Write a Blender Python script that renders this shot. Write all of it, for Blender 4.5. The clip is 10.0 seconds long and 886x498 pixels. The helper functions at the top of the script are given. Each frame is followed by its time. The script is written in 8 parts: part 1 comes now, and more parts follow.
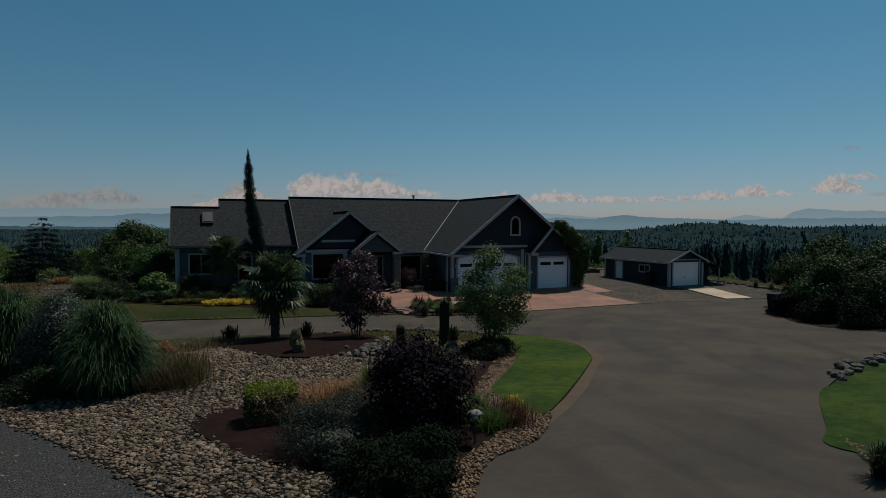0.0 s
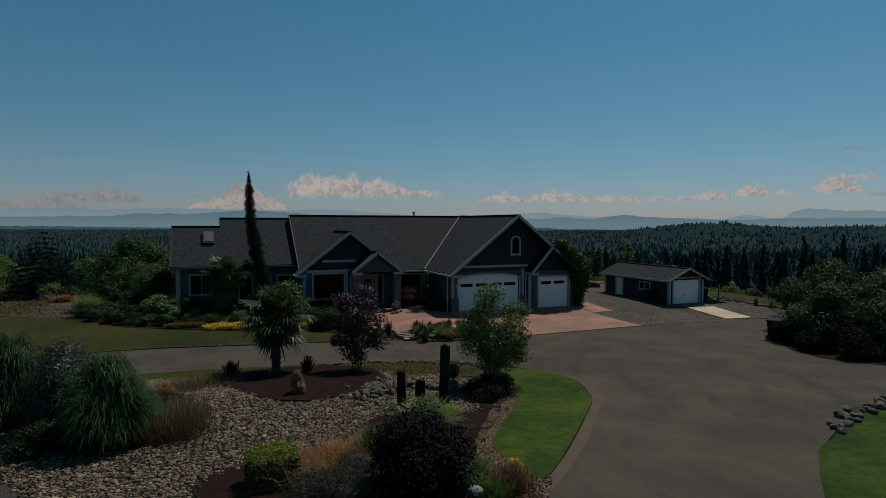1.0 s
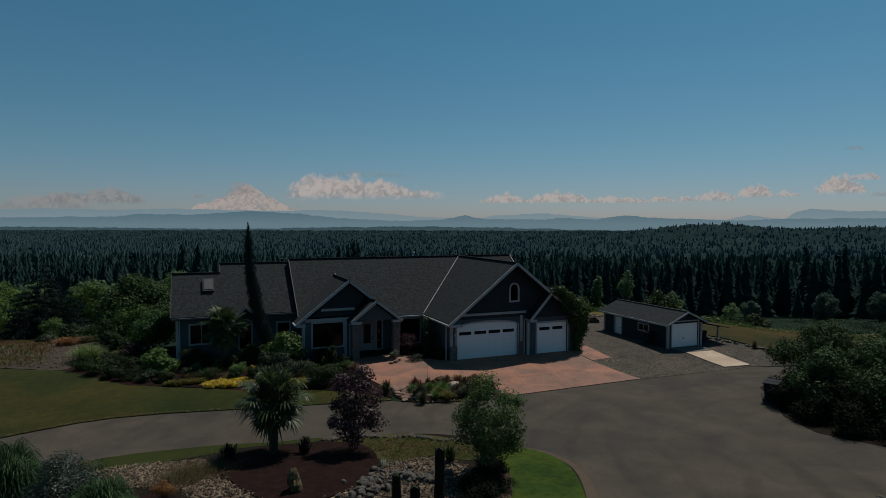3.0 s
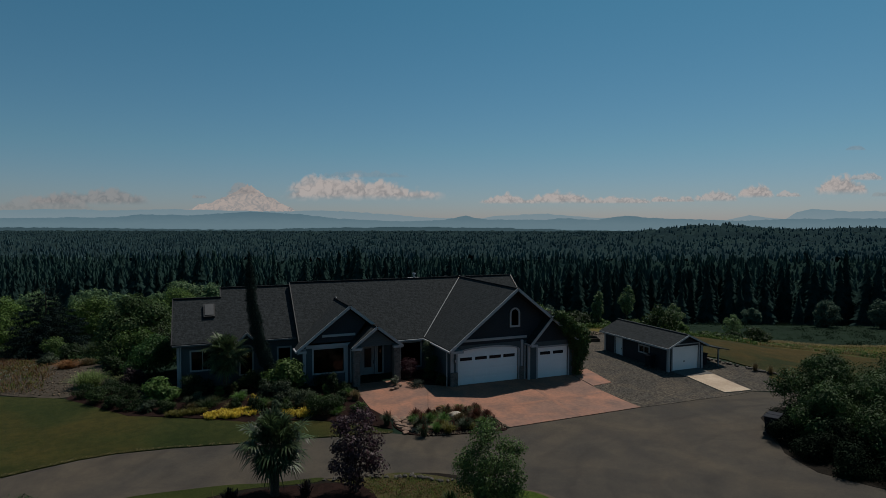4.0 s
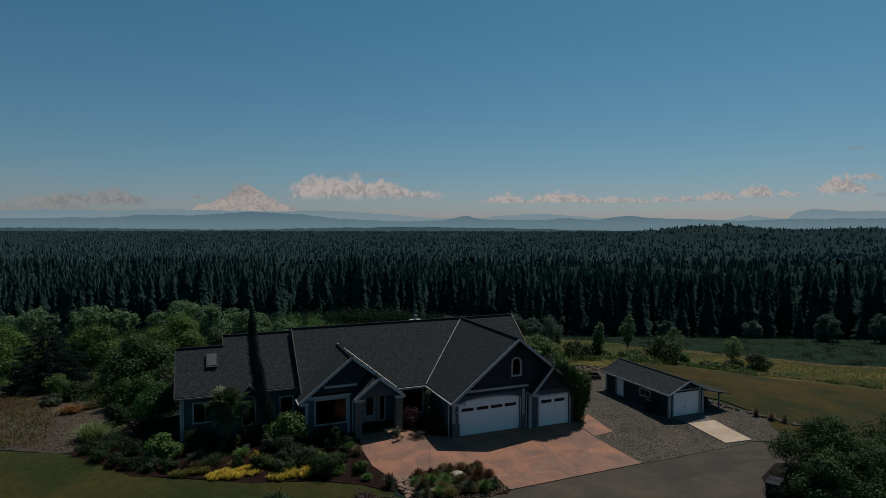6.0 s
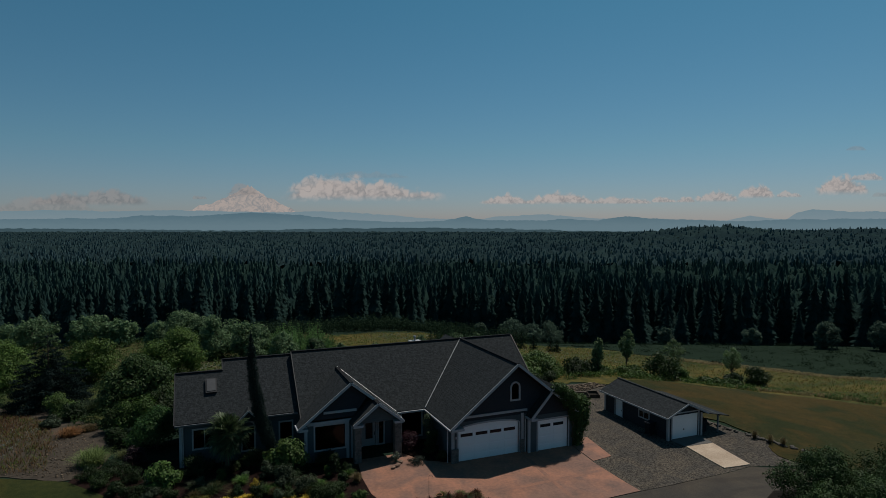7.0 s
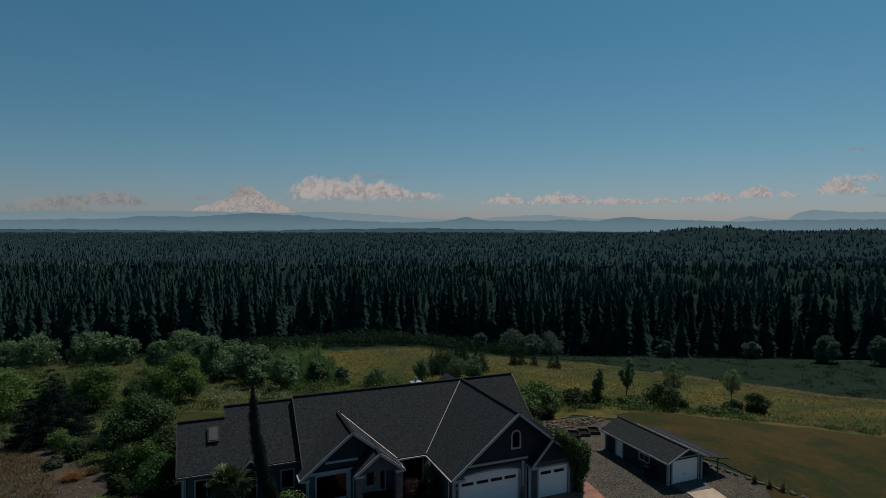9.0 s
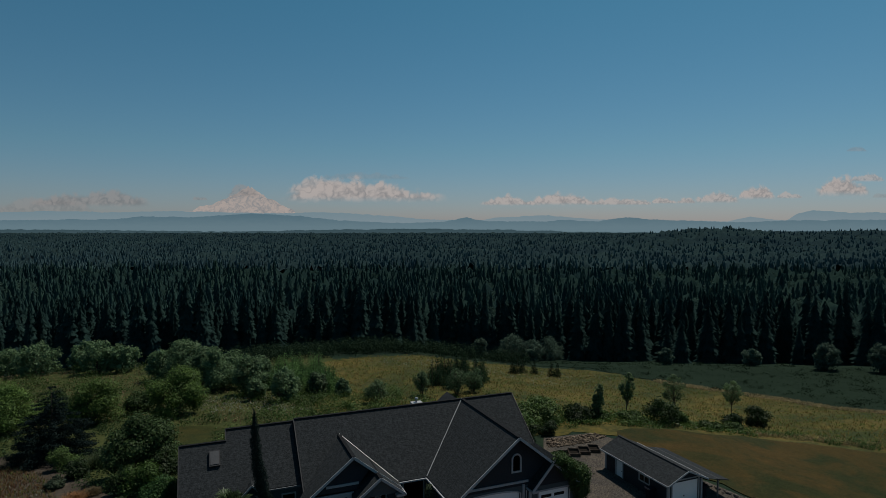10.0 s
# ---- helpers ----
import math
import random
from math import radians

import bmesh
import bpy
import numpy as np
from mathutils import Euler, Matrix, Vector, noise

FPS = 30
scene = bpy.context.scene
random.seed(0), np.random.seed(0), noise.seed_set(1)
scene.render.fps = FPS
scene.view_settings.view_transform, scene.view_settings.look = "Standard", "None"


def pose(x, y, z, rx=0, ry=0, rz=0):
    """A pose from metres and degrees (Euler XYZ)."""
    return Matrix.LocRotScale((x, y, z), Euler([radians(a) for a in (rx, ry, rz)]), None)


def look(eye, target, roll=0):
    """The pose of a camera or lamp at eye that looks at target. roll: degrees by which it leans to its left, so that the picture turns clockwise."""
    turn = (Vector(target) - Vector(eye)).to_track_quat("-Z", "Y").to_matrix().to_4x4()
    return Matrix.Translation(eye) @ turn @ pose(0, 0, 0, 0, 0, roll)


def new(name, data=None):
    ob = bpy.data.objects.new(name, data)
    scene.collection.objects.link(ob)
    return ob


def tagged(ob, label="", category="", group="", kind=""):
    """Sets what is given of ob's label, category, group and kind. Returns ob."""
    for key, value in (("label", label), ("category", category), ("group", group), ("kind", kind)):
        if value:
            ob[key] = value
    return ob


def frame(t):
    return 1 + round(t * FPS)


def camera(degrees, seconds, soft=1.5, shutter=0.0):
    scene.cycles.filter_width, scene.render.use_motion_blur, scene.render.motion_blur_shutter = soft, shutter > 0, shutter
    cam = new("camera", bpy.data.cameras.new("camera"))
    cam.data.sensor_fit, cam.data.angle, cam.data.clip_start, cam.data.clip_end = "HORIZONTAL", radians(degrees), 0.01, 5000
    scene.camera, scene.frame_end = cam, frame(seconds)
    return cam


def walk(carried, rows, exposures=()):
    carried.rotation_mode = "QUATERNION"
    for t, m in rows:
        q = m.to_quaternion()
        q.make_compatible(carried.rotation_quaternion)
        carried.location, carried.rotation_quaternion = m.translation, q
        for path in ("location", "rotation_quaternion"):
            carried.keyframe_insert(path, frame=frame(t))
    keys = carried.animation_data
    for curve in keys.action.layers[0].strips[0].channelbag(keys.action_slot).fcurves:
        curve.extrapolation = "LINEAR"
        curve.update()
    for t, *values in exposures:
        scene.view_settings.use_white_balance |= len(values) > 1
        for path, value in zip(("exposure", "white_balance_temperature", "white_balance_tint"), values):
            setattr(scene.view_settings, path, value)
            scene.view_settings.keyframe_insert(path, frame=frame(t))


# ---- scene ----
cam = camera(73.5, 10.0, soft=0.6)
PATH = [
    (0.0, (-0.149, -0.207, 4.799), (0.613, 1.640, 4.713), 0.1),
    (0.5, (-0.151, -0.213, 5.496), (0.610, 1.634, 5.409), 0.1),
    (1.0, (-0.152, -0.186, 6.258), (0.609, 1.661, 6.171), 0.1),
    (1.5, (-0.117, -0.140, 7.089), (0.643, 1.708, 7.002), 0.1),
    (2.0, (-0.047, -0.185, 7.969), (0.712, 1.663, 7.882), 0.1),
    (2.5, (0.042, -0.274, 8.839), (0.799, 1.575, 8.752), 0.1),
    (4.0, (0.071, -0.229, 11.561), (0.824, 1.621, 11.475), 0.05),
    (4.5, (0.027, -0.156, 12.490), (0.780, 1.694, 12.404), 0.05),
    (5.0, (-0.001, -0.094, 13.389), (0.751, 1.758, 13.302), 0.05),
    (5.5, (-0.013, -0.121, 14.337), (0.739, 1.731, 14.249), 0.05),
    (7.0, (0.055, -0.209, 17.098), (0.807, 1.642, 17.012), 0.0),
    (7.5, (0.076, -0.168, 18.004), (0.828, 1.683, 17.918), 0.0),
    (8.0, (0.034, -0.195, 18.911), (0.785, 1.656, 18.825), 0.0),
    (8.5, (0.015, -0.163, 19.818), (0.767, 1.689, 19.731), 0.0),
    (9.0, (-0.006, -0.210, 20.752), (0.745, 1.641, 20.666), 0.0),
    (9.5, (0.000, -0.180, 21.650), (0.751, 1.672, 21.564), 0.0),
    (10.0, (-0.080, -0.250, 22.562), (0.671, 1.601, 22.477), 0.0),
]
walk(cam, [(t, look(eye, target, roll)) for t, eye, target, roll in PATH], [(0.0, -0.6), (10.0, -0.6)])

# ---- daylight ----
SUN = Vector((0.51, 0.31, 1.0)).normalized()
world = bpy.data.worlds.new("sky")
scene.world = world
world.use_nodes = True
wn, wl = world.node_tree.nodes, world.node_tree.links
sky = wn.new("ShaderNodeTexSky")
sky.sky_type = "NISHITA"
sky.sun_disc = False
sky.sun_elevation = math.asin(SUN.z)
sky.sun_rotation = math.atan2(SUN.x, SUN.y)
sky.altitude, sky.air_density, sky.dust_density, sky.ozone_density = 300, 1.0, 0.4, 3.0
background = wn["Background"]
background.inputs["Strength"].default_value = 0.072
tone = wn.new("ShaderNodeMix")
tone.data_type, tone.blend_type = "RGBA", "MULTIPLY"
tone.inputs["Factor"].default_value = 1.0
tone_in, tone_out = tone.inputs[6], tone.outputs[2]
# the sky pales and greys towards the horizon
where, up, height = wn.new("ShaderNodeTexCoord"), wn.new("ShaderNodeSeparateXYZ"), wn.new("ShaderNodeValToRGB")
height.color_ramp.elements[0].position, height.color_ramp.elements[0].color = 0.0, (0.80, 0.82, 1.07, 1)
height.color_ramp.elements[1].position, height.color_ramp.elements[1].color = 0.36, (0.51, 1.09, 1.06, 1)
middle = height.color_ramp.elements.new(0.12)
middle.color = (0.66, 0.97, 1.02, 1)
wl.new(where.outputs["Generated"], up.inputs[0])
wl.new(up.outputs["Z"], height.inputs["Fac"])
wl.new(height.outputs["Color"], tone.inputs[7])
wl.new(sky.outputs[0], tone_in)
wl.new(tone_out, background.inputs["Color"])
sun = new("sun", bpy.data.lights.new("sun", "SUN"))
sun.data.energy, sun.data.angle, sun.data.color = 5.0, radians(0.5), (1.0, 0.94, 0.86)
sun.matrix_world = look(SUN * 200, (0, 0, 0))

# ---- materials ----
def material(name, colour, rough=0.8, dark=None, scale=2.0, fine=30.0, bump=0.2, bump_scale=None, metal=0.0, spec=0.3, through_light=0.0, per_object=0.0, spread=(0.35, 0.65)):
    """A node material: two colours mixed by noise at two scales, with fine relief. through_light: the share of light that passes a thin leaf."""
    m = bpy.data.materials.new(name)
    m.use_nodes = True
    nt = m.node_tree
    n, l = nt.nodes, nt.links
    bsdf, out = n["Principled BSDF"], n["Material Output"]
    dark = dark or tuple(c * 0.6 for c in colour)
    co = n.new("ShaderNodeTexCoord")
    big, small = n.new("ShaderNodeTexNoise"), n.new("ShaderNodeTexNoise")
    big.inputs["Scale"].default_value, big.inputs["Detail"].default_value = scale, 5
    small.inputs["Scale"].default_value, small.inputs["Detail"].default_value = fine, 3
    mix = n.new("ShaderNodeMath")
    mix.operation = "MULTIPLY_ADD"
    mix.inputs[1].default_value = 0.5
    half = n.new("ShaderNodeMath")
    half.operation = "MULTIPLY"
    half.inputs[1].default_value = 0.5
    ramp = n.new("ShaderNodeValToRGB")
    ramp.color_ramp.elements[0].position, ramp.color_ramp.elements[1].position = spread
    ramp.color_ramp.elements[0].color, ramp.color_ramp.elements[1].color = (*dark, 1), (*colour, 1)
    for t in (big, small):
        l.new(co.outputs["Object"], t.inputs["Vector"])
    l.new(big.outputs["Fac"], half.inputs[0])
    l.new(small.outputs["Fac"], mix.inputs[0])
    l.new(half.outputs[0], mix.inputs[2])
    l.new(mix.outputs[0], ramp.inputs["Fac"])
    colour_out = ramp.outputs["Color"]
    if per_object:
        info, hue = n.new("ShaderNodeObjectInfo"), n.new("ShaderNodeHueSaturation")
        geo, add = n.new("ShaderNodeNewGeometry"), n.new("ShaderNodeMath")
        add.operation = "ADD"
        l.new(info.outputs["Random"], add.inputs[0])
        l.new(geo.outputs["Random Per Island"], add.inputs[1])
        rng = n.new("ShaderNodeMapRange")
        rng.inputs["From Max"].default_value = 2.0
        rng.inputs["To Min"].default_value, rng.inputs["To Max"].default_value = 1 - per_object, 1 + per_object
        l.new(add.outputs[0], rng.inputs["Value"])
        l.new(rng.outputs["Result"], hue.inputs["Value"])
        l.new(colour_out, hue.inputs["Color"])
        colour_out = hue.outputs["Color"]
    l.new(colour_out, bsdf.inputs["Base Color"])
    bsdf.inputs["Roughness"].default_value = rough
    bsdf.inputs["Metallic"].default_value = metal
    bsdf.inputs["Specular IOR Level"].default_value = spec
    if bump:
        b = n.new("ShaderNodeBump")
        b.inputs["Strength"].default_value, b.inputs["Distance"].default_value = bump, 0.03
        if bump_scale:
            grain = n.new("ShaderNodeTexNoise")
            grain.inputs["Scale"].default_value, grain.inputs["Detail"].default_value = bump_scale, 4
            l.new(co.outputs["Object"], grain.inputs["Vector"])
            l.new(grain.outputs["Fac"], b.inputs["Height"])
        else:
            l.new(small.outputs["Fac"], b.inputs["Height"])
        l.new(b.outputs["Normal"], bsdf.inputs["Normal"])
    if through_light:
        tr, blend = n.new("ShaderNodeBsdfTranslucent"), n.new("ShaderNodeMixShader")
        blend.inputs["Fac"].default_value = through_light
        l.new(colour_out, tr.inputs["Color"])
        l.new(bsdf.outputs[0], blend.inputs[1])
        l.new(tr.outputs[0], blend.inputs[2])
        l.new(blend.outputs[0], out.inputs["Surface"])
    return m


def ribbed(m, axis, pitch, depth, strength=0.6):
    """Adds courses to a material: a saw-tooth relief along one axis, with a thin dark line at each lap."""
    n, l = m.node_tree.nodes, m.node_tree.links
    bsdf = n["Principled BSDF"]
    co, sep, div, fract = n.new("ShaderNodeTexCoord"), n.new("ShaderNodeSeparateXYZ"), n.new("ShaderNodeMath"), n.new("ShaderNodeMath")
    div.operation, fract.operation = "DIVIDE", "FRACT"
    div.inputs[1].default_value = pitch
    l.new(co.outputs["Object"], sep.inputs[0])
    l.new(sep.outputs[axis], div.inputs[0])
    l.new(div.outputs[0], fract.inputs[0])
    b = n.new("ShaderNodeBump")
    b.inputs["Strength"].default_value, b.inputs["Distance"].default_value = strength, depth
    b.invert = True
    l.new(fract.outputs[0], b.inputs["Height"])
    old = bsdf.inputs["Normal"].links
    if old:
        l.new(old[0].from_socket, b.inputs["Normal"])
    l.new(b.outputs["Normal"], bsdf.inputs["Normal"])
    return m


def glow(name, colour, strength=1.0):
    """An emissive material for far backdrops, with daylight and haze put into its colour."""
    m = bpy.data.materials.new(name)
    m.use_nodes = True
    n, l = m.node_tree.nodes, m.node_tree.links
    n.remove(n["Principled BSDF"])
    e = n.new("ShaderNodeEmission")
    e.inputs["Color"].default_value, e.inputs["Strength"].default_value = (*colour, 1), strength
    l.new(e.outputs[0], n["Material Output"].inputs["Surface"])
    return m


def worn(m, scale, light, dark, distort=1.6):
    """Adds wide swirling stains to a material's colour."""
    n, l = m.node_tree.nodes, m.node_tree.links
    bsdf = n["Principled BSDF"]
    src = bsdf.inputs["Base Color"].links[0].from_socket
    co, tx, rp, mx = n.new("ShaderNodeTexCoord"), n.new("ShaderNodeTexNoise"), n.new("ShaderNodeValToRGB"), n.new("ShaderNodeMix")
    tx.inputs["Scale"].default_value, tx.inputs["Detail"].default_value, tx.inputs["Distortion"].default_value = scale, 4, distort
    rp.color_ramp.elements[0].position, rp.color_ramp.elements[0].color = 0.40, (*dark, 1)
    rp.color_ramp.elements[1].position, rp.color_ramp.elements[1].color = 0.60, (*light, 1)
    mx.data_type, mx.blend_type = "RGBA", "MULTIPLY"
    mx.inputs[0].default_value = 1.0
    l.new(co.outputs["Object"], tx.inputs["Vector"])
    l.new(tx.outputs["Fac"], rp.inputs["Fac"])
    l.new(src, mx.inputs[6])
    l.new(rp.outputs["Color"], mx.inputs[7])
    l.new(mx.outputs[2], bsdf.inputs["Base Color"])
    return m


ASPHALT = material("asphalt", (0.072, 0.062, 0.049), 0.9, (0.055, 0.048, 0.041), 0.5, 40, 0.3, 120, spec=0.05)
GRAVEL = worn(material("grey_gravel", (0.116, 0.101, 0.084), 0.95, (0.022, 0.020, 0.018), 7, 16, 1.0, 16, spread=(0.40, 0.60), spec=0.04), 0.5, (1.12, 1.08, 1.02), (0.86, 0.88, 0.9), 1.0)
GRAVEL_FINE = material("fine_grey_gravel", (0.075, 0.075, 0.072), 0.95, (0.014, 0.015, 0.015), 30, 45, 1.0, 40, spread=(0.40, 0.60), spec=0.02)
CONCRETE = material("pale_concrete", (0.46, 0.36, 0.265), 0.85, (0.30, 0.22, 0.15), 0.9, 9, 0.2)
# concrete darkened to put the shed's shade into the apron
CONCRETE_SHADED = material("shaded_concrete", (0.10, 0.095, 0.088), 0.9, (0.07, 0.066, 0.06), 0.8, 30, 0.15)
PATIO = material("stamped_concrete", (0.27, 0.130, 0.084), 0.8, (0.16, 0.086, 0.060), 0.7, 5, 0.3, 8)
DUST = material("brown_dust", (0.096, 0.072, 0.050), 0.95, (0.074, 0.058, 0.045), 1.5, 30, 0.3, spec=0.04)
MULCH = material("bark_mulch", (0.025, 0.0130, 0.0108), 0.95, (0.009, 0.0055, 0.0048), 3, 60, 1.0, 40, spec=0.04)
SOIL = material("stony_soil", (0.082, 0.066, 0.050), 0.95, (0.030, 0.025, 0.020), 2, 40, 0.8, 30, spec=0.06)
LAWN = material("mown_lawn", (0.050, 0.078, 0.014), 0.95, (0.024, 0.046, 0.009), 0.35, 25, 0.8, 90, spec=0.06)
LAWN_DRY = material("mown_dry_lawn", (0.045, 0.042, 0.013), 0.95, (0.020, 0.027, 0.008), 0.25, 14, 0.8, 90, spec=0.06)
LAWN_VERGE = material("verge_grass", (0.038, 0.046, 0.012), 0.95, (0.020, 0.028, 0.008), 0.5, 20, 0.8, 90, spec=0.05)
LAWN_SPARSE = material("sparse_dry_grass", (0.075, 0.062, 0.032), 0.95, (0.034, 0.042, 0.012), 0.9, 12, 0.9, 60, spec=0.04, spread=(0.42, 0.58))
FIELD = material("meadow", (0.094, 0.082, 0.030), 0.95, (0.040, 0.048, 0.017), 0.12, 2.5, 1.0, 9, spec=0.04)
GROUND = material("wild_ground", (0.020, 0.034, 0.022), 0.95, (0.011, 0.020, 0.013), 0.08, 1.4, 1.0, 4, spec=0.02)
WILD = material("rough_grass_floor", (0.066, 0.072, 0.024), 0.95, (0.022, 0.032, 0.012), 0.15, 3, 1.0, 9, spec=0.03)
STONE = material("river_stone", (0.310, 0.232, 0.160), 0.8, (0.055, 0.044, 0.034), 3, 30, 0.3, per_object=0.85, spec=0.08)
PEBBLE = material("tan_pebble", (0.205, 0.140, 0.090), 0.85, (0.075, 0.052, 0.036), 3, 30, 0.3, per_object=0.6, spec=0.06)
ROCK = material("field_rock", (0.118, 0.103, 0.086), 0.9, (0.040, 0.036, 0.031), 3, 20, 0.7)


def tyre_marks(m, centre, pitch):
    """Adds faint dark sweeping arcs where cars have turned."""
    n, l = m.node_tree.nodes, m.node_tree.links
    bsdf = n["Principled BSDF"]
    src = bsdf.inputs["Base Color"].links[0].from_socket
    co, mp, wave, gap, rp, mx = n.new("ShaderNodeTexCoord"), n.new("ShaderNodeMapping"), n.new("ShaderNodeTexWave"), n.new("ShaderNodeTexNoise"), n.new("ShaderNodeValToRGB"), n.new("ShaderNodeMix")
    mp.inputs["Location"].default_value = (-centre[0], -centre[1], 0)
    wave.wave_type, wave.rings_direction = "RINGS", "Z"
    wave.inputs["Scale"].default_value, wave.inputs["Distortion"].default_value, wave.inputs["Detail"].default_value, wave.inputs["Detail Scale"].default_value = 1 / pitch, 11.0, 3.0, 0.6
    gap.inputs["Scale"].default_value, gap.inputs["Detail"].default_value = 0.11, 3
    both = n.new("ShaderNodeMath")
    both.operation = "MULTIPLY"
    rp.color_ramp.elements[0].position, rp.color_ramp.elements[0].color = 0.38, (1, 1, 1, 1)
    rp.color_ramp.elements[1].position, rp.color_ramp.elements[1].color = 0.60, (0.84, 0.845, 0.86, 1)
    mx.data_type, mx.blend_type = "RGBA", "MULTIPLY"
    mx.inputs[0].default_value = 1.0
    l.new(co.outputs["Object"], mp.inputs["Vector"])
    l.new(mp.outputs[0], wave.inputs["Vector"])
    l.new(co.outputs["Object"], gap.inputs["Vector"])
    l.new(wave.outputs["Fac"], both.inputs[0])
    l.new(gap.outputs["Fac"], both.inputs[1])
    l.new(both.outputs[0], rp.inputs["Fac"])
    l.new(src, mx.inputs[6])
    l.new(rp.outputs["Color"], mx.inputs[7])
    l.new(mx.outputs[2], bsdf.inputs["Base Color"])
    return m


tyre_marks(ASPHALT, (30.0, 8.0), 6.0)
worn(worn(worn(ASPHALT, 0.16, (1.08, 1.05, 1.01), (0.90, 0.92, 0.95), 1.2), 0.5, (1.06, 1.05, 1.03), (0.92, 0.93, 0.94), 1.2), 1.8, (1.04, 1.03, 1.02), (0.95, 0.95, 0.96), 3.0)
worn(PATIO, 0.35, (1.15, 1.05, 0.98), (0.78, 0.84, 0.9), 1.0)
worn(worn(LAWN, 0.6, (1.3, 1.15, 1.0), (0.75, 0.87, 0.9), 0.5), 3.5, (1.15, 1.12, 1.1), (0.8, 0.84, 0.85), 0.5)
worn(worn(LAWN_DRY, 0.16, (1.2, 1.06, 1.0), (0.8, 0.94, 0.92), 0.6), 2.2, (1.12, 1.1, 1.06), (0.85, 0.88, 0.9), 0.4)
SHINGLE = ribbed(material("asphalt_shingles", (0.037, 0.041, 0.043), 0.9, (0.016, 0.0185, 0.0195), 5, 11, 0.6, spec=0.06, spread=(0.40, 0.62)), 2, 0.11, 0.02)
SIDING = ribbed(material("slate_blue_siding", (0.058, 0.078, 0.086), 0.65, (0.046, 0.064, 0.071), 0.8, 20, 0.1), 2, 0.15, 0.02)
SIDING_DARK = ribbed(material("dark_navy_siding", (0.015, 0.022, 0.029), 0.65, (0.011, 0.017, 0.023), 0.8, 20, 0.1), 2, 0.15, 0.02)
TRIM = material("white_trim", (0.35, 0.355, 0.36), 0.6, (0.29, 0.295, 0.30), 1.5, 25, 0.05)
RIDGE = material("dark_ridge_shingles", (0.020, 0.021, 0.022), 0.9, (0.010, 0.011, 0.012), 5, 14, 0.4, spec=0.04)
GUTTER_DARK = material("grey_gutter", (0.10, 0.105, 0.11), 0.6, (0.07, 0.074, 0.078), 1.5, 25, 0.05)
DOOR_WHITE = ribbed(material("white_garage_door", (0.80, 0.80, 0.79), 0.45, (0.74, 0.74, 0.73), 0.8, 20, 0.03), 2, 0.53, 0.012, 0.4)
FLASHING = material("bright_flashing", (0.40, 0.40, 0.40), 0.5, (0.28, 0.28, 0.28), 2, 20, 0.05, metal=0.4)
DARK_METAL = material("dark_metal", (0.03, 0.03, 0.032), 0.5, None, 3, 20, 0.05)
GREY_METAL = material("grey_metal", (0.35, 0.36, 0.37), 0.45, None, 3, 20, 0.05, metal=0.7)
BLACK_PLASTIC = material("dark_plastic", (0.012, 0.015, 0.022), 0.75, None, 3, 20, 0.05, spec=0.12)
WOOD_BURNT = material("dark_weathered_log", (0.030, 0.023, 0.018), 0.95, (0.008, 0.007, 0.006), 4, 25, 0.9, spec=0.05)
BARK = material("bark", (0.10, 0.075, 0.055), 0.95, (0.04, 0.03, 0.022), 4, 25, 0.9)
STONE_VENEER = material("ledge_stone", (0.16, 0.145, 0.13), 0.85, (0.06, 0.055, 0.05), 4, 12, 0.9)
PALE_BOULDER = material("pale_boulder", (0.52, 0.46, 0.37), 0.9, (0.25, 0.21, 0.17), 2, 12, 0.7)
TERRACOTTA = material("terracotta", (0.30, 0.13, 0.07), 0.8, None, 3, 20, 0.1)
GLASS = bpy.data.materials.new("window_glass")
GLASS.use_nodes = True
for key, value in (("Base Color", (0.15, 0.23, 0.25, 1)), ("Roughness", 0.02), ("Transmission Weight", 1.0), ("IOR", 1.3)):
    GLASS.node_tree.nodes["Principled BSDF"].inputs[key].default_value = value


def leafy(name, light, dark, share=0.3, rough=0.6, spec=0.16, vary=0.55):
    return material(name, light, rough, dark, 1.5, 14, 0, through_light=share, per_object=vary, spec=spec)


LEAF_MID = leafy("green_leaves", (0.0606, 0.1069, 0.0214), (0.0285, 0.0570, 0.0129))
LEAF_LIGHT = leafy("bright_green_leaves", (0.088, 0.152, 0.036), (0.034, 0.068, 0.017))
LEAF_DARK = leafy("dark_green_leaves", (0.0248, 0.0465, 0.0136), (0.0112, 0.0236, 0.0074))
LEAF_GREY = leafy("grey_green_leaves", (0.0682, 0.0955, 0.0512), (0.0341, 0.0546, 0.0307))
LEAF_PURPLE = leafy("purple_leaves", (0.070, 0.038, 0.045), (0.013, 0.007, 0.010), 0.3, 0.5, 0.2, 0.8)
LEAF_RED = leafy("red_leaves", (0.062, 0.020, 0.028), (0.022, 0.008, 0.012))
LEAF_YELLOW = leafy("yellow_leaves", (0.56, 0.42, 0.055), (0.30, 0.23, 0.03))
LEAF_ORANGE = leafy("tawny_grass", (0.3162, 0.1488, 0.0558), (0.1674, 0.0837, 0.0326))
BLADE = leafy("grass_blades", (0.0837, 0.1590, 0.0335), (0.0377, 0.0837, 0.0184))
BLADE_PALE = leafy("pale_grass_blades", (0.1488, 0.1612, 0.0620), (0.0744, 0.0930, 0.0310))
PALM_LEAF = leafy("palm_fronds", (0.105, 0.155, 0.062), (0.020, 0.036, 0.016), 0.3, 0.45, 0.2, 0.9)
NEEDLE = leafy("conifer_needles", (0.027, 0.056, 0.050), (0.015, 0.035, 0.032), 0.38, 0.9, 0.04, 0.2)
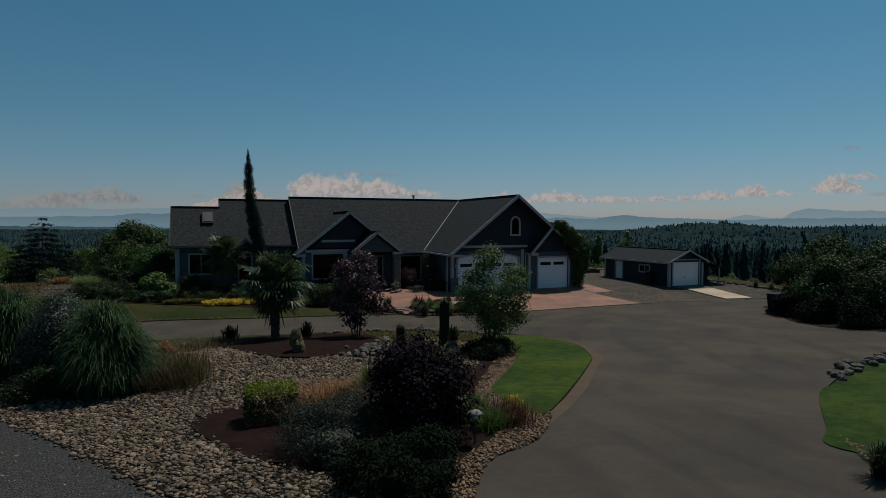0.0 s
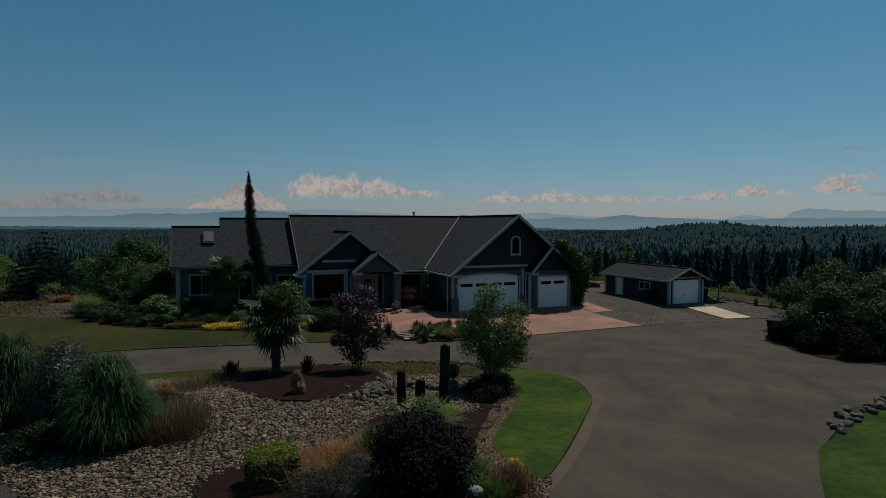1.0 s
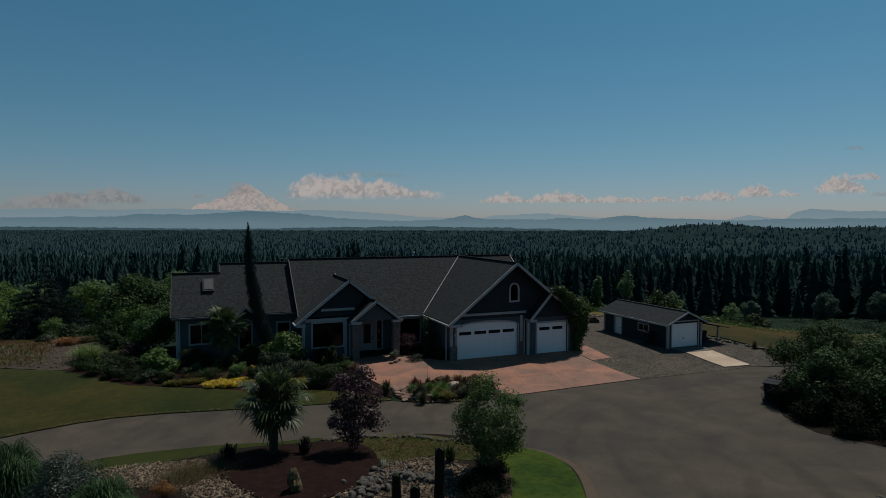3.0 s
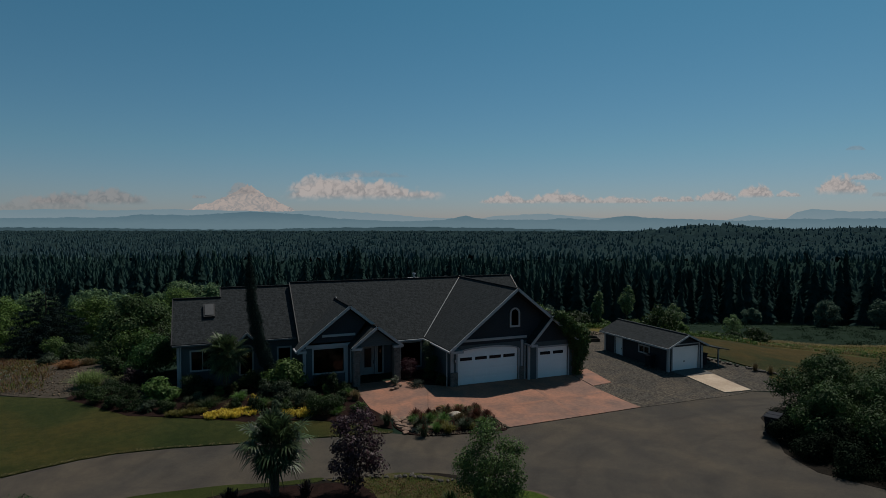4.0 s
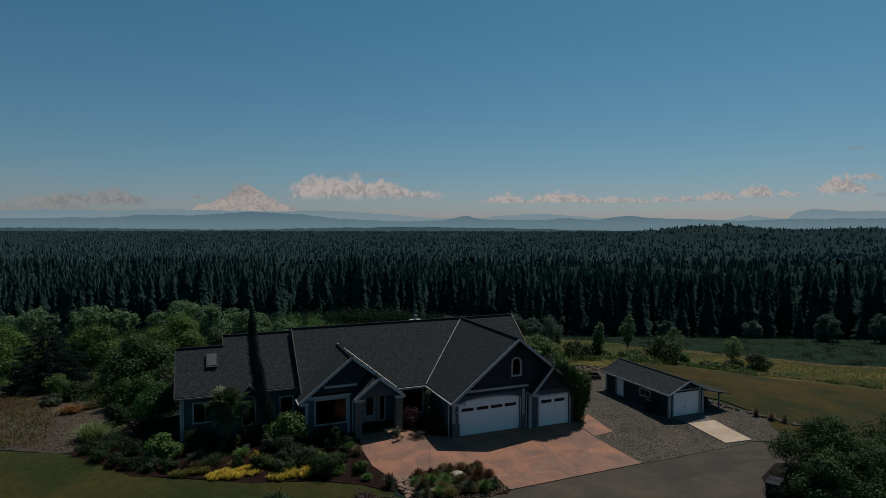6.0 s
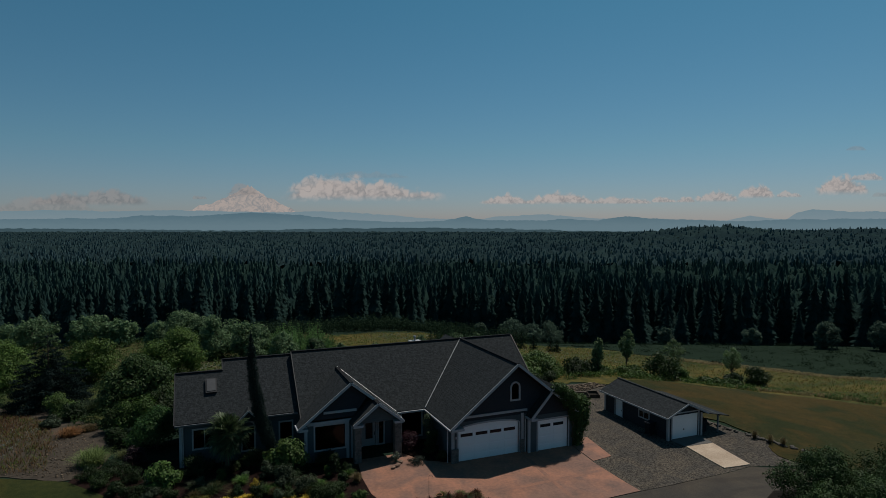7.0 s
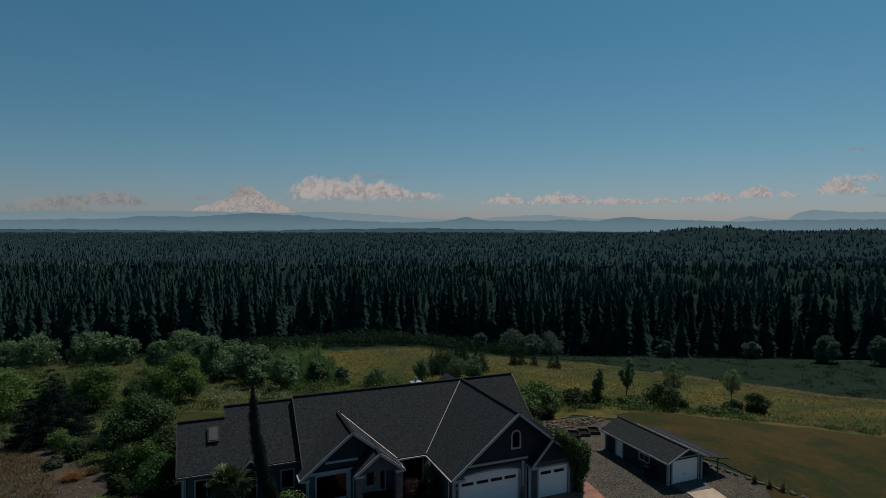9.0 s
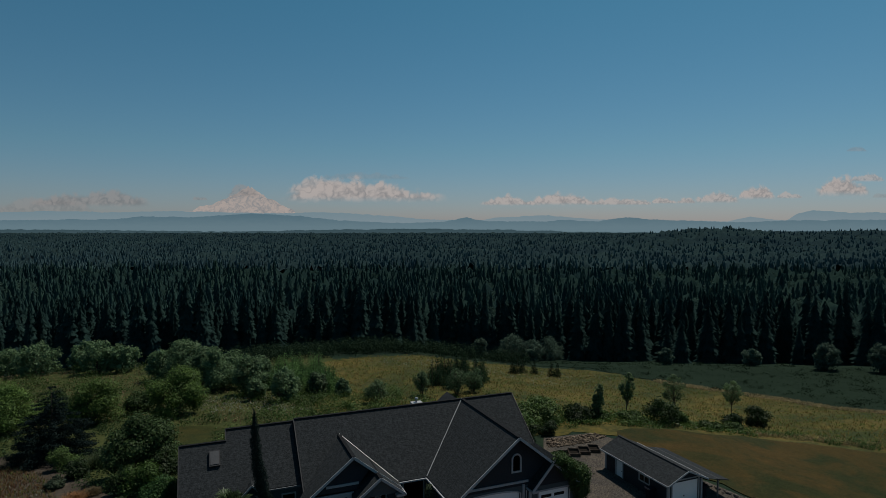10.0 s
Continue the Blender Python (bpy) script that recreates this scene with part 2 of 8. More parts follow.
# valley firs: some distance haze is put into the needle colour
NEEDLE_MID = leafy("hazed_mid_needles", (0.054, 0.106, 0.096), (0.040, 0.080, 0.074), 0.5, 0.95, 0.02, 0.15)
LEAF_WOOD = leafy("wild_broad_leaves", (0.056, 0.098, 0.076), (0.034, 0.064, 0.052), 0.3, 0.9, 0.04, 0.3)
# far firs: haze put into the base colour, paler and bluer still
NEEDLE_FAR = leafy("hazed_far_needles", (0.105, 0.172, 0.180), (0.084, 0.142, 0.152), 0.5, 1.0, 0.0, 0.1)

worn(NEEDLE, 0.16, (1.25, 1.22, 1.2), (0.75, 0.78, 0.8), 0.3)
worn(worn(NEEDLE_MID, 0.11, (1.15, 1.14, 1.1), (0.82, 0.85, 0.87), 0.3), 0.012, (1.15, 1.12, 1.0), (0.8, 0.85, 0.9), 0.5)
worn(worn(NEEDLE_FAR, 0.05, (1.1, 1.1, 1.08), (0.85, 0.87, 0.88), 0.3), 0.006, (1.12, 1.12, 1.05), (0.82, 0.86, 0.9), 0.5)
worn(FIELD, 0.05, (1.25, 1.1, 1.0), (0.6, 0.75, 0.8), 1.0)
worn(GROUND, 0.06, (1.1, 1.08, 1.0), (0.75, 0.85, 0.9), 1.0)
LEAF_BIRCH = leafy("birch_leaves", (0.150, 0.240, 0.075), (0.050, 0.092, 0.026), 0.45, 0.55, 0.18, 0.7)
LEAF_LIGHT_MID = leafy("fresh_green_leaves", (0.080, 0.128, 0.032), (0.034, 0.062, 0.016))
LEAF_DARK_MID = leafy("deep_green_leaves", (0.0341, 0.0589, 0.0161), (0.0155, 0.0310, 0.0087))
LEAF_GREY_DARK = leafy("lavender_leaves", (0.0372, 0.0496, 0.0372), (0.0186, 0.0279, 0.0217))
LEAF_SILVER = leafy("silver_leaves", (0.1240, 0.1364, 0.0992), (0.0620, 0.0744, 0.0527))
LEAF_SILVER_GREEN = leafy("pale_green_leaves", (0.0930, 0.1240, 0.0682), (0.0434, 0.0620, 0.0310))
LEAF_WHITE = leafy("white_petals", (0.4030, 0.3844, 0.3596), (0.1240, 0.1550, 0.0744))
LEAF_WHITE_GREEN = leafy("white_flowering_leaves", (0.2480, 0.2604, 0.2108), (0.0496, 0.0744, 0.0310))
LEAF_PURPLE_DARK = leafy("smoke_bush_leaves", (0.0165, 0.0092, 0.0130), (0.0050, 0.0031, 0.0052), 0.12, 0.8, 0.08)
LEAF_OLIVE = leafy("olive_yellow_blades", (0.1488, 0.1302, 0.0248), (0.0744, 0.0744, 0.0186))
LEAF_VINE = leafy("vine_leaves", (0.058, 0.100, 0.026), (0.016, 0.032, 0.010), 0.25)
SPIKE_DARK = leafy("dark_flax_blades", (0.0217, 0.0186, 0.0217), (0.0093, 0.0081, 0.0099), 0.15)
SEDGE = leafy("russet_sedge", (0.0930, 0.0682, 0.0248), (0.0434, 0.0372, 0.0136))
SEDGE_RED = leafy("red_sedge", (0.1054, 0.0434, 0.0217), (0.0496, 0.0248, 0.0124))
BLADE_DARK = leafy("dark_grass_blades", (0.0310, 0.0496, 0.0155), (0.0136, 0.0248, 0.0087))
BLADE_GREY = leafy("blue_grey_blades", (0.0558, 0.0806, 0.0434), (0.0279, 0.0434, 0.0248))
BLADE_TAN = leafy("tan_blades", (0.1550, 0.1178, 0.0558), (0.0806, 0.0620, 0.0310))
SPIRE = leafy("reddish_spires", (0.1054, 0.0372, 0.0248), (0.0496, 0.0186, 0.0136))
NEEDLE_GREEN = leafy("garden_fir_needles", (0.014, 0.028, 0.013), (0.006, 0.014, 0.007), 0.12, 0.9, 0.04, 0.4)
NEEDLE_BRIGHT = leafy("bright_fir_needles", (0.140, 0.250, 0.078), (0.058, 0.122, 0.042), 0.35, 0.7)
ROCK_RED = material("reddish_rock", (0.26, 0.16, 0.11), 0.85, (0.12, 0.08, 0.06), 3, 20, 0.7)
LEAF_LIME = leafy("lime_leaves", (0.24, 0.28, 0.025), (0.12, 0.16, 0.018))
LAWN_TAWNY = material("tawny_mown_grass", (0.050, 0.038, 0.015), 0.95, (0.022, 0.027, 0.010), 0.09, 6, 0.8, 60, spec=0.04)
SCRUB_GROUND = material("dark_scrub_floor", (0.016, 0.028, 0.017), 0.95, (0.010, 0.018, 0.011), 0.1, 2.0, 1.0, 6, spec=0.02)
LEAF_SCRUB = leafy("scrub_leaves", (0.0260, 0.0440, 0.0250), (0.0150, 0.0280, 0.0160), 0.25, 1.0, 0.0, 0.25)
ROCK_BROWN = material("mossy_brown_rock", (0.22, 0.165, 0.085), 0.9, (0.035, 0.03, 0.022), 3, 12, 0.9, spec=0.1)
BLADE_LUSH = leafy("lush_pale_blades", (0.17, 0.22, 0.07), (0.09, 0.13, 0.04))
SKYLIGHT_GLASS = material("skylight_glass", (0.06, 0.062, 0.065), 0.5, (0.04, 0.042, 0.045), 2, 10, 0)

LEAF_GREY_GLINT = leafy("glinting_grey_leaves", (0.062, 0.090, 0.060), (0.013, 0.024, 0.016), 0.2, 0.45, 0.25, 0.8)
LEAF_FERN = leafy("lush_fern_leaves", (0.058, 0.128, 0.034), (0.018, 0.048, 0.015), 0.4)
NEEDLE_CYPRESS = leafy("cypress_sprays", (0.025, 0.041, 0.035), (0.011, 0.020, 0.017), 0.1, 0.9, 0.04, 0.3)
NEEDLE_YOUNG = leafy("young_fir_needles", (0.040, 0.080, 0.036), (0.014, 0.030, 0.016), 0.25, 0.8, 0.05, 0.4)
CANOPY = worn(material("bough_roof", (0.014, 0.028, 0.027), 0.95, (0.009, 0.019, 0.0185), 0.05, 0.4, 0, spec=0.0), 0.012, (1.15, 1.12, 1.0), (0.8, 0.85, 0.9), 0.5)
# bluer than the nearer canopy, with haze put into its colour
CANOPY_FAR = worn(material("hazed_bough_roof", (0.021, 0.037, 0.040), 0.95, (0.015, 0.028, 0.031), 0.02, 0.2, 0, spec=0.0), 0.006, (1.12, 1.12, 1.05), (0.8, 0.84, 0.88), 0.5)
NEEDLE_NAVY = leafy("blue_black_needles", (0.020, 0.034, 0.030), (0.007, 0.014, 0.013), 0.2, 0.9, 0.04, 0.5)
LEAF_WILLOW = leafy("willow_leaves", (0.140, 0.212, 0.098), (0.046, 0.088, 0.044), 0.4, 0.55, 0.12, 0.6)
LEAF_SUMAC = leafy("long_bush_leaves", (0.045, 0.083, 0.025), (0.011, 0.024, 0.009), 0.2, 0.6, 0.1, 0.65)
# leaf colour darkened to hold the shade beneath bushes and birch
LEAF_SHADED = leafy("shaded_green_leaves", (0.010, 0.018, 0.009), (0.005, 0.010, 0.005), 0.08, 0.8, 0.04, 0.4)
LEAF_AIRY = leafy("airy_young_leaves", (0.150, 0.225, 0.095), (0.052, 0.092, 0.036), 0.45, 0.5, 0.2, 0.8)
LEAF_GARDEN = leafy("garden_tree_leaves", (0.122, 0.192, 0.044), (0.032, 0.064, 0.017), 0.3, 0.55, 0.1, 0.45)
LEAF_GARDEN_COOL = leafy("cool_garden_leaves", (0.078, 0.128, 0.042), (0.022, 0.044, 0.016), 0.3, 0.55, 0.1, 0.45)
BLADE_MAIDEN = leafy("maiden_grass_blades", (0.052, 0.104, 0.038), (0.011, 0.028, 0.012), 0.25, 0.6, 0.1, 0.7)
BLADE_MEADOW = leafy("meadow_blades", (0.108, 0.135, 0.030), (0.046, 0.068, 0.018), 0.3, 0.8, 0.05)
BLADE_GOLD = leafy("golden_meadow_blades", (0.210, 0.158, 0.050), (0.095, 0.075, 0.026), 0.3, 0.8, 0.05)
worn(worn(LAWN_TAWNY, 0.12, (1.4, 1.12, 1.0), (0.7, 0.9, 0.9), 1.5), 1.6, (1.1, 1.08, 1.05), (0.88, 0.9, 0.9), 0.8)
worn(FIELD, 0.6, (1.25, 1.15, 1.0), (0.75, 0.8, 0.82), 1.0)
LEAF_EDGE = leafy("wood_edge_leaves", (0.090, 0.138, 0.096), (0.038, 0.066, 0.048), 0.35, 0.7, 0.08, 0.5)
BLADE_STRAW = leafy("straw_blades", (0.34, 0.27, 0.14), (0.18, 0.14, 0.07), 0.3, 0.8, 0.04)
BLADE_DRY = leafy("dry_brown_blades", (0.135, 0.080, 0.036), (0.045, 0.032, 0.017), 0.3, 0.8, 0.04)

# ---- building helpers ----
def part(name, bm, mat, parent=None, label="", smooth=False):
    """Links a bmesh as one mesh object, under a thing or a part."""
    me = bpy.data.meshes.new(name)
    bm.normal_update()
    bm.to_mesh(me)
    bm.free()
    me.materials.append(mat)
    if smooth:
        me.shade_smooth()
    ob = new(name, me)
    ob.parent = parent
    if label:
        tagged(ob, label)
    return ob


def soup(name, verts, faces, mat, parent=None, smooth=False):
    """One mesh object from arrays of vertices and of equal-sided faces."""
    me = bpy.data.meshes.new(name)
    verts, faces = np.asarray(verts, np.float32), np.asarray(faces, np.int32)
    sides = faces.shape[1]
    me.vertices.add(len(verts))
    me.vertices.foreach_set("co", verts.ravel())
    me.loops.add(faces.size)
    me.loops.foreach_set("vertex_index", faces.ravel())
    me.polygons.add(len(faces))
    me.polygons.foreach_set("loop_start", np.arange(0, faces.size, sides, dtype=np.int32))
    me.update(calc_edges=True)
    me.validate()
    me.materials.append(mat)
    if smooth:
        me.shade_smooth()
    ob = new(name, me)
    ob.parent = parent
    return ob


def thing(name, label, category, at=(0, 0, 0), group="", kind=""):
    ob = new(name)
    ob.empty_display_size = 0.2
    ob.location = at
    return tagged(ob, label, category, group, kind)


def box(bm, x0, x1, y0, y1, z0, z1, bevel=0.0):
    vs = [bm.verts.new((x, y, z)) for z in (z0, z1) for x, y in ((x0, y0), (x1, y0), (x1, y1), (x0, y1))]
    fs = [bm.faces.new([vs[i] for i in f]) for f in ((3, 2, 1, 0), (4, 5, 6, 7), (0, 1, 5, 4), (1, 2, 6, 5), (2, 3, 7, 6), (3, 0, 4, 7))]
    if bevel:
        bmesh.ops.bevel(bm, geom=list({e for f in fs for e in f.edges}), offset=bevel, segments=1, affect="EDGES")
    return bm


def prism(bm, outline, shift):
    """A closed solid: a flat outline pushed along shift."""
    a = [bm.verts.new(p) for p in outline]
    b = [bm.verts.new(Vector(p) + Vector(shift)) for p in outline]
    k = len(a)
    bm.faces.new(a)
    bm.faces.new(b[::-1])
    for i in range(k):
        bm.faces.new((a[i], b[i], b[(i + 1) % k], a[(i + 1) % k]))
    bmesh.ops.recalc_face_normals(bm, faces=bm.faces)
    return bm


def beam(bm, p, q, w, d, up=(0, 0, 1)):
    """A board from p to q, w wide across and d deep along up."""
    p, q, up = Vector(p), Vector(q), Vector(up)
    ahead = (q - p).normalized()
    side = ahead.cross(up).normalized() * w / 2
    top = side.cross(ahead).normalized() * d / 2
    vs = [bm.verts.new(c + s * side + t * top) for c in (p, q) for s, t in ((-1, -1), (1, -1), (1, 1), (-1, 1))]
    for f in ((3, 2, 1, 0), (4, 5, 6, 7), (0, 1, 5, 4), (1, 2, 6, 5), (2, 3, 7, 6), (3, 0, 4, 7)):
        bm.faces.new([vs[i] for i in f])
    bmesh.ops.recalc_face_normals(bm, faces=bm.faces)
    return bm


def tube(bm, p, q, r0, r1, sides=8, caps=True):
    p, q = Vector(p), Vector(q)
    m = (q - p).to_track_quat("Z", "Y").to_matrix()
    rings = []
    for c, r in ((p, r0), (q, r1)):
        rings.append([bm.verts.new(c + m @ Vector((r * math.cos(2 * math.pi * i / sides), r * math.sin(2 * math.pi * i / sides), 0))) for i in range(sides)])
    for i in range(sides):
        bm.faces.new((rings[0][i], rings[0][(i + 1) % sides], rings[1][(i + 1) % sides], rings[1][i]))
    if caps:
        bm.faces.new(rings[0][::-1])
        bm.faces.new(rings[1])
    return bm


# ---- lie of the land ----
LAND_Y = (-400, -60, 0, 10, 18, 25, 31, 36, 42, 54, 70, 100, 150, 190, 260, 500, 1000, 5000)
LAND_Z = (1.5, 1.2, 1.0, 0.6, 0.0, -0.15, -0.5, -0.15, 0.0, 0.0, -2.2, -5.5, -10, -19, -33, -48, -55, -60)


def swell(x, y, cx, cy, rx, ry, a):
    return a * np.exp(-((x - cx) / rx) ** 2 - ((y - cy) / ry) ** 2)


def land(x, y):
    """Height of the ground."""
    x, y = np.asarray(x, float), np.asarray(y, float)
    w = y + 0.41 * np.clip(x - 40, 0, 5000) * np.clip((y - 30) / 40, 0, 1)
    z = sum(np.interp(w + d, LAND_Y, LAND_Z) for d in (-3, -1.5, 0, 1.5, 3)) / 5
    z = z - 0.13 * np.clip(x - 40, 0, 40) * np.clip((x - 40) / 20, 0, 1) ** 0.5 * np.clip((300 - y) / 200, 0, 1)
    z = z + swell(x, y, 2.5, 21, 5, 3.5, 0.35) - swell(x, y, 36, 30, 5, 4, 0.3)
    depth, side = 0.3805 * x + 0.9248 * y, 0.9248 * x - 0.3805 * y
    return z + swell(side, depth, 830, 1880, 270, 260, 42) + swell(side, depth, 1500, 2050, 480, 320, 38) + swell(side, depth, -300, 2600, 900, 300, 10)


def gz(x, y):
    return float(land(x, y))


def rounded(points, steps=6):
    """A smooth closed outline through points."""
    k, out = len(points), []
    for i in range(k):
        a, b, c, d = (Vector((*points[(i + j) % k], 0)) for j in (-1, 0, 1, 2))
        for s in range(steps):
            t = s / steps
            out.append(0.5 * (2 * b + (c - a) * t + (2 * a - 5 * b + 4 * c - d) * t * t + (3 * b - a - 3 * c + d) * t ** 3))
    return [(p.x, p.y) for p in out]


def patch(name, outline, mat, lift, label, grid=1.0, smooth=True, category="ground", skirt=0.12, relief=0.0, ragged=0.0):
    """A piece of ground laid over the land: an outline cut into a grid, draped, with a rim that goes down into the soil."""
    pts = rounded(outline) if smooth else list(outline)
    if ragged:
        pts = [(x + ragged * noise.noise((x * 0.25, y * 0.25, 1)) + 0.4 * ragged * noise.noise((x * 0.9, y * 0.9, 2)), y + ragged * noise.noise((x * 0.25, y * 0.25, 5)) + 0.4 * ragged * noise.noise((x * 0.9, y * 0.9, 7))) for x, y in pts]
    bm = bmesh.new()
    bm.faces.new([bm.verts.new((x, y, 0)) for x, y in pts])
    if bm.faces[:][0].normal.z < 0:
        bmesh.ops.reverse_faces(bm, faces=bm.faces[:])
    xs, ys = [p[0] for p in pts], [p[1] for p in pts]
    for axis, lo, hi in ((0, min(xs), max(xs)), (1, min(ys), max(ys))):
        c = math.floor(lo / grid) * grid + grid
        while c < hi:
            co, no = [0, 0, 0], [0, 0, 0]
            co[axis], no[axis] = c, 1
            bmesh.ops.bisect_plane(bm, geom=bm.verts[:] + bm.edges[:] + bm.faces[:], plane_co=co, plane_no=no)
            c += grid
    bm.normal_update()
    for f in bm.faces:
        if f.normal.z < 0:
            f.normal_flip()
    rim = [e for e in bm.edges if len(e.link_faces) == 1]
    made = bmesh.ops.extrude_edge_only(bm, edges=rim)["geom"]
    low = {v for v in made if isinstance(v, bmesh.types.BMVert)}
    for v in bm.verts:
        v.co.z = gz(v.co.x, v.co.y) + lift - (skirt + lift if v in low else 0)
        if relief and v not in low and not v.is_boundary:
            v.co.z += relief * noise.noise((v.co.x * 1.3, v.co.y * 1.3, 3.0))
    return tagged(part(name, bm, mat), label, category, kind="structure")


def inside(x, y, outline):
    """Whether points lie within an outline."""
    x, y = np.asarray(x), np.asarray(y)
    hit = np.zeros(x.shape, bool)
    for (ax, ay), (bx, by) in zip(outline, outline[1:] + outline[:1]):
        if ay != by:
            hit ^= ((ay > y) != (by > y)) & (x < (bx - ax) * (y - ay) / (by - ay) + ax)
    return hit


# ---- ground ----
# dark bed soil; under the drive bushes it also carries their shade
SOIL_DARK = material("dark_soil_and_shade", (0.018, 0.0145, 0.011), 0.95, (0.008, 0.0068, 0.0055), 2, 40, 0.8, 30, spec=0.05)


def ground_sheet():
    near = np.arange(-60, 180, 1.5)
    xs = np.concatenate([-np.geomspace(4500, 64, 46), near, np.geomspace(185, 5200, 46)])
    ys = np.concatenate([-np.geomspace(3000, 64, 20), near, np.geomspace(184, 5200, 60)])
    X, Y = np.meshgrid(xs, ys)
    Z = land(X, Y)
    k = len(xs)
    i = np.arange(len(ys) - 1)[:, None] * k + np.arange(k - 1)[None, :]
    faces = np.stack([i, i + 1, i + k + 1, i + k], -1).reshape(-1, 4)
    ob = soup("ground", np.stack([X, Y, Z], -1).reshape(-1, 3), faces, GROUND, smooth=True)
    return tagged(ob, "rough green ground running down from the garden to far wooded plain", "ground", kind="structure")


ground_sheet()
ASPHALT_EDGE = [(-40, 27.5), (-20, 30.0), (-11, 31.9), (-7.5, 33.1), (-5.8, 33.6), (-4.2, 33.8), (-1.6, 33.6), (1.8, 33.0), (5.6, 32.4), (9.9, 31.6), (11.6, 30.4), (15.2, 29.6), (16.5, 29.9), (26.3, 30.1), (28.9, 30.1), (37.0, 30.8), (39.5, 29.0), (40, 24), (34.5, 27.0), (31.3, 25.4), (29.4, 23.0), (27.2, 20.6), (26.3, 18.2), (27.0, 15.6), (34, 13), (60, 8), (60, 2), (30, 9), (20.4, 11.9), (17.7, 11.4), (15.4, 10.3), (14.1, 9.7), (11.6, 7.8), (9, 4), (5, -4), (0, -14), (-12, -14), (-8, 2), (-14, 10), (-40, 16)]
patch("road", ASPHALT_EDGE, ASPHALT, 0.03, "worn grey asphalt loop driveway with faint tyre stains", 1.5, smooth=False, category="driveway")
patch("lawn_house", [(-40, 27.6), (-20, 30.1), (-11, 32.0), (-7.5, 33.2), (-5.8, 33.7), (-4.2, 33.9), (-1.6, 33.7), (1.8, 33.1), (5.6, 32.5), (9.9, 31.7), (10.1, 31.9), (8.5, 33.7), (6.1, 35.0), (2.7, 36.1), (-1.7, 38.2), (-4.2, 39.6), (-8.3, 44.7), (-12.6, 47.0), (-24, 50), (-40, 52)], LAWN_DRY, 0.048, "mown lawn with dry tawny patches beside the driveway", 1.5, smooth=False, category="lawn")
ISLAND = [(-4.5, 27.9), (-3.0, 28.15), (-1.3, 28.05), (1.0, 27.75), (3.2, 27.1), (6.8, 26.3), (9.8, 25.4), (11.7, 23.7), (13.2, 21.4), (13.6, 19.4), (12.6, 17.0), (11.5, 15.6), (8.6, 12.5), (6.9, 10.9), (5.7, 9.6), (4.4, 9.0), (3.2, 7.4), (1.9, 7.2), (0.0, 9.6), (-1.4, 12.4), (-2.8, 14.8), (-4.4, 17.4), (-8, 20), (-13, 22), (-12, 25.5), (-7, 25)]
patch("island_bed", ISLAND, SOIL_DARK, 0.05, "planted island of stony soil within the driveway loop", 1.0, category="planting bed")
ROCK_BED = [(-7.5, 20.6), (-5.6, 20.6), (-3.8, 18.0), (-1.7, 17.3), (-0.4, 18.0), (-0.3, 19.9), (-0.9, 23.0), (-3.6, 24.6), (-4.2, 26.5), (-2.6, 26.7), (-1.0, 26.3), (0.5, 25.6), (0.4, 23.9), (1.9, 20.3), (2.9, 19.5), (5.3, 20.4), (6.8, 22.2), (9.2, 22.2), (9.6, 20.0), (8.0, 17.0), (5.3, 17.6), (3.9, 16.5), (2.7, 15.4), (0.9, 14.9), (0.0, 14.6), (-0.4, 13.4), (0.1, 12.0), (0.9, 10.6), (1.9, 8.9), (2.4, 7.4), (1.6, 6.6), (-0.5, 9.4), (-2.0, 12.1), (-3.3, 14.4), (-4.9, 17.0), (-7.9, 19.9)]
MULCH_MID = [(0.4, 25.4), (1.7, 26.4), (4.7, 26.1), (6.4, 25.2), (6.7, 23.2), (5.7, 20.9), (4.1, 19.7), (2.7, 19.7), (1.4, 21.2)]
MULCH_NEAR = [(0.8, 10.6), (0.1, 12.1), (-0.3, 13.4), (0.0, 14.6), (0.9, 14.9), (2.7, 15.4), (3.9, 16.5), (5.3, 17.6), (8.0, 17.0), (9.6, 19.4), (9.4, 17.6), (6.8, 13.8), (6.1, 12.3), (5.45, 10.3), (4.5, 9.45), (3.2, 8.2)]
patch("rock_bed", ROCK_BED, SOIL_DARK, 0.054, "bed of loose river stones", 1.0, category="rock bed")
patch("mulch_bed", MULCH_MID, MULCH, 0.08, "red-brown bark mulch bed under the palm", 0.7, relief=0.05, category="mulch bed")
patch("mulch_bed_near", MULCH_NEAR, MULCH, 0.062, "red-brown bark mulch bed round purple shrub", 0.7, relief=0.08, category="mulch bed")
patch("mulch_bed_side", [(-8, 24.5), (-4.2, 24.6), (-1.6, 22.9), (-0.6, 20), (-0.7, 18.3), (-1.9, 17.7), (-3.9, 18.4), (-5.7, 21), (-9, 22)], MULCH, 0.08, "bark mulch bed under tall grasses", 0.7, relief=0.08, category="mulch bed")
ISLAND_LAWN = [(11.5, 22.3), (12.3, 22.2), (13.3, 21.3), (13.52, 19.4), (12.53, 16.95), (11.46, 15.58), (8.6, 12.55), (6.9, 10.98), (6.7, 11.8), (6.8, 13.0), (7.1, 13.9), (8.1, 15.2), (9.6, 17.1), (10.9, 19.4)]
patch("island_lawn", ISLAND_LAWN, LAWN, 0.075, "neat green lawn tongue edged by the driveway", 0.8, category="lawn")
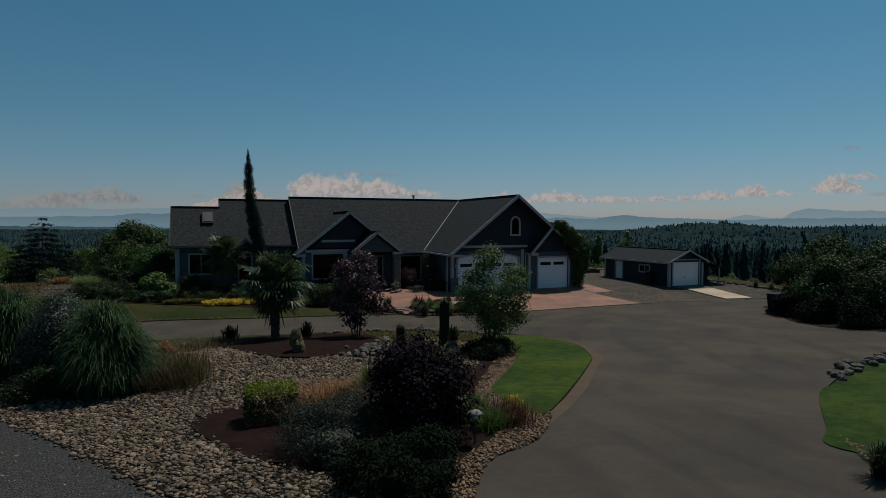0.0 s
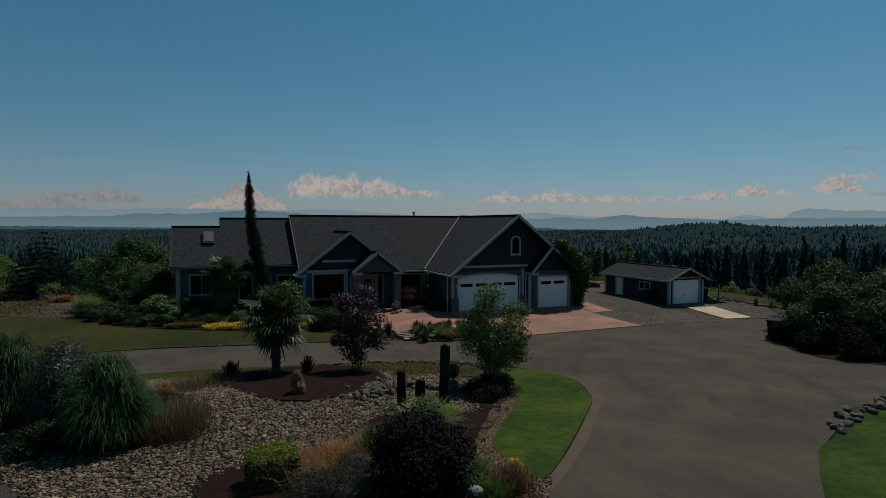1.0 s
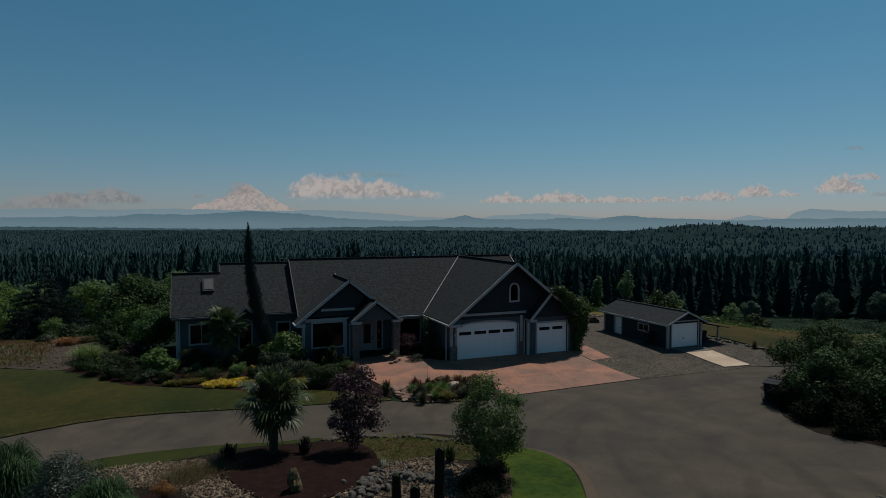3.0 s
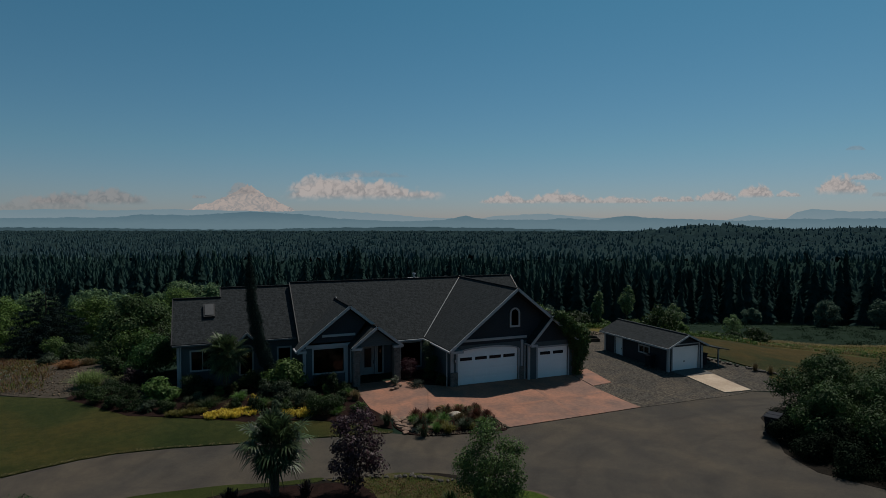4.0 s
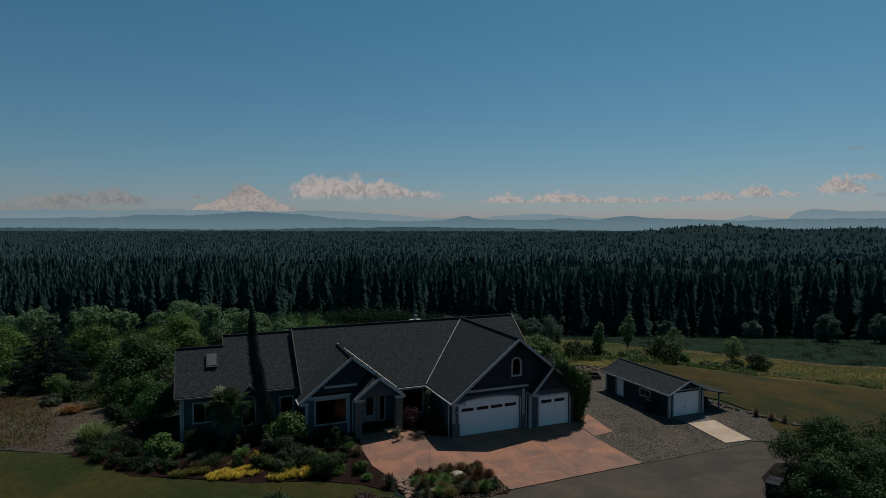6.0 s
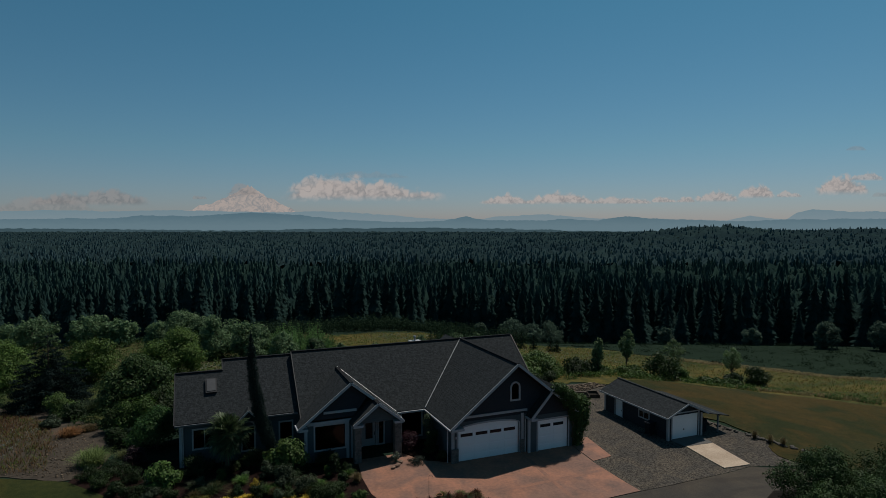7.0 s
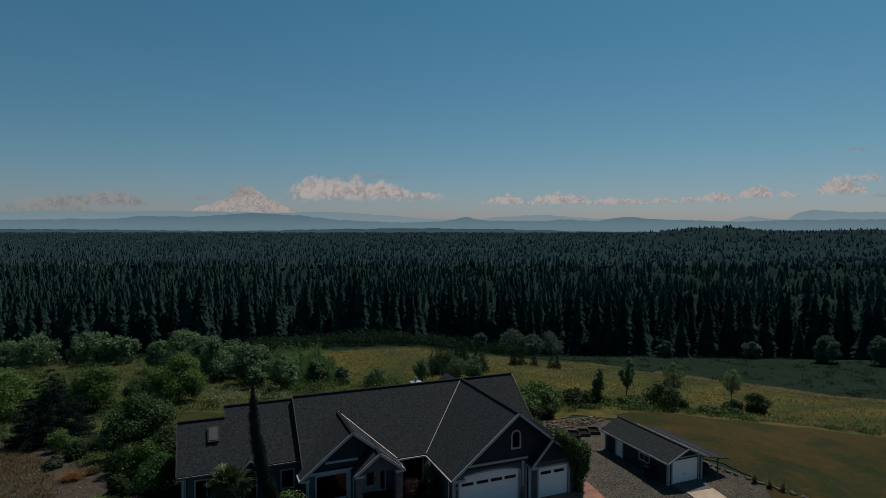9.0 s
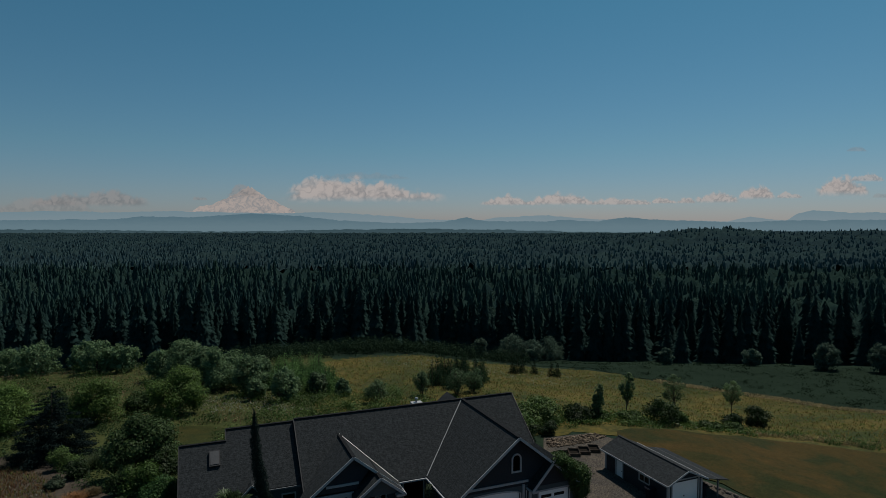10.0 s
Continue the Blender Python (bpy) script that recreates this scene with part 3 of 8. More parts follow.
patch("edge_dust", [(11.9, 22.6), (13.5, 21.6), (13.9, 19.4), (12.9, 16.8), (11.7, 15.3), (8.9, 12.3), (7.1, 10.7), (6.4, 10.3), (8.4, 12.7), (11.3, 15.8), (12.4, 17.1), (13.3, 19.4), (13.1, 21.2), (11.9, 22.2)], DUST, 0.034, "brown dust swept against the lawn edge", 0.8, category="dust", ragged=0.12)
patch("back_grass", [(5.2, 26.5), (6.8, 26.2), (8.7, 25.9), (10.4, 24.3), (11.1, 22.6), (10.4, 21.4), (8.7, 22.3), (7.2, 22.2), (6.4, 23.4), (6.6, 25.0)], LAWN_SPARSE, 0.062, "sparse dry grass on bare earth at back of island", 0.8, category="lawn", ragged=0.2)
patch("island_verge", [(-11, 26.6), (-7, 27.6), (-4.5, 27.95), (-3.0, 28.2), (-1.3, 28.1), (1.0, 27.8), (2.9, 27.2), (5.0, 26.9), (4.6, 26.4), (2.0, 26.9), (0.4, 26.7), (-1.3, 26.5), (-3.5, 26.6), (-7.6, 26.0)], LAWN_VERGE, 0.06, "strip of short dry grass along the island edge", 0.8, category="lawn")
PATIO_EDGE = [(16.5, 29.95), (26.3, 30.15), (26.1, 35.0), (26.3, 38.3), (22, 38.3), (16.6, 38.3), (14.6, 39.4), (13.6, 41.2), (10.2, 41.2), (9.8, 38.3), (9.8, 35.9), (10.6, 33.3), (12.0, 34.0), (14.0, 34.2), (16.2, 33.6)]
patch("patio", PATIO_EDGE, PATIO, 0.06, "reddish stamped concrete forecourt before the garage", 1.0, smooth=False, category="patio")
patch("patio_step", [(26.2, 35.05), (28.0, 35.3), (28.4, 38.9), (26.4, 38.9)], PATIO, 0.065, "reddish concrete slab beside the garage", 1.0, smooth=False, category="patio")
patch("gravel_drive", [(-0.5, 9.2), (-1.9, 12.1), (-3.3, 14.4), (-4.9, 17.0), (-8, 19.8), (-13, 21.8), (-40, 20), (-40, 16.2), (-14, 10.2), (-8.2, 2), (-11.5, -13.8), (-0.5, -13.8), (1.4, 6.2)], GRAVEL_FINE, 0.042, "fine grey gravel strip beside the river stones", 1.0, smooth=False, category="gravel")
GRAVEL_EDGE = [(26.3, 30.15), (28.9, 30.15), (37.0, 30.85), (39.9, 29.4), (42.5, 31.0), (41.5, 35.4), (40.5, 39), (40.5, 47), (38.7, 52.2), (33, 53), (30.5, 49), (28.4, 44), (26.4, 38.3), (26.1, 35.0)]
patch("gravel_yard", GRAVEL_EDGE, GRAVEL, 0.035, "grey gravel yard round the shed", 1.0, smooth=False, category="gravel")
patch("ramp_slab", [(34.75, 31.2), (37.1, 31.0), (37.25, 34.6), (34.7, 34.75)], CONCRETE, 0.10, "pale concrete ramp slab leading to the shed", 1.0, smooth=False, category="slab")
patch("apron", [(34.65, 34.8), (37.3, 34.65), (37.4, 36.2), (34.3, 36.2)], CONCRETE_SHADED, 0.09, "concrete apron before the shed door", 1.0, smooth=False, category="slab")
# the bushes' black shadow is put into this bed's soil colour
patch("bush_bed", [(31.3, 25.4), (29.4, 23.0), (27.2, 20.6), (26.3, 18.2), (27.0, 15.6), (34, 13), (46, 10), (46, 22), (40, 24), (34.5, 27.0)], SOIL_DARK, 0.045, "soil bed with shade of the large bushes put into its dark colour", 1.5, smooth=False, category="planting bed")
patch("side_lawn", [(20.4, 11.8), (17.7, 11.3), (15.4, 10.2), (14.0, 9.65), (11.5, 7.75), (10.45, 6.75), (12.0, 4.5), (16, -2), (30, -2), (32, 8)], LAWN, 0.05, "green lawn edged with stacked rocks", 1.2, category="lawn")
patch("pebble_bed", [(11.5, 7.6), (10.4, 6.4), (9.1, 4.1), (8, 1.5), (12, 0), (14, 2), (12, 5), (11, 6.9)], SOIL_DARK, 0.035, "narrow bed of tan pebbles at the lawn end", 1.0, smooth=False, category="pebble bed")
patch("house_bed", [(-8.4, 44.6), (-6.3, 42.1), (-4.2, 39.55), (-1.7, 38.3), (2.7, 36.2), (6.1, 35.1), (8.5, 33.8), (10.1, 32.0), (10.6, 33.2), (9.8, 35.9), (9.8, 38.3), (10.0, 41.9), (7, 42.5), (6.6, 45.8), (-1.8, 45.8), (-4, 47), (-8, 46)], MULCH, 0.05, "mulched planting bed along the house front", 1.0, smooth=False, ragged=0.5, category="planting bed")
patch("front_bed", [(10.5, 33.2), (10.5, 31.7), (11.6, 30.5), (15.2, 29.7), (16.4, 30.0), (16.2, 33.5), (14.0, 34.1), (12.0, 33.9)], MULCH, 0.066, "kerbed planting bed beside the forecourt", 0.8, category="planting bed")
patch("recess_bed", [(13.7, 41.2), (14.7, 39.4), (16.3, 38.4), (16.3, 43.2), (13.7, 43.2)], MULCH, 0.09, "mulch bed in the corner by the garage", 0.8, smooth=False, category="planting bed")
patch("wild_floor", [(-95, 62), (-42, 79), (-18, 75), (-9, 58.5), (-2, 56), (10, 55), (26, 56.5), (18, 70), (15, 90), (19, 112), (27, 131), (22, 150), (-20, 172), (-80, 178), (-125, 120)], WILD, 0.03, "rough grassy floor beyond the side garden", 2.5, category="ground")
patch("meadow", [(26, 56.5), (34, 54), (42, 49), (53, 43), (66, 37), (108, 26), (104, 60), (102, 76), (98, 88), (94, 104), (85, 124), (52, 132), (27, 132), (18, 112), (14, 90), (16, 70)], FIELD, 0.05, "rough meadow of dry golden grass falling away behind the house", 1.5, category="meadow", ragged=3.5)
patch("lower_lawn", [(40.4, 30.4), (41.6, 34), (40.7, 39), (40.2, 46), (42.4, 52), (54, 50.3), (64, 48), (74, 43.5), (100, 33), (100, 8), (60, 12), (46, 22)], LAWN_TAWNY, 0.07, "mown tawny grass below the shed", 1.5, category="lawn", ragged=1.2)
patch("scrub_belt", [(84, 129), (95, 106), (99, 90), (103.2, 77.5), (105.5, 61), (112, 40), (150, 30), (200, 50), (190, 80), (150, 120), (110, 160), (60, 185), (10, 180), (18, 150), (50, 137)], SCRUB_GROUND, 0.08, "dark scrubby ground between meadow and wood", 3.0, category="ground", ragged=3.0)
patch("back_lawn", [(-4.5, 82), (0, 80.5), (3.4, 75.5), (6, 66), (3, 57), (-1, 58), (-1.5, 68), (-4, 75)], LAWN_DRY, 0.06, "strip of mown lawn behind the house", 1.5, category="lawn")
patch("dry_meadow", [(-40, 52.2), (-24, 50.2), (-12.6, 47.2), (-8.6, 45.0), (-6.5, 47.0), (-6.8, 53), (-9, 58), (-13, 69), (-18, 76), (-40, 80)], SOIL, 0.045, "stony brown floor of the dry garden meadow", 2.0, category="ground", ragged=0.5)
patch("garden_path", [(-10.5, 50), (-7.2, 49.5), (-6.9, 54), (-9, 58), (-13, 69), (-15, 76), (-17, 76), (-14, 66), (-11, 57)], SOIL, 0.06, "bare stony garden path", 1.5, category="path")

def patio_band(points, w):
    """A flush band of smoother, paler concrete between two places on the forecourt."""
    (ax, ay), (bx, by) = points
    d = Vector((bx - ax, by - ay, 0)).normalized()
    side = Vector((-d.y, d.x, 0))
    n = max(2, int(math.hypot(bx - ax, by - ay)))
    for off, ww, mat, lift, name in ((0, w, PATIO_BAND, 0.066, "patio_band"),):
        bm = bmesh.new()
        rows = []
        for i in range(n + 1):
            c = Vector((ax + (bx - ax) * i / n, ay + (by - ay) * i / n, 0)) + side * off
            rows.append([bm.verts.new((p.x, p.y, gz(p.x, p.y) + lift)) for p in (c - side * ww / 2, c + side * ww / 2)])
        for p, q in zip(rows, rows[1:]):
            bm.faces.new((p[0], p[1], q[1], q[0]))
        bmesh.ops.recalc_face_normals(bm, faces=bm.faces)
        if bm.faces[:][0].normal.z < 0:
            bmesh.ops.reverse_faces(bm, faces=bm.faces[:])
        ob = part(name, bm, mat, bpy.data.objects["patio"])


PATIO_BAND = worn(material("smooth_patio_band", (0.245, 0.118, 0.076), 0.8, (0.165, 0.086, 0.060), 0.8, 6, 0.2, 10), 0.5, (1.1, 1.03, 0.98), (0.85, 0.9, 0.95))
for ends in (((21.6, 30.2), (21.9, 37.6)), ((17.0, 33.4), (26.05, 33.6))):
    patio_band(ends, 0.32)

# ---- house ----
# dark colour for the added backing, so rooms behind the panes look unlit
INNER = material("dark_backing", (0.045, 0.056, 0.060), 0.9, (0.032, 0.040, 0.043), 1, 10, 0)
PITCH, EAVE = 0.79, 2.69
house = thing("house", "single-storey slate-blue house with steep dark shingle roofs and white trim", "house", (12, 45, 0))


def at_house(ob, parent=None):
    """Puts a part made in world places under its thing without moving it."""
    parent = parent or house
    ob.parent = parent
    ob.matrix_parent_inverse = Matrix.Translation(-parent.matrix_basis.translation) if not parent.parent else Matrix()
    return ob


def hpart(name, bm, mat, parent=None, label="", smooth=False):
    return at_house(part(name, bm, mat, None, label, smooth), parent)


def wall_run(name, axis, face, lo, hi, z0, z1, depth, openings, mat, parent=None, label=""):
    """A wall along x (axis 0, outer face at y = face) or along y (axis 1, outer face at x = face), with openings (lo, hi, z0, z1) through it."""
    bm = bmesh.new()
    cuts = sorted({lo, hi, *(v for o in openings for v in o[:2])})
    for a, b in zip(cuts, cuts[1:]):
        holes = sorted((o[2], o[3]) for o in openings if o[0] <= a and o[1] >= b)
        z = z0
        for h0, h1 in holes + [(z1, z1)]:
            if h0 > z:
                if axis == 0:
                    box(bm, a, b, min(face, face + depth), max(face, face + depth), z, h0)
                else:
                    box(bm, min(face, face + depth), max(face, face + depth), a, b, z, h0)
            z = h1
    bmesh.ops.remove_doubles(bm, verts=bm.verts, dist=0.0005)
    return hpart(name, bm, mat, parent, label)


def slab(name, outline, mat, thick=0.2, parent=None, label=""):
    """A roof slope of some thickness; the outline lies on its top."""
    bm = prism(bmesh.new(), outline, (0, 0, -thick))
    return hpart(name, bm, mat, parent, label)


def window(x0, x1, z0, z1, y, parent=None, bars=(), trim=0.11, arch=0.0, name="window"):
    """A window in a wall that faces -y: casing, sill, sash bars and a pane."""
    parent = parent or house
    bm = bmesh.new()
    box(bm, x0 - trim, x0, y - 0.05, y + 0.06, z0 - trim, z1 + (0 if arch else trim))
    box(bm, x1, x1 + trim, y - 0.05, y + 0.06, z0 - trim, z1 + (0 if arch else trim))
    if arch:
        xc, r, k = (x0 + x1) / 2, (x1 - x0) / 2, 10
        pts = [(xc - (r + w) * math.cos(math.pi * i / k), z1 + (arch + w) * math.sin(math.pi * i / k)) for w in (0, trim) for i in range(k + 1)]
        for i in range(k):
            prism(bm, [(px, y - 0.05, pz) for px, pz in (pts[i], pts[i + 1], pts[i + k + 2], pts[i + k + 1])], (0, 0.11, 0))
    else:
        box(bm, x0, x1, y - 0.05, y + 0.06, z1, z1 + trim)
    box(bm, x0, x1, y - 0.05, y + 0.06, z0 - trim, z0)
    w = hpart(name, bm, TRIM, parent, "white cased window")
    pane = bmesh.new()
    if arch:
        xc, r, k = (x0 + x1) / 2, (x1 - x0) / 2, 10
        prism(pane, [(x0, y + 0.02, z0), (x1, y + 0.02, z0)] + [(xc + r * math.cos(math.pi * i / k), y + 0.02, z1 + arch * math.sin(math.pi * i / k)) for i in range(k + 1)], (0, 0.012, 0))
    else:
        box(pane, x0, x1, y + 0.02, y + 0.032, z0, z1)
    hpart("pane", pane, GLASS, w)
    for a, b, c, d in bars:
        bar = bmesh.new()
        box(bar, a, b, y - 0.01, y + 0.05, c, d)
        hpart("sash_bar", bar, TRIM, w)
    return w


def fascia(name, p, q, height=0.24, parent=None, thick=0.06, mat=None):
    bm = beam(bmesh.new(), p, q, thick, height)
    return hpart(name, bm, mat or TRIM, parent)


def gutter(p, q):
    return hpart("gutter", beam(bmesh.new(), p, q, 0.12, 0.11), GUTTER_DARK if p[2] > 3 else TRIM)


FLOOR = -0.17
# wings: walls
wall_run("wall", 0, 44.4, -1.6, 6.6, FLOOR - 0.4, 3.2, 0.2, [(-0.72, 0.73, 1.28, 2.58), (2.53, 3.33, 0.7, 2.42), (5.18, 6.02, 1.13, 2.4)], SIDING)
wall_run("wall", 1, -1.6, 44.6, 51.0, FLOOR - 0.4, 2.6, 0.2, [], SIDING)
wall_run("wall", 0, 41.85, 6.6, 10.2, FLOOR - 0.3, 2.9, 0.2, [(7.3, 9.45, 0.9, 2.6)], SIDING)
wall_run("wall", 1, 6.6, 42.05, 44.4, FLOOR - 0.3, 2.6, 0.2, [], SIDING)
wall_run("wall", 1, 10.2, 42.05, 43.6, FLOOR - 0.3, 2.6, -0.2, [], SIDING)
wall_run("wall", 0, 43.6, 10.0, 13.6, FLOOR - 0.3, 3.2, 0.2, [(11.2, 12.25, FLOOR, 2.25), (12.5, 12.85, 0.1, 2.25), (10.55, 10.95, 0.1, 2.25)], SIDING)
wall_run("wall", 0, 43.4, 13.6, 16.4, FLOOR - 0.3, 2.6, 0.2, [(14.3, 15.9, 0.4, 2.25)], SIDING)
wall_run("wall", 1, 16.4, 38.48, 43.4, FLOOR - 0.3, 2.5, 0.2, [], SIDING)
wall_run("wall", 0, 38.28, 16.4, 22.9, FLOOR - 0.3, 2.8, 0.2, [(16.87, 21.8, FLOOR, 2.56)], SIDING)
wall_run("wall", 0, 37.9, 22.45, 26.3, FLOOR - 0.3, 2.7, 0.2, [(23.25, 25.9, FLOOR, 2.25)], SIDING)
wall_run("wall", 1, 26.3, 38.1, 52.8, FLOOR - 0.5, 2.6, -0.2, [], SIDING)
wall_run("wall", 0, 52.9, 6.75, 26.3, FLOOR - 0.5, 2.6, 0.2, [], SIDING)
wall_run("wall", 0, 51.0, -1.6, 6.75, FLOOR - 0.5, 3.2, 0.2, [], SIDING)
# gable walls
for outline, depth in (([(16.4, 38.3, 2.8), (26.2, 38.3, 2.8), (21.3, 38.3, 6.6)], 0.2), ([(7.15, 41.86, 3.05), (10.1, 41.86, 3.05), (11.1, 41.86, 4.35), (9.85, 41.86, 5.38)], 0.2), ([(22.6, 37.92, 2.7), (26.4, 37.92, 2.7), (24.5, 37.92, 4.7)], 0.2)):
    hpart("gable_wall", prism(bmesh.new(), outline, (0, depth, 0)), SIDING_DARK, label="dark navy gable siding")
hpart("gable_wall", prism(bmesh.new(), [(10.1, 40.85, 2.74), (13.1, 40.85, 2.74), (11.6, 40.85, 3.93)], (0, 0.15, 0)), SIDING, label="slate-blue portico gable")
hpart("gable_wall", prism(bmesh.new(), [(26.1, 43.2, 2.6), (26.1, 52.8, 2.6), (26.1, 47.94, 6.55)], (0.2, 0, 0)), SIDING)
hpart("gable_wall", prism(bmesh.new(), [(6.75, 43.3, 2.6), (6.75, 52.7, 2.6), (6.75, 47.94, 6.6)], (0.2, 0, 0)), SIDING_DARK)
hpart("gable_wall", prism(bmesh.new(), [(1.45, 44.6, 3.3), (1.45, 51.6, 3.3), (1.45, 48.2, 6.3)], (0.15, 0, 0)), SIDING_DARK)
hpart("gable_wall", prism(bmesh.new(), [(-1.6, 44.6, 3.2), (-1.6, 50.6, 3.2), (-1.6, 47.4, 5.7)], (0.2, 0, 0)), SIDING)
hpart("ceiling", box(bmesh.new(), 7.0, 26.0, 44.0, 52.6, 2.35, 2.45), TRIM)

# roof slopes
RZ = 6.87
slab("roof", [(6.5, 42.7, EAVE), (26.3, 42.7, EAVE), (26.3, 47.94, RZ), (6.5, 47.94, RZ)], SHINGLE, label="main shingle roof slope")
slab("roof", [(6.5, 53.2, EAVE), (26.3, 53.2, EAVE), (26.3, 47.94, RZ), (6.5, 47.94, RZ)], SHINGLE)
slab("roof", [(15.98, 37.45, EAVE), (15.98, 42.72, EAVE + 0.01), (21.3, 47.96, RZ + 0.01), (21.3, 37.45, RZ + 0.01)], SHINGLE, label="garage wing shingle slope")
slab("roof", [(26.62, 37.45, EAVE), (26.62, 42.72, EAVE + 0.01), (21.3, 47.96, RZ + 0.01), (21.3, 37.45, RZ + 0.01)], SHINGLE)
slab("roof", [(6.1, 41.45, EAVE), (6.1, 42.6, EAVE + 0.01), (9.85, 46.4, 5.66), (9.85, 41.45, 5.65)], SHINGLE)
slab("roof", [(13.6, 41.45, EAVE), (13.6, 42.6, EAVE + 0.01), (9.85, 46.4, 5.66), (9.85, 41.45, 5.65)], SHINGLE)
slab("roof", [(9.75, 40.45, 2.80), (9.75, 42.0, 2.80), (11.6, 44.0, 4.23), (11.6, 40.45, 4.22)], SHINGLE, 0.16)
slab("roof", [(13.45, 40.45, 2.80), (13.45, 42.4, 2.80), (11.6, 44.0, 4.23), (11.6, 40.45, 4.22)], SHINGLE, 0.16)
slab("roof", [(22.43, 37.4, 2.69), (22.43, 40.2, 2.69), (24.5, 41.0, 4.93), (24.5, 37.4, 4.92)], SHINGLE, 0.16)
slab("roof", [(26.57, 37.4, 2.69), (26.57, 40.2, 2.69), (24.5, 41.0, 4.93), (24.5, 37.4, 4.92)], SHINGLE, 0.16)
slab("roof", [(1.35, 43.9, 3.24), (6.75, 43.9, 3.24), (6.75, 48.2, 6.63), (1.35, 48.2, 6.63)], SHINGLE)
slab("roof", [(1.35, 52.5, 3.24), (6.75, 52.5, 3.24), (6.75, 48.2, 6.63), (1.35, 48.2, 6.63)], SHINGLE)
slab("roof", [(-1.93, 43.9, 3.24), (1.36, 43.9, 3.24), (1.36, 47.4, 6.0), (-1.93, 47.4, 6.0)], SHINGLE)
slab("roof", [(-1.93, 50.9, 3.24), (1.36, 50.9, 3.24), (1.36, 47.4, 6.0), (-1.93, 47.4, 6.0)], SHINGLE)
slab("roof", [(2.25, 43.65, 3.12), (2.25, 43.95, 3.12), (2.93, 44.7, 3.82), (2.93, 43.65, 3.80)], SHINGLE, 0.1)
slab("roof", [(3.61, 43.65, 3.12), (3.61, 43.95, 3.12), (2.93, 44.7, 3.82), (2.93, 43.65, 3.80)], SHINGLE, 0.1)
hpart("gable_wall", prism(bmesh.new(), [(2.4, 43.8, 2.95), (3.46, 43.8, 2.95), (2.93, 43.8, 3.66)], (0, 0.55, 0)), SIDING_DARK)
slab("roof", [(19.4, 48.4, 5.4), (19.4, 51.0, 5.4), (21.1, 51.0, 6.72), (21.1, 47.95, 6.72)], SHINGLE, 0.15, label="small rear dormer slope")
slab("roof", [(22.8, 48.4, 5.4), (22.8, 51.0, 5.4), (21.1, 51.0, 6.72), (21.1, 47.95, 6.72)], SHINGLE, 0.15)
hpart("gable_wall", prism(bmesh.new(), [(19.5, 50.7, 4.4), (22.7, 50.7, 4.4), (22.7, 50.7, 5.2), (21.1, 50.7, 6.5), (19.5, 50.7, 5.2)], (0, 0.15, 0)), SIDING_DARK)
# ridge caps
for p, q in (((6.5, 47.94, RZ), (26.3, 47.94, RZ)), ((21.3, 37.45, RZ), (21.3, 47.9, RZ)), ((9.85, 41.45, 5.65), (9.85, 46.4, 5.65)), ((1.35, 48.2, 6.63), (6.5, 48.2, 6.63)), ((-1.93, 47.4, 6.0), (1.36, 47.4, 6.0)), ((11.6, 40.45, 4.22), (11.6, 43.9, 4.22))):
    hpart("ridge_cap", beam(bmesh.new(), p, q, 0.26, 0.07), RIDGE)
# valley flashings
for p, q in (((15.98, 42.7, EAVE), (21.3, 47.94, RZ)), ((13.6, 42.62, EAVE), (9.85, 46.42, 5.66))):
    hpart("valley_flashing", beam(bmesh.new(), Vector(p) + Vector((0, 0, 0.06)), Vector(q) + Vector((0, 0, 0.06)), 0.06, 0.02), FLASHING, label="bright metal valley flashing")
# barge boards on the gables
for a, b, c in (((15.98, 37.42, 2.62), (21.3, 37.42, 6.80), (26.62, 37.42, 2.62)), ((6.1, 41.42, 2.62), (9.85, 41.42, 5.58), (13.6, 41.42, 2.62)), ((9.75, 40.42, 2.73), (11.6, 40.42, 4.15), (13.45, 40.42, 2.73)), ((22.43, 37.37, 2.62), (24.5, 37.37, 4.85), None), ((2.25, 43.62, 3.07), (2.93, 43.62, 3.75), (3.61, 43.62, 3.07))):
    h = 0.12 if a[0] == 2.25 else 0.19
    fascia("barge_board", a, b, h)
    if c:
        fascia("barge_board", b, c, h)
for p, q in (((6.47, 42.7, 2.62), (6.47, 47.94, 6.80)), ((26.33, 42.7, 2.62), (26.33, 47.94, 6.80)), ((1.32, 47.4, 5.93), (1.32, 48.2, 6.56)), ((-1.96, 43.9, 3.17), (-1.96, 47.4, 5.93))):
    fascia("barge_board", p, q, 0.22, mat=DARK_METAL)
# gutters
for p, q in (((-1.93, 43.85, 3.13), (2.2, 43.85, 3.13)), ((3.66, 43.85, 3.13), (6.4, 43.85, 3.13)), ((6.04, 41.4, 2.58), (6.04, 42.7, 2.58)), ((13.7, 42.64, 2.58), (15.95, 42.64, 2.58)), ((15.92, 37.45, 2.58), (15.92, 42.6, 2.58)), ((13.5, 40.45, 2.68), (13.5, 42.5, 2.68)), ((22.37, 37.4, 2.58), (22.37, 38.25, 2.58))):
    gutter(p, q)
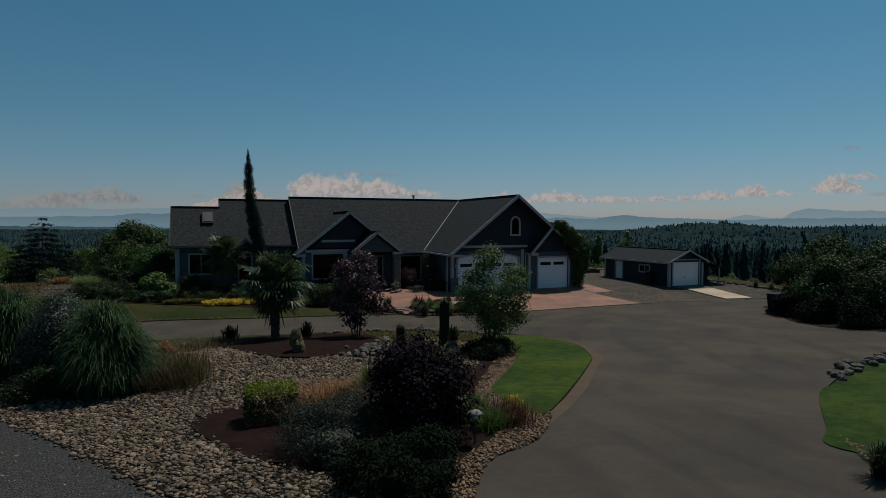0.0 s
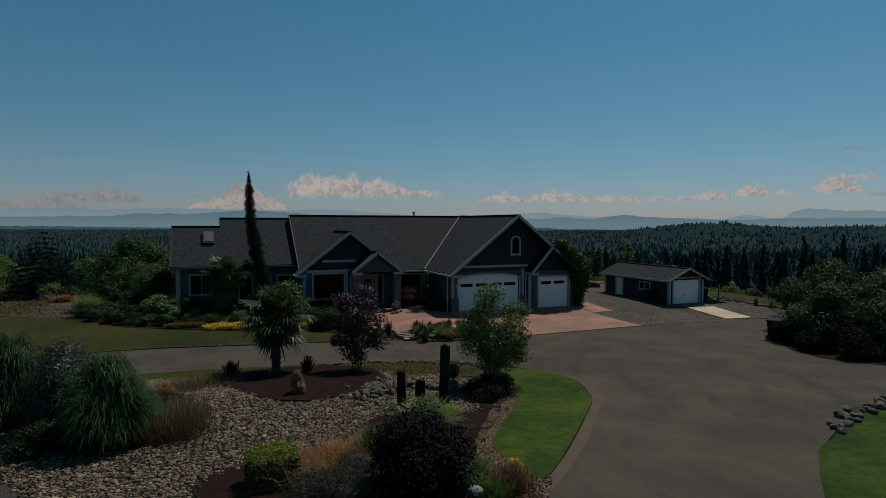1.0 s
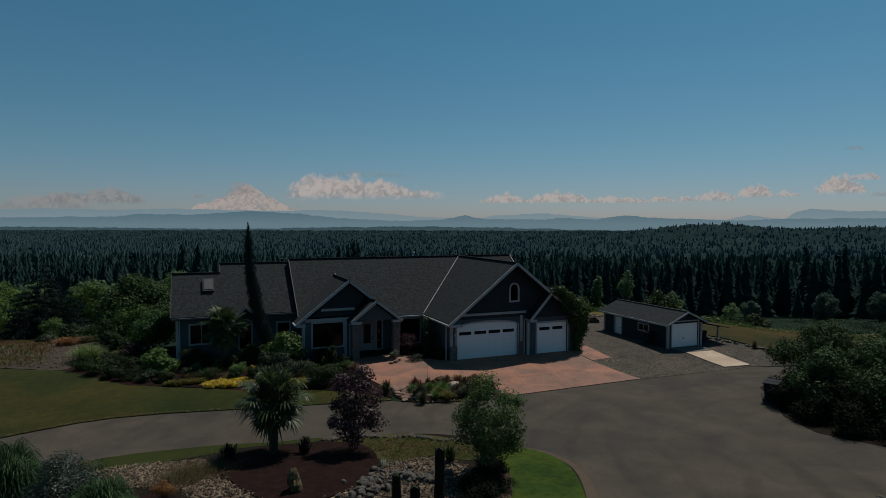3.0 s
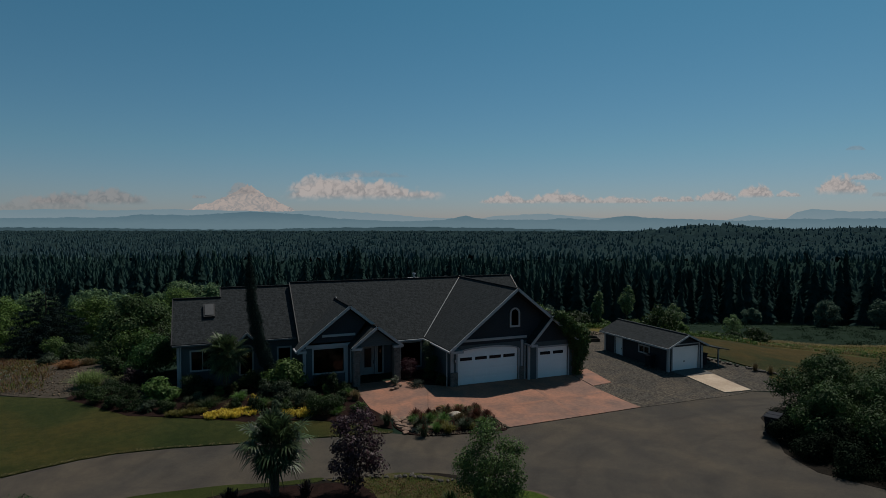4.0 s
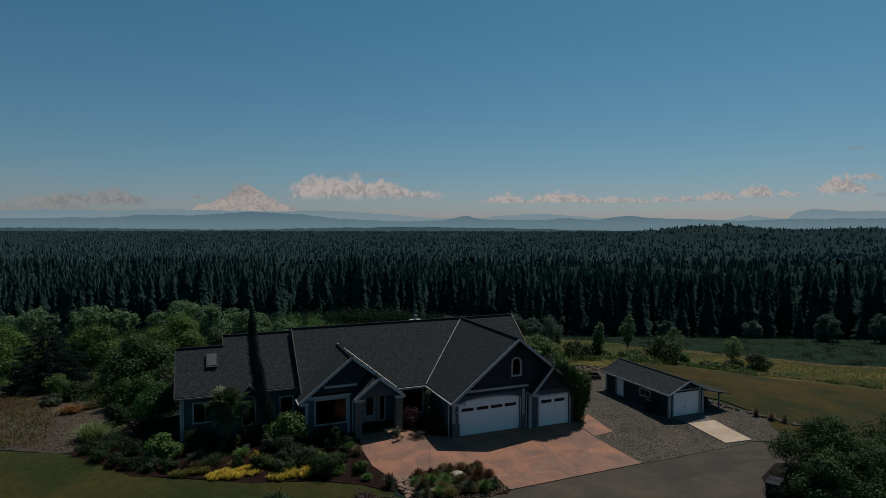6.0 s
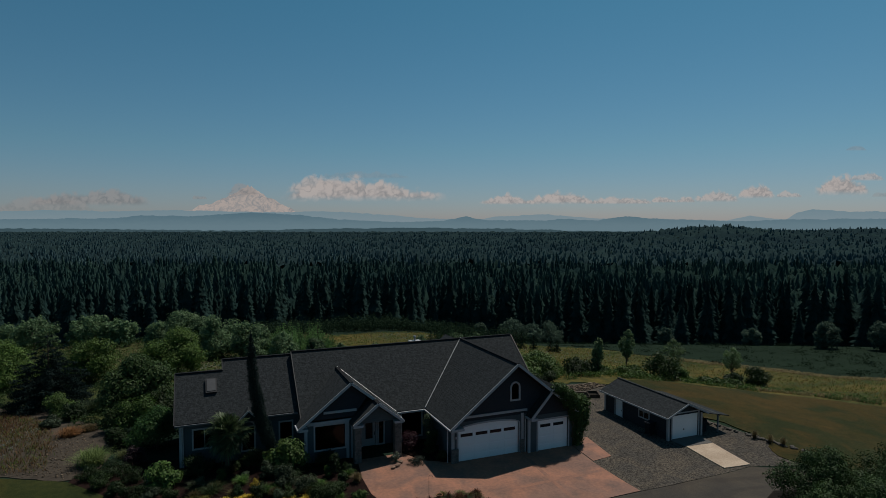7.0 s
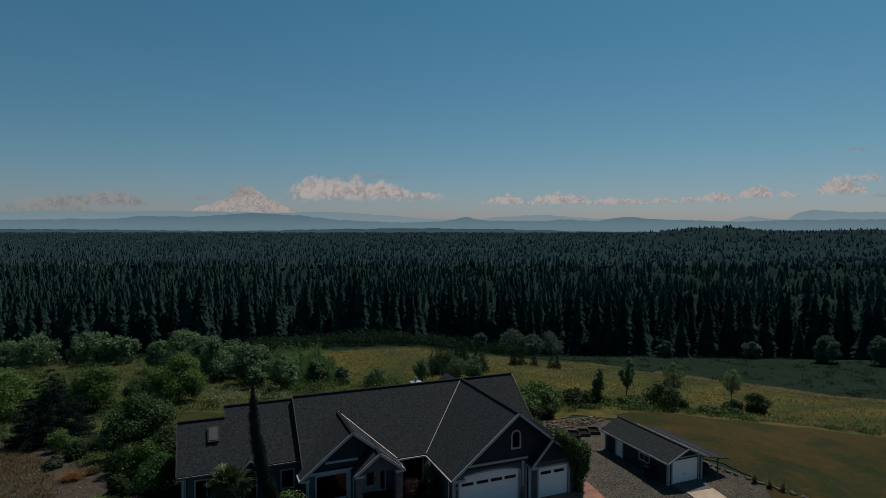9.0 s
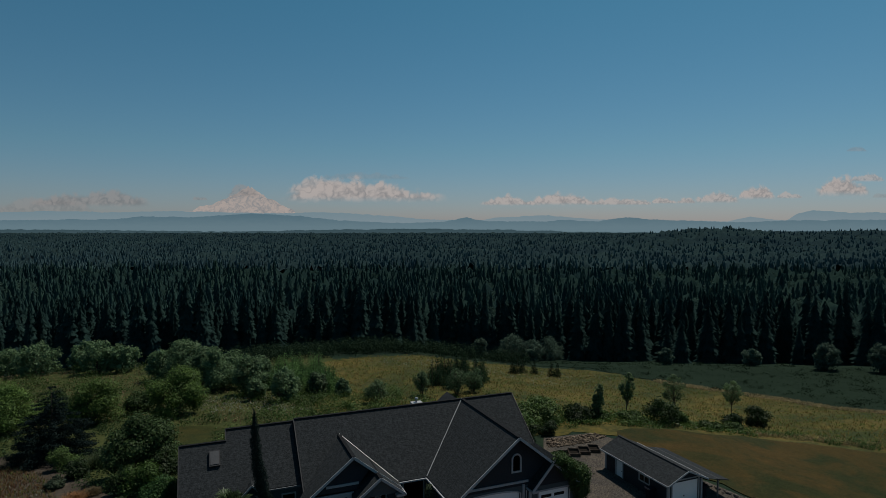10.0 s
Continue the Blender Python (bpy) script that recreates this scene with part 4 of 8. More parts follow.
# eave returns, frieze boards and corner posts
for x0, x1, y0, y1, z0, z1 in ((16.0, 17.0, 37.45, 38.2, 2.45, 2.62), (22.4, 22.95, 37.35, 37.88, 2.45, 2.62), (9.75, 10.5, 40.45, 40.84, 2.58, 2.75), (12.8, 13.47, 40.45, 40.84, 2.58, 2.75), (6.1, 6.75, 41.45, 41.83, 2.45, 2.62),
                               (17.2, 22.5, 38.2, 38.275, 3.05, 3.22), (6.75, 10.05, 41.76, 41.845, 2.72, 2.94), (7.9, 10.3, 41.76, 41.845, 3.45, 3.62),
                               (16.36, 16.56, 38.22, 38.4, FLOOR, 2.45), (22.0, 22.2, 38.2, 38.275, FLOOR, 2.9), (22.4, 22.58, 37.84, 38.0, FLOOR, 2.45), (6.55, 6.75, 41.8, 42.0, FLOOR, 2.7), (9.55, 9.75, 41.79, 41.845, FLOOR, 2.7), (-1.65, -1.47, 44.34, 44.395, FLOOR, 3.1), (-1.65, -1.605, 44.395, 44.6, FLOOR, 3.1)):
    hpart("trim_board", box(bmesh.new(), x0, x1, y0, y1, z0, z1), TRIM)
# stone piers
for x0, x1, y0, y1, z1 in ((16.30, 16.84, 38.1, 38.27, 0.95), (21.86, 22.40, 38.1, 38.19, 0.95), (9.85, 10.35, 40.55, 41.05, 2.57), (12.85, 13.35, 40.55, 41.05, 2.57)):
    hpart("stone_pier", box(bmesh.new(), x0, x1, y0, y1, FLOOR - 0.2, z1, 0.02), STONE_VENEER, label="dark ledge-stone pier")
# windows
window(-0.72, 0.73, 1.28, 2.58, 44.4, bars=[(-0.02, 0.03, 1.28, 2.58)])
window(2.53, 3.33, 0.7, 2.42, 44.4, bars=[(2.53, 3.33, 2.38, 2.44)], arch=0.3)
window(5.18, 6.02, 1.13, 2.4, 44.4)
window(7.3, 9.45, 0.9, 2.6, 41.85)
window(14.3, 15.9, 0.4, 2.25, 43.4)
window(21.2, 21.8, 4.02, 4.9, 38.28, arch=0.32, trim=0.13)
window(12.5, 12.85, 0.1, 2.25, 43.6)
window(10.55, 10.95, 0.1, 2.25, 43.6)


def garage_door(x0, x1, z1, y, rise, lights):
    """A sectional door with a shallow arched head, raised panels and a row of small lights."""
    bm, k = bmesh.new(), 12
    xc, r = (x0 + x1) / 2, (x1 - x0) / 2
    prism(bm, [(x0, y + 0.1, FLOOR + 0.02), (x1, y + 0.1, FLOOR + 0.02)] + [(xc + r * math.cos(math.pi * i / k), y + 0.1, z1 + rise * math.sin(math.pi * i / k)) for i in range(k + 1)], (0, 0.05, 0))
    door = hpart("garage_door", bm, DOOR_WHITE, house, "white sectional garage door with small top lights")
    for s in range(4):
        z = FLOOR + 0.08 + s * (z1 - FLOOR) / 4
        for j in range(len(lights) or 4):
            w = (x1 - x0) / (len(lights) or 4)
            if s < 3:
                hpart("panel", box(bmesh.new(), x0 + j * w + 0.1, x0 + (j + 1) * w - 0.1, y + 0.085, y + 0.099, z, z + (z1 - FLOOR) / 4 - 0.14, 0.006), DOOR_WHITE, door)
    for a, b in lights:
        hpart("light", box(bmesh.new(), a, b, y + 0.08, y + 0.099, z1 - 0.56, z1 - 0.33, 0.005), GLASS_DARK, door, "dark glass light")
    frame_bm = bmesh.new()
    box(frame_bm, x0 - 0.12, x0, y - 0.03, y + 0.1, FLOOR, z1)
    box(frame_bm, x1, x1 + 0.12, y - 0.03, y + 0.1, FLOOR, z1)
    pts = [(xc - (r + w) * math.cos(math.pi * i / k), z1 + (rise + w) * math.sin(math.pi * i / k) if rise else z1 + (w if 0 < i < k else 0)) for w in (0, 0.12) for i in range(k + 1)]
    if rise:
        for i in range(k):
            prism(frame_bm, [(px, y - 0.03, pz) for px, pz in (pts[i], pts[i + 1], pts[i + k + 2], pts[i + k + 1])], (0, 0.13, 0))
        # spandrel above the arch
        top = 2.56
        sp = bmesh.new()
        for i in range(k):
            (ax, az), (bx, bz) = pts[i], pts[i + 1]
            if min(az, bz) < top - 0.01:
                prism(sp, [(ax, y + 0.02, min(az, top - 0.004)), (bx, y + 0.02, min(bz, top - 0.004)), (bx, y + 0.02, top), (ax, y + 0.02, top)], (0, 0.16, 0))
        hpart("spandrel", sp, SIDING, door)
    else:
        box(frame_bm, x0 - 0.12, x1 + 0.12, y - 0.03, y + 0.1, z1, z1 + 0.12)
    hpart("casing", frame_bm, TRIM, door)
    return door


GLASS_DARK = material("tinted_glass", (0.012, 0.015, 0.02), 0.15, (0.009, 0.011, 0.015), 2, 10, 0, spec=0.2)
garage_door(16.87, 21.8, 2.24, 38.28, 0.3, [(17.1, 18.05), (18.3, 19.25), (19.45, 20.4), (20.6, 21.55)])
garage_door(23.25, 25.9, 2.25, 37.9, 0.0, [(23.5, 24.4), (24.65, 25.55)])

# front door
front_door = hpart("front_door", box(bmesh.new(), 11.2, 12.25, 43.66, 43.72, FLOOR + 0.02, 2.25, 0.004), TRIM, house, "white front door with tall glass light")
hpart("pane", box(bmesh.new(), 11.45, 12.0, 43.63, 43.657, 0.55, 2.0), GLASS_DARK, front_door)
hpart("handle", box(bmesh.new(), 12.12, 12.17, 43.6, 43.657, 0.8, 1.05), DARK_METAL, front_door)
for x0, x1, z0, z1 in ((11.08, 11.2, FLOOR, 2.37), (12.25, 12.37, FLOOR, 2.37), (11.2, 12.25, 2.25, 2.37)):
    hpart("door_casing", box(bmesh.new(), x0, x1, 43.55, 43.598, z0, z1), TRIM, front_door)
# porch floor, lanterns, downpipes, vents, skylight
hpart("porch_floor", box(bmesh.new(), 10.0, 13.4, 40.5, 43.6, FLOOR - 0.2, FLOOR + 0.1), PATIO, house, "reddish concrete porch floor")
for x, y in ((16.62, 38.2),):
    lamp = hpart("wall_lantern", box(bmesh.new(), x - 0.07, x + 0.07, y - 0.12, y, 1.65, 1.95, 0.02), DARK_METAL, house, "dark wall lantern")
    hpart("glass", box(bmesh.new(), x - 0.05, x + 0.05, y - 0.135, y - 0.121, 1.7, 1.9), TRIM, lamp)
for x, y in ((22.28, 38.1), (16.1, 38.42), (9.95, 41.78), (-1.4, 44.3)):
    pipe = tube(bmesh.new(), (x, y, FLOOR), (x, y, 3.1 if y == 44.3 else 2.5), 0.045, 0.045, 8)
    hpart("downpipe", pipe, TRIM)
skylight = hpart("skylight", prism(bmesh.new(), [(0.12, 45.75, 4.70), (0.88, 45.75, 4.70), (0.88, 46.75, 5.49), (0.12, 46.75, 5.49)], (0, -0.1, 0.14)), DARK_METAL, house, "roof skylight with dark curb")
hpart("pane", prism(bmesh.new(), [(0.2, 45.73, 4.92), (0.8, 45.73, 4.92), (0.8, 46.57, 5.583), (0.2, 46.57, 5.583)], (0, -0.012, 0.016)), SKYLIGHT_GLASS, skylight, "grey skylight pane")
vent = hpart("roof_vent", tube(bmesh.new(), (17.2, 48.6, 6.2), (17.2, 48.6, 7.15), 0.09, 0.09, 10), GREY_METAL, house, "metal chimney flue")
hpart("cap", tube(bmesh.new(), (17.2, 48.6, 7.15), (17.2, 48.6, 7.25), 0.17, 0.12, 10), GREY_METAL, vent)
hpart("flue_base", box(bmesh.new(), 16.7, 17.7, 48.3, 48.9, 6.0, 6.85, 0.02), TRIM, vent)
# plain walls and floor added behind the windows as dark backing
for x0, x1, y0, y1 in ((-1.3, 6.4, 45.6, 45.7), (6.85, 9.9, 43.2, 43.3), (13.7, 16.3, 44.6, 44.7), (10.3, 13.5, 45.0, 45.1)):
    hpart("inner_wall", box(bmesh.new(), x0, x1, y0, y1, FLOOR, 2.35), INNER)
hpart("inner_floor", box(bmesh.new(), -1.3, 26.0, 44.65, 52.0, FLOOR - 0.15, FLOOR), INNER)

# ---- shed ----
SB = -0.30
shed = thing("shed", "dark navy shed with white door, white trim and grey shingle roof", "shed", (35.8, 40.2, SB))


def spart(name, bm, mat, parent=None, label="", smooth=False):
    return at_house(part(name, bm, mat, None, label, smooth), parent or shed)


wall_run("wall", 0, 36.1, 34.1, 37.6, SB - 0.4, 1.75, 0.12, [(34.5, 37.2, SB, 1.9)], SIDING_DARK, shed)
wall_run("wall", 0, 44.1, 34.1, 37.6, SB - 0.6, 1.75, -0.12, [], SIDING_DARK, shed)
wall_run("wall", 1, 34.1, 36.22, 43.98, SB - 0.6, 1.75, 0.12, [(41.65, 42.55, SB, 1.5), (38.3, 39.45, 0.85, 1.35)], SIDING_DARK, shed)
wall_run("wall", 1, 37.6, 36.22, 43.98, SB - 0.6, 1.75, -0.12, [], SIDING_DARK, shed)
spart("gable_wall", prism(bmesh.new(), [(34.15, 36.1, 1.752), (37.55, 36.1, 1.752), (35.85, 36.1, 2.52)], (0, 0.12, 0)), SIDING_DARK)
spart("gable_wall", prism(bmesh.new(), [(34.15, 43.98, 1.752), (37.55, 43.98, 1.752), (35.85, 43.98, 2.52)], (0, 0.12, 0)), SIDING_DARK)
for outline in ([(33.75, 35.75, 1.78), (33.75, 44.4, 1.78), (35.85, 44.4, 2.72), (35.85, 35.75, 2.72)], [(37.95, 35.75, 1.78), (37.95, 44.4, 1.78), (35.85, 44.4, 2.72), (35.85, 35.75, 2.72)]):
    spart("roof", prism(bmesh.new(), outline, (0, 0, -0.1)), SHINGLE, label="dark shingle slope")
spart("ridge_cap", beam(bmesh.new(), (35.85, 35.75, 2.72), (35.85, 44.4, 2.72), 0.24, 0.06), SHINGLE)
for p, q in (((33.75, 35.72, 1.73), (35.85, 35.72, 2.67)), ((35.85, 35.72, 2.67), (37.95, 35.72, 1.73)), ((33.72, 35.75, 1.71), (33.72, 44.4, 1.71)), ((37.98, 35.75, 1.71), (37.98, 44.4, 1.71))):
    spart("barge_board", beam(bmesh.new(), p, q, 0.04, 0.13), TRIM)
for x0, x1, y0, y1 in ((34.06, 34.24, 36.06, 36.098), (34.06, 34.098, 36.1, 36.25), (37.46, 37.64, 36.06, 36.098), (34.06, 34.098, 43.9, 44.1)):
    spart("corner_board", box(bmesh.new(), x0, x1, y0, y1, SB - 0.1, 1.74), TRIM)
spart("skirt_board", box(bmesh.new(), 34.05, 34.098, 36.4, 41.4, SB - 0.1, SB + 0.08), TRIM)
roller = spart("roller_door", box(bmesh.new(), 34.5, 37.2, 36.16, 36.2, SB + 0.02, 1.9, 0.004), DOOR_WHITE, shed, "white overhead door with dark lock")
spart("lock", box(bmesh.new(), 35.7, 35.8, 36.13, 36.158, 0.5, 0.6), DARK_METAL, roller)
for x0, x1, z0, z1 in ((34.4, 34.5, SB, 1.9), (37.2, 37.3, SB, 1.9), (34.4, 37.3, 1.9, 1.98)):
    spart("casing", box(bmesh.new(), x0, x1, 36.05, 36.096, z0, z1), TRIM, roller)
side_door = spart("side_door", box(bmesh.new(), 34.13, 34.17, 41.65, 42.55, SB + 0.02, 1.5, 0.004), DOOR_WHITE, shed, "white side door")
for y0, y1, z0, z1 in ((41.55, 41.65, SB, 1.6), (42.55, 42.65, SB, 1.6), (41.65, 42.55, 1.5, 1.6)):
    spart("casing", box(bmesh.new(), 34.06, 34.098, y0, y1, z0, z1), TRIM, side_door)
spart("handle", box(bmesh.new(), 34.08, 34.13, 41.75, 41.8, 0.55, 0.62), DARK_METAL, side_door)
swin = spart("window", box(bmesh.new(), 34.06, 34.098, 38.2, 38.3, 0.75, 1.45), TRIM, shed, "white sliding window")
for y0, y1, z0, z1 in ((39.45, 39.55, 0.75, 1.45), (38.3, 39.45, 1.35, 1.45), (38.3, 39.45, 0.75, 0.85), (38.85, 38.9, 0.85, 1.35)):
    spart("window_frame", box(bmesh.new(), 34.06, 34.098, y0, y1, z0, z1), TRIM, swin)
spart("pane", box(bmesh.new(), 34.12, 34.132, 38.3, 39.45, 0.85, 1.35), GLASS, swin)
# lean-to
spart("lean_to_roof", prism(bmesh.new(), [(37.7, 36.0, 1.72), (37.7, 43.6, 1.72), (40.5, 43.6, 1.14), (40.5, 36.0, 1.14)], (0, 0, -0.06)), SHINGLE, label="thin lean-to roof sheet")
for y in (36.2, 39.8, 43.4):
    spart("lean_to_post", box(bmesh.new(), 39.4, 39.5, y - 0.05, y + 0.05, gz(39.4, y), 1.28), GREY_METAL)
spart("lean_to_beam", beam(bmesh.new(), (39.45, 36.0, 1.30), (39.45, 43.6, 1.30), 0.08, 0.12), DARK_METAL)

# ---- woods ----
AHEAD, ACROSS = np.array((0.3805, 0.9248)), np.array((0.9248, -0.3805))


def spot(depth, side):
    """A place in the plan by its depth along the valley and its distance to the side."""
    return AHEAD[0] * depth + ACROSS[0] * side, AHEAD[1] * depth + ACROSS[1] * side


def sprays(rng, at, out, size, slim=0.6):
    """Small pointed quads at places, facing roughly out."""
    k = len(at)
    out = out + 0.3 * rng.normal(size=(k, 3))
    out /= np.linalg.norm(out, axis=1, keepdims=True)
    along = np.cross(out, rng.normal(size=(k, 3)))
    along[:, 2] -= 0.6
    along /= np.linalg.norm(along, axis=1, keepdims=True) + 1e-9
    side = np.cross(out, along)
    s = size * rng.uniform(0.6, 1.3, (k, 1))
    v = np.stack([at - along * s * 0.5, at + side * s * slim * 0.5, at + along * s * 0.5, at - side * s * slim * 0.5], 1).reshape(-1, 3)
    return v, np.arange(k * 4).reshape(-1, 4)


def skirt_fir(rng, tiers, points, low=0.1, wide=0.17):
    """A unit fir of ragged drooping skirts, one over another; base at 0, tip at 1."""
    v, f = [], []
    for k in range(tiers):
        t = low + (1 - low) * k / tiers
        step = (1 - low) / tiers
        reach = wide * (1 - t) ** 0.85 * rng.uniform(0.82, 1.12)
        turn, b = rng.random() * 6.283, len(v)
        top = min(1.0, t + step * (1.9 if k < tiers - 1 else 1.0))
        off = 0.012 * rng.normal(size=2)
        for i in range(points):
            a = turn + 6.283 * i / points + 0.25 * rng.normal() / points
            long = rng.uniform(0.85, 1.18) if i % 2 == 0 else rng.uniform(0.45, 0.75)
            v.append((off[0] + 0.16 * reach * math.cos(a), off[1] + 0.16 * reach * math.sin(a), top))
            v.append((off[0] + reach * long * math.cos(a), off[1] + reach * long * math.sin(a), t - 0.32 * reach * long + 0.012 * rng.normal()))
        for i in range(points):
            j = (i + 1) % points
            f.append((b + 2 * i + 1, b + 2 * j + 1, b + 2 * j, b + 2 * i))
    return np.array(v), np.array(f)


def broadleaf_shape(rng, count, size):
    """A unit broadleaf crown of sprays over uneven lobes."""
    lobes = [(0, 0, 0.62, 0.26)] + [(0.17 * math.cos(a), 0.17 * math.sin(a), rng.uniform(0.4, 0.78), rng.uniform(0.12, 0.2)) for a in rng.random(7) * 6.283]
    pick = rng.integers(len(lobes), size=count)
    way = rng.normal(size=(count, 3))
    way /= np.linalg.norm(way, axis=1, keepdims=True)
    lb = np.array(lobes)[pick]
    at = lb[:, :3] + way * lb[:, 3:] * rng.uniform(0.75, 1.05, (count, 1)) * np.array((1, 1, 0.9))
    return sprays(rng, at, way + np.array((0, 0, 0.4)), size, 0.7)


def scatter(name, shapes, places, mat, label, category, rng):
    """Many copies of a few shapes, joined into one mesh. places: rows of x, y, z, height, width."""
    vs, fs, base = [], [], 0
    for x, y, z, tall, wide in places:
        v, f = shapes[rng.integers(len(shapes))]
        a = rng.random() * 6.283
        c, s = math.cos(a) * wide, math.sin(a) * wide
        w = np.empty_like(v)
        w[:, 0], w[:, 1], w[:, 2] = x + v[:, 0] * c - v[:, 1] * s, y + v[:, 0] * s + v[:, 1] * c, z + v[:, 2] * tall
        vs.append(w)
        fs.append(f + base)
        base += len(v)
    return tagged(soup(name, np.concatenate(vs), np.concatenate(fs), mat), label, category, kind="stuff")


rng = np.random.default_rng(7)
near_firs = [skirt_fir(rng, 30, 22, 0.04, rng.uniform(0.17, 0.22)) for _ in range(10)]
mid_firs = [skirt_fir(rng, 14, 12, 0.1, rng.uniform(0.18, 0.24)) for _ in range(10)]
far_firs = [skirt_fir(rng, 5, 7, 0.2, rng.uniform(0.22, 0.30)) for _ in range(10)]
mid_crowns = [broadleaf_shape(rng, 420, 0.06) for _ in range(5)]
far_crowns = [broadleaf_shape(rng, 60, 0.13) for _ in range(5)]


def wood(count, d0, d1, spread, tall, rng, power=1.0, broad=False):
    """Places of trees between two depths; broadleaf ones stand in loose groups, firs more evenly."""
    rows = []
    while len(rows) < count:
        d = d0 + (d1 - d0) * rng.random() ** power
        s = rng.uniform(-1, 1) * d * spread
        x, y = spot(d, s)
        patchy = noise.noise((x * 0.009, y * 0.009, 3)) + 0.25 * min(1.0, max(-1.0, s / d / 0.5))
        if (patchy > 0.12) != broad and rng.random() < (0.85 if broad else 0.55):
            continue
        t = tall * rng.uniform(0.62, 1.12) * (1 + 0.2 * noise.noise((x * 0.02, y * 0.02, 8)))
        rows.append((x, y, gz(x, y), t, t * rng.uniform(0.85, 1.3)))
    return rows


def edge_depth(side):
    """How far off the wood begins."""
    return 205 + 14 * math.sin(side * 0.021 + 1) + 8 * math.sin(side * 0.07) - 0.13 * side


front = []
for _ in range(620):
    s = rng.uniform(-235, 235)
    d = edge_depth(s) + 44 * rng.random()
    x, y = spot(d, s)
    t = 26 * rng.choice((0.6, 0.8, 0.95, 1.05)) * rng.uniform(0.85, 1.08)
    front.append((x, y, gz(x, y) - 0.5, t, t * rng.uniform(0.8, 1.2)))
def canopy(name, label, d0, d1, share, tall, mat, rows, columns, seed):
    """The closed, uneven roof of boughs out of which the tops of a wood stand."""
    depth, across = np.meshgrid(np.geomspace(d0, d1, rows), np.linspace(-0.9, 0.9, columns), indexing="ij")
    jig = np.random.default_rng(seed)
    depth = depth * (1 + 0.25 * (np.log(d1 / d0) / rows) * jig.normal(size=depth.shape))
    side = across * depth * (1 + 0.002 * jig.normal(size=depth.shape))
    X, Y = spot(depth, side)
    Z = land(X, Y) + tall * (share + 0.16 * jig.normal(size=X.shape))
    i = np.arange(rows - 1)[:, None] * columns + np.arange(columns - 1)[None, :]
    faces = np.stack([i, i + 1, i + columns + 1, i + columns], -1).reshape(-1, 4)
    tagged(soup(name, np.stack([X, Y, Z], -1).reshape(-1, 3), faces, mat), label, "trees", kind="stuff")


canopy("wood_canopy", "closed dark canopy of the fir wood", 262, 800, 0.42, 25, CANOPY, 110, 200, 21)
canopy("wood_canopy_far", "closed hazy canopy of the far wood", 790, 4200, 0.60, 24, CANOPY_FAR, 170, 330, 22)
scatter("fir_wood", near_firs, front, NEEDLE, "dense dark fir wood at the foot of the meadow", "trees", rng)
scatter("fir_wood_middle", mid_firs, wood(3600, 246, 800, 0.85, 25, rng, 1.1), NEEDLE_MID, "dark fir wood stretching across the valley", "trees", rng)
scatter("mixed_wood_middle", mid_crowns, wood(520, 275, 800, 0.85, 21, rng, 1.0, True), LEAF_WOOD, "grey-green broadleaf trees among the firs", "trees", rng)
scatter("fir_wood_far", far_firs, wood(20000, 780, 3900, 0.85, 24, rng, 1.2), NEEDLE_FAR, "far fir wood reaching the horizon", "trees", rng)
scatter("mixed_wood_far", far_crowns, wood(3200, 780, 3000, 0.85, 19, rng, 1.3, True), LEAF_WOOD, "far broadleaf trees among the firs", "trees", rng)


# ---- far hills, snowy mountain and clouds ----
def ridge(name, depth, tops, mat, label, rough=6.0, step=14.0, seed=0.0, base=-140):
    """A far range of hills: a long solid crest whose height runs through (side, height) knots with fine unevenness."""
    sides = np.arange(tops[0][0], tops[-1][0], step)
    crest = np.interp(sides, [t[0] for t in tops], [t[1] for t in tops])
    v, f = [], []
    for i, (s, z) in enumerate(zip(sides, crest)):
        z = z + rough * (noise.noise((s * 0.006, seed, 0)) + 0.7 * noise.noise((s * 0.02, seed, 5)) + 0.5 * noise.noise((s * 0.07, seed, 9)))
        for d, zz in ((depth - 60, base), (depth, z), (depth + 30, base)):
            v.append((*spot(d, s), zz))
        if i:
            a = 3 * (i - 1)
            f += [(a, a + 3, a + 4, a + 1), (a + 1, a + 4, a + 5, a + 2)]
    return tagged(soup(name, v, f, mat), label, "hills", kind="structure")


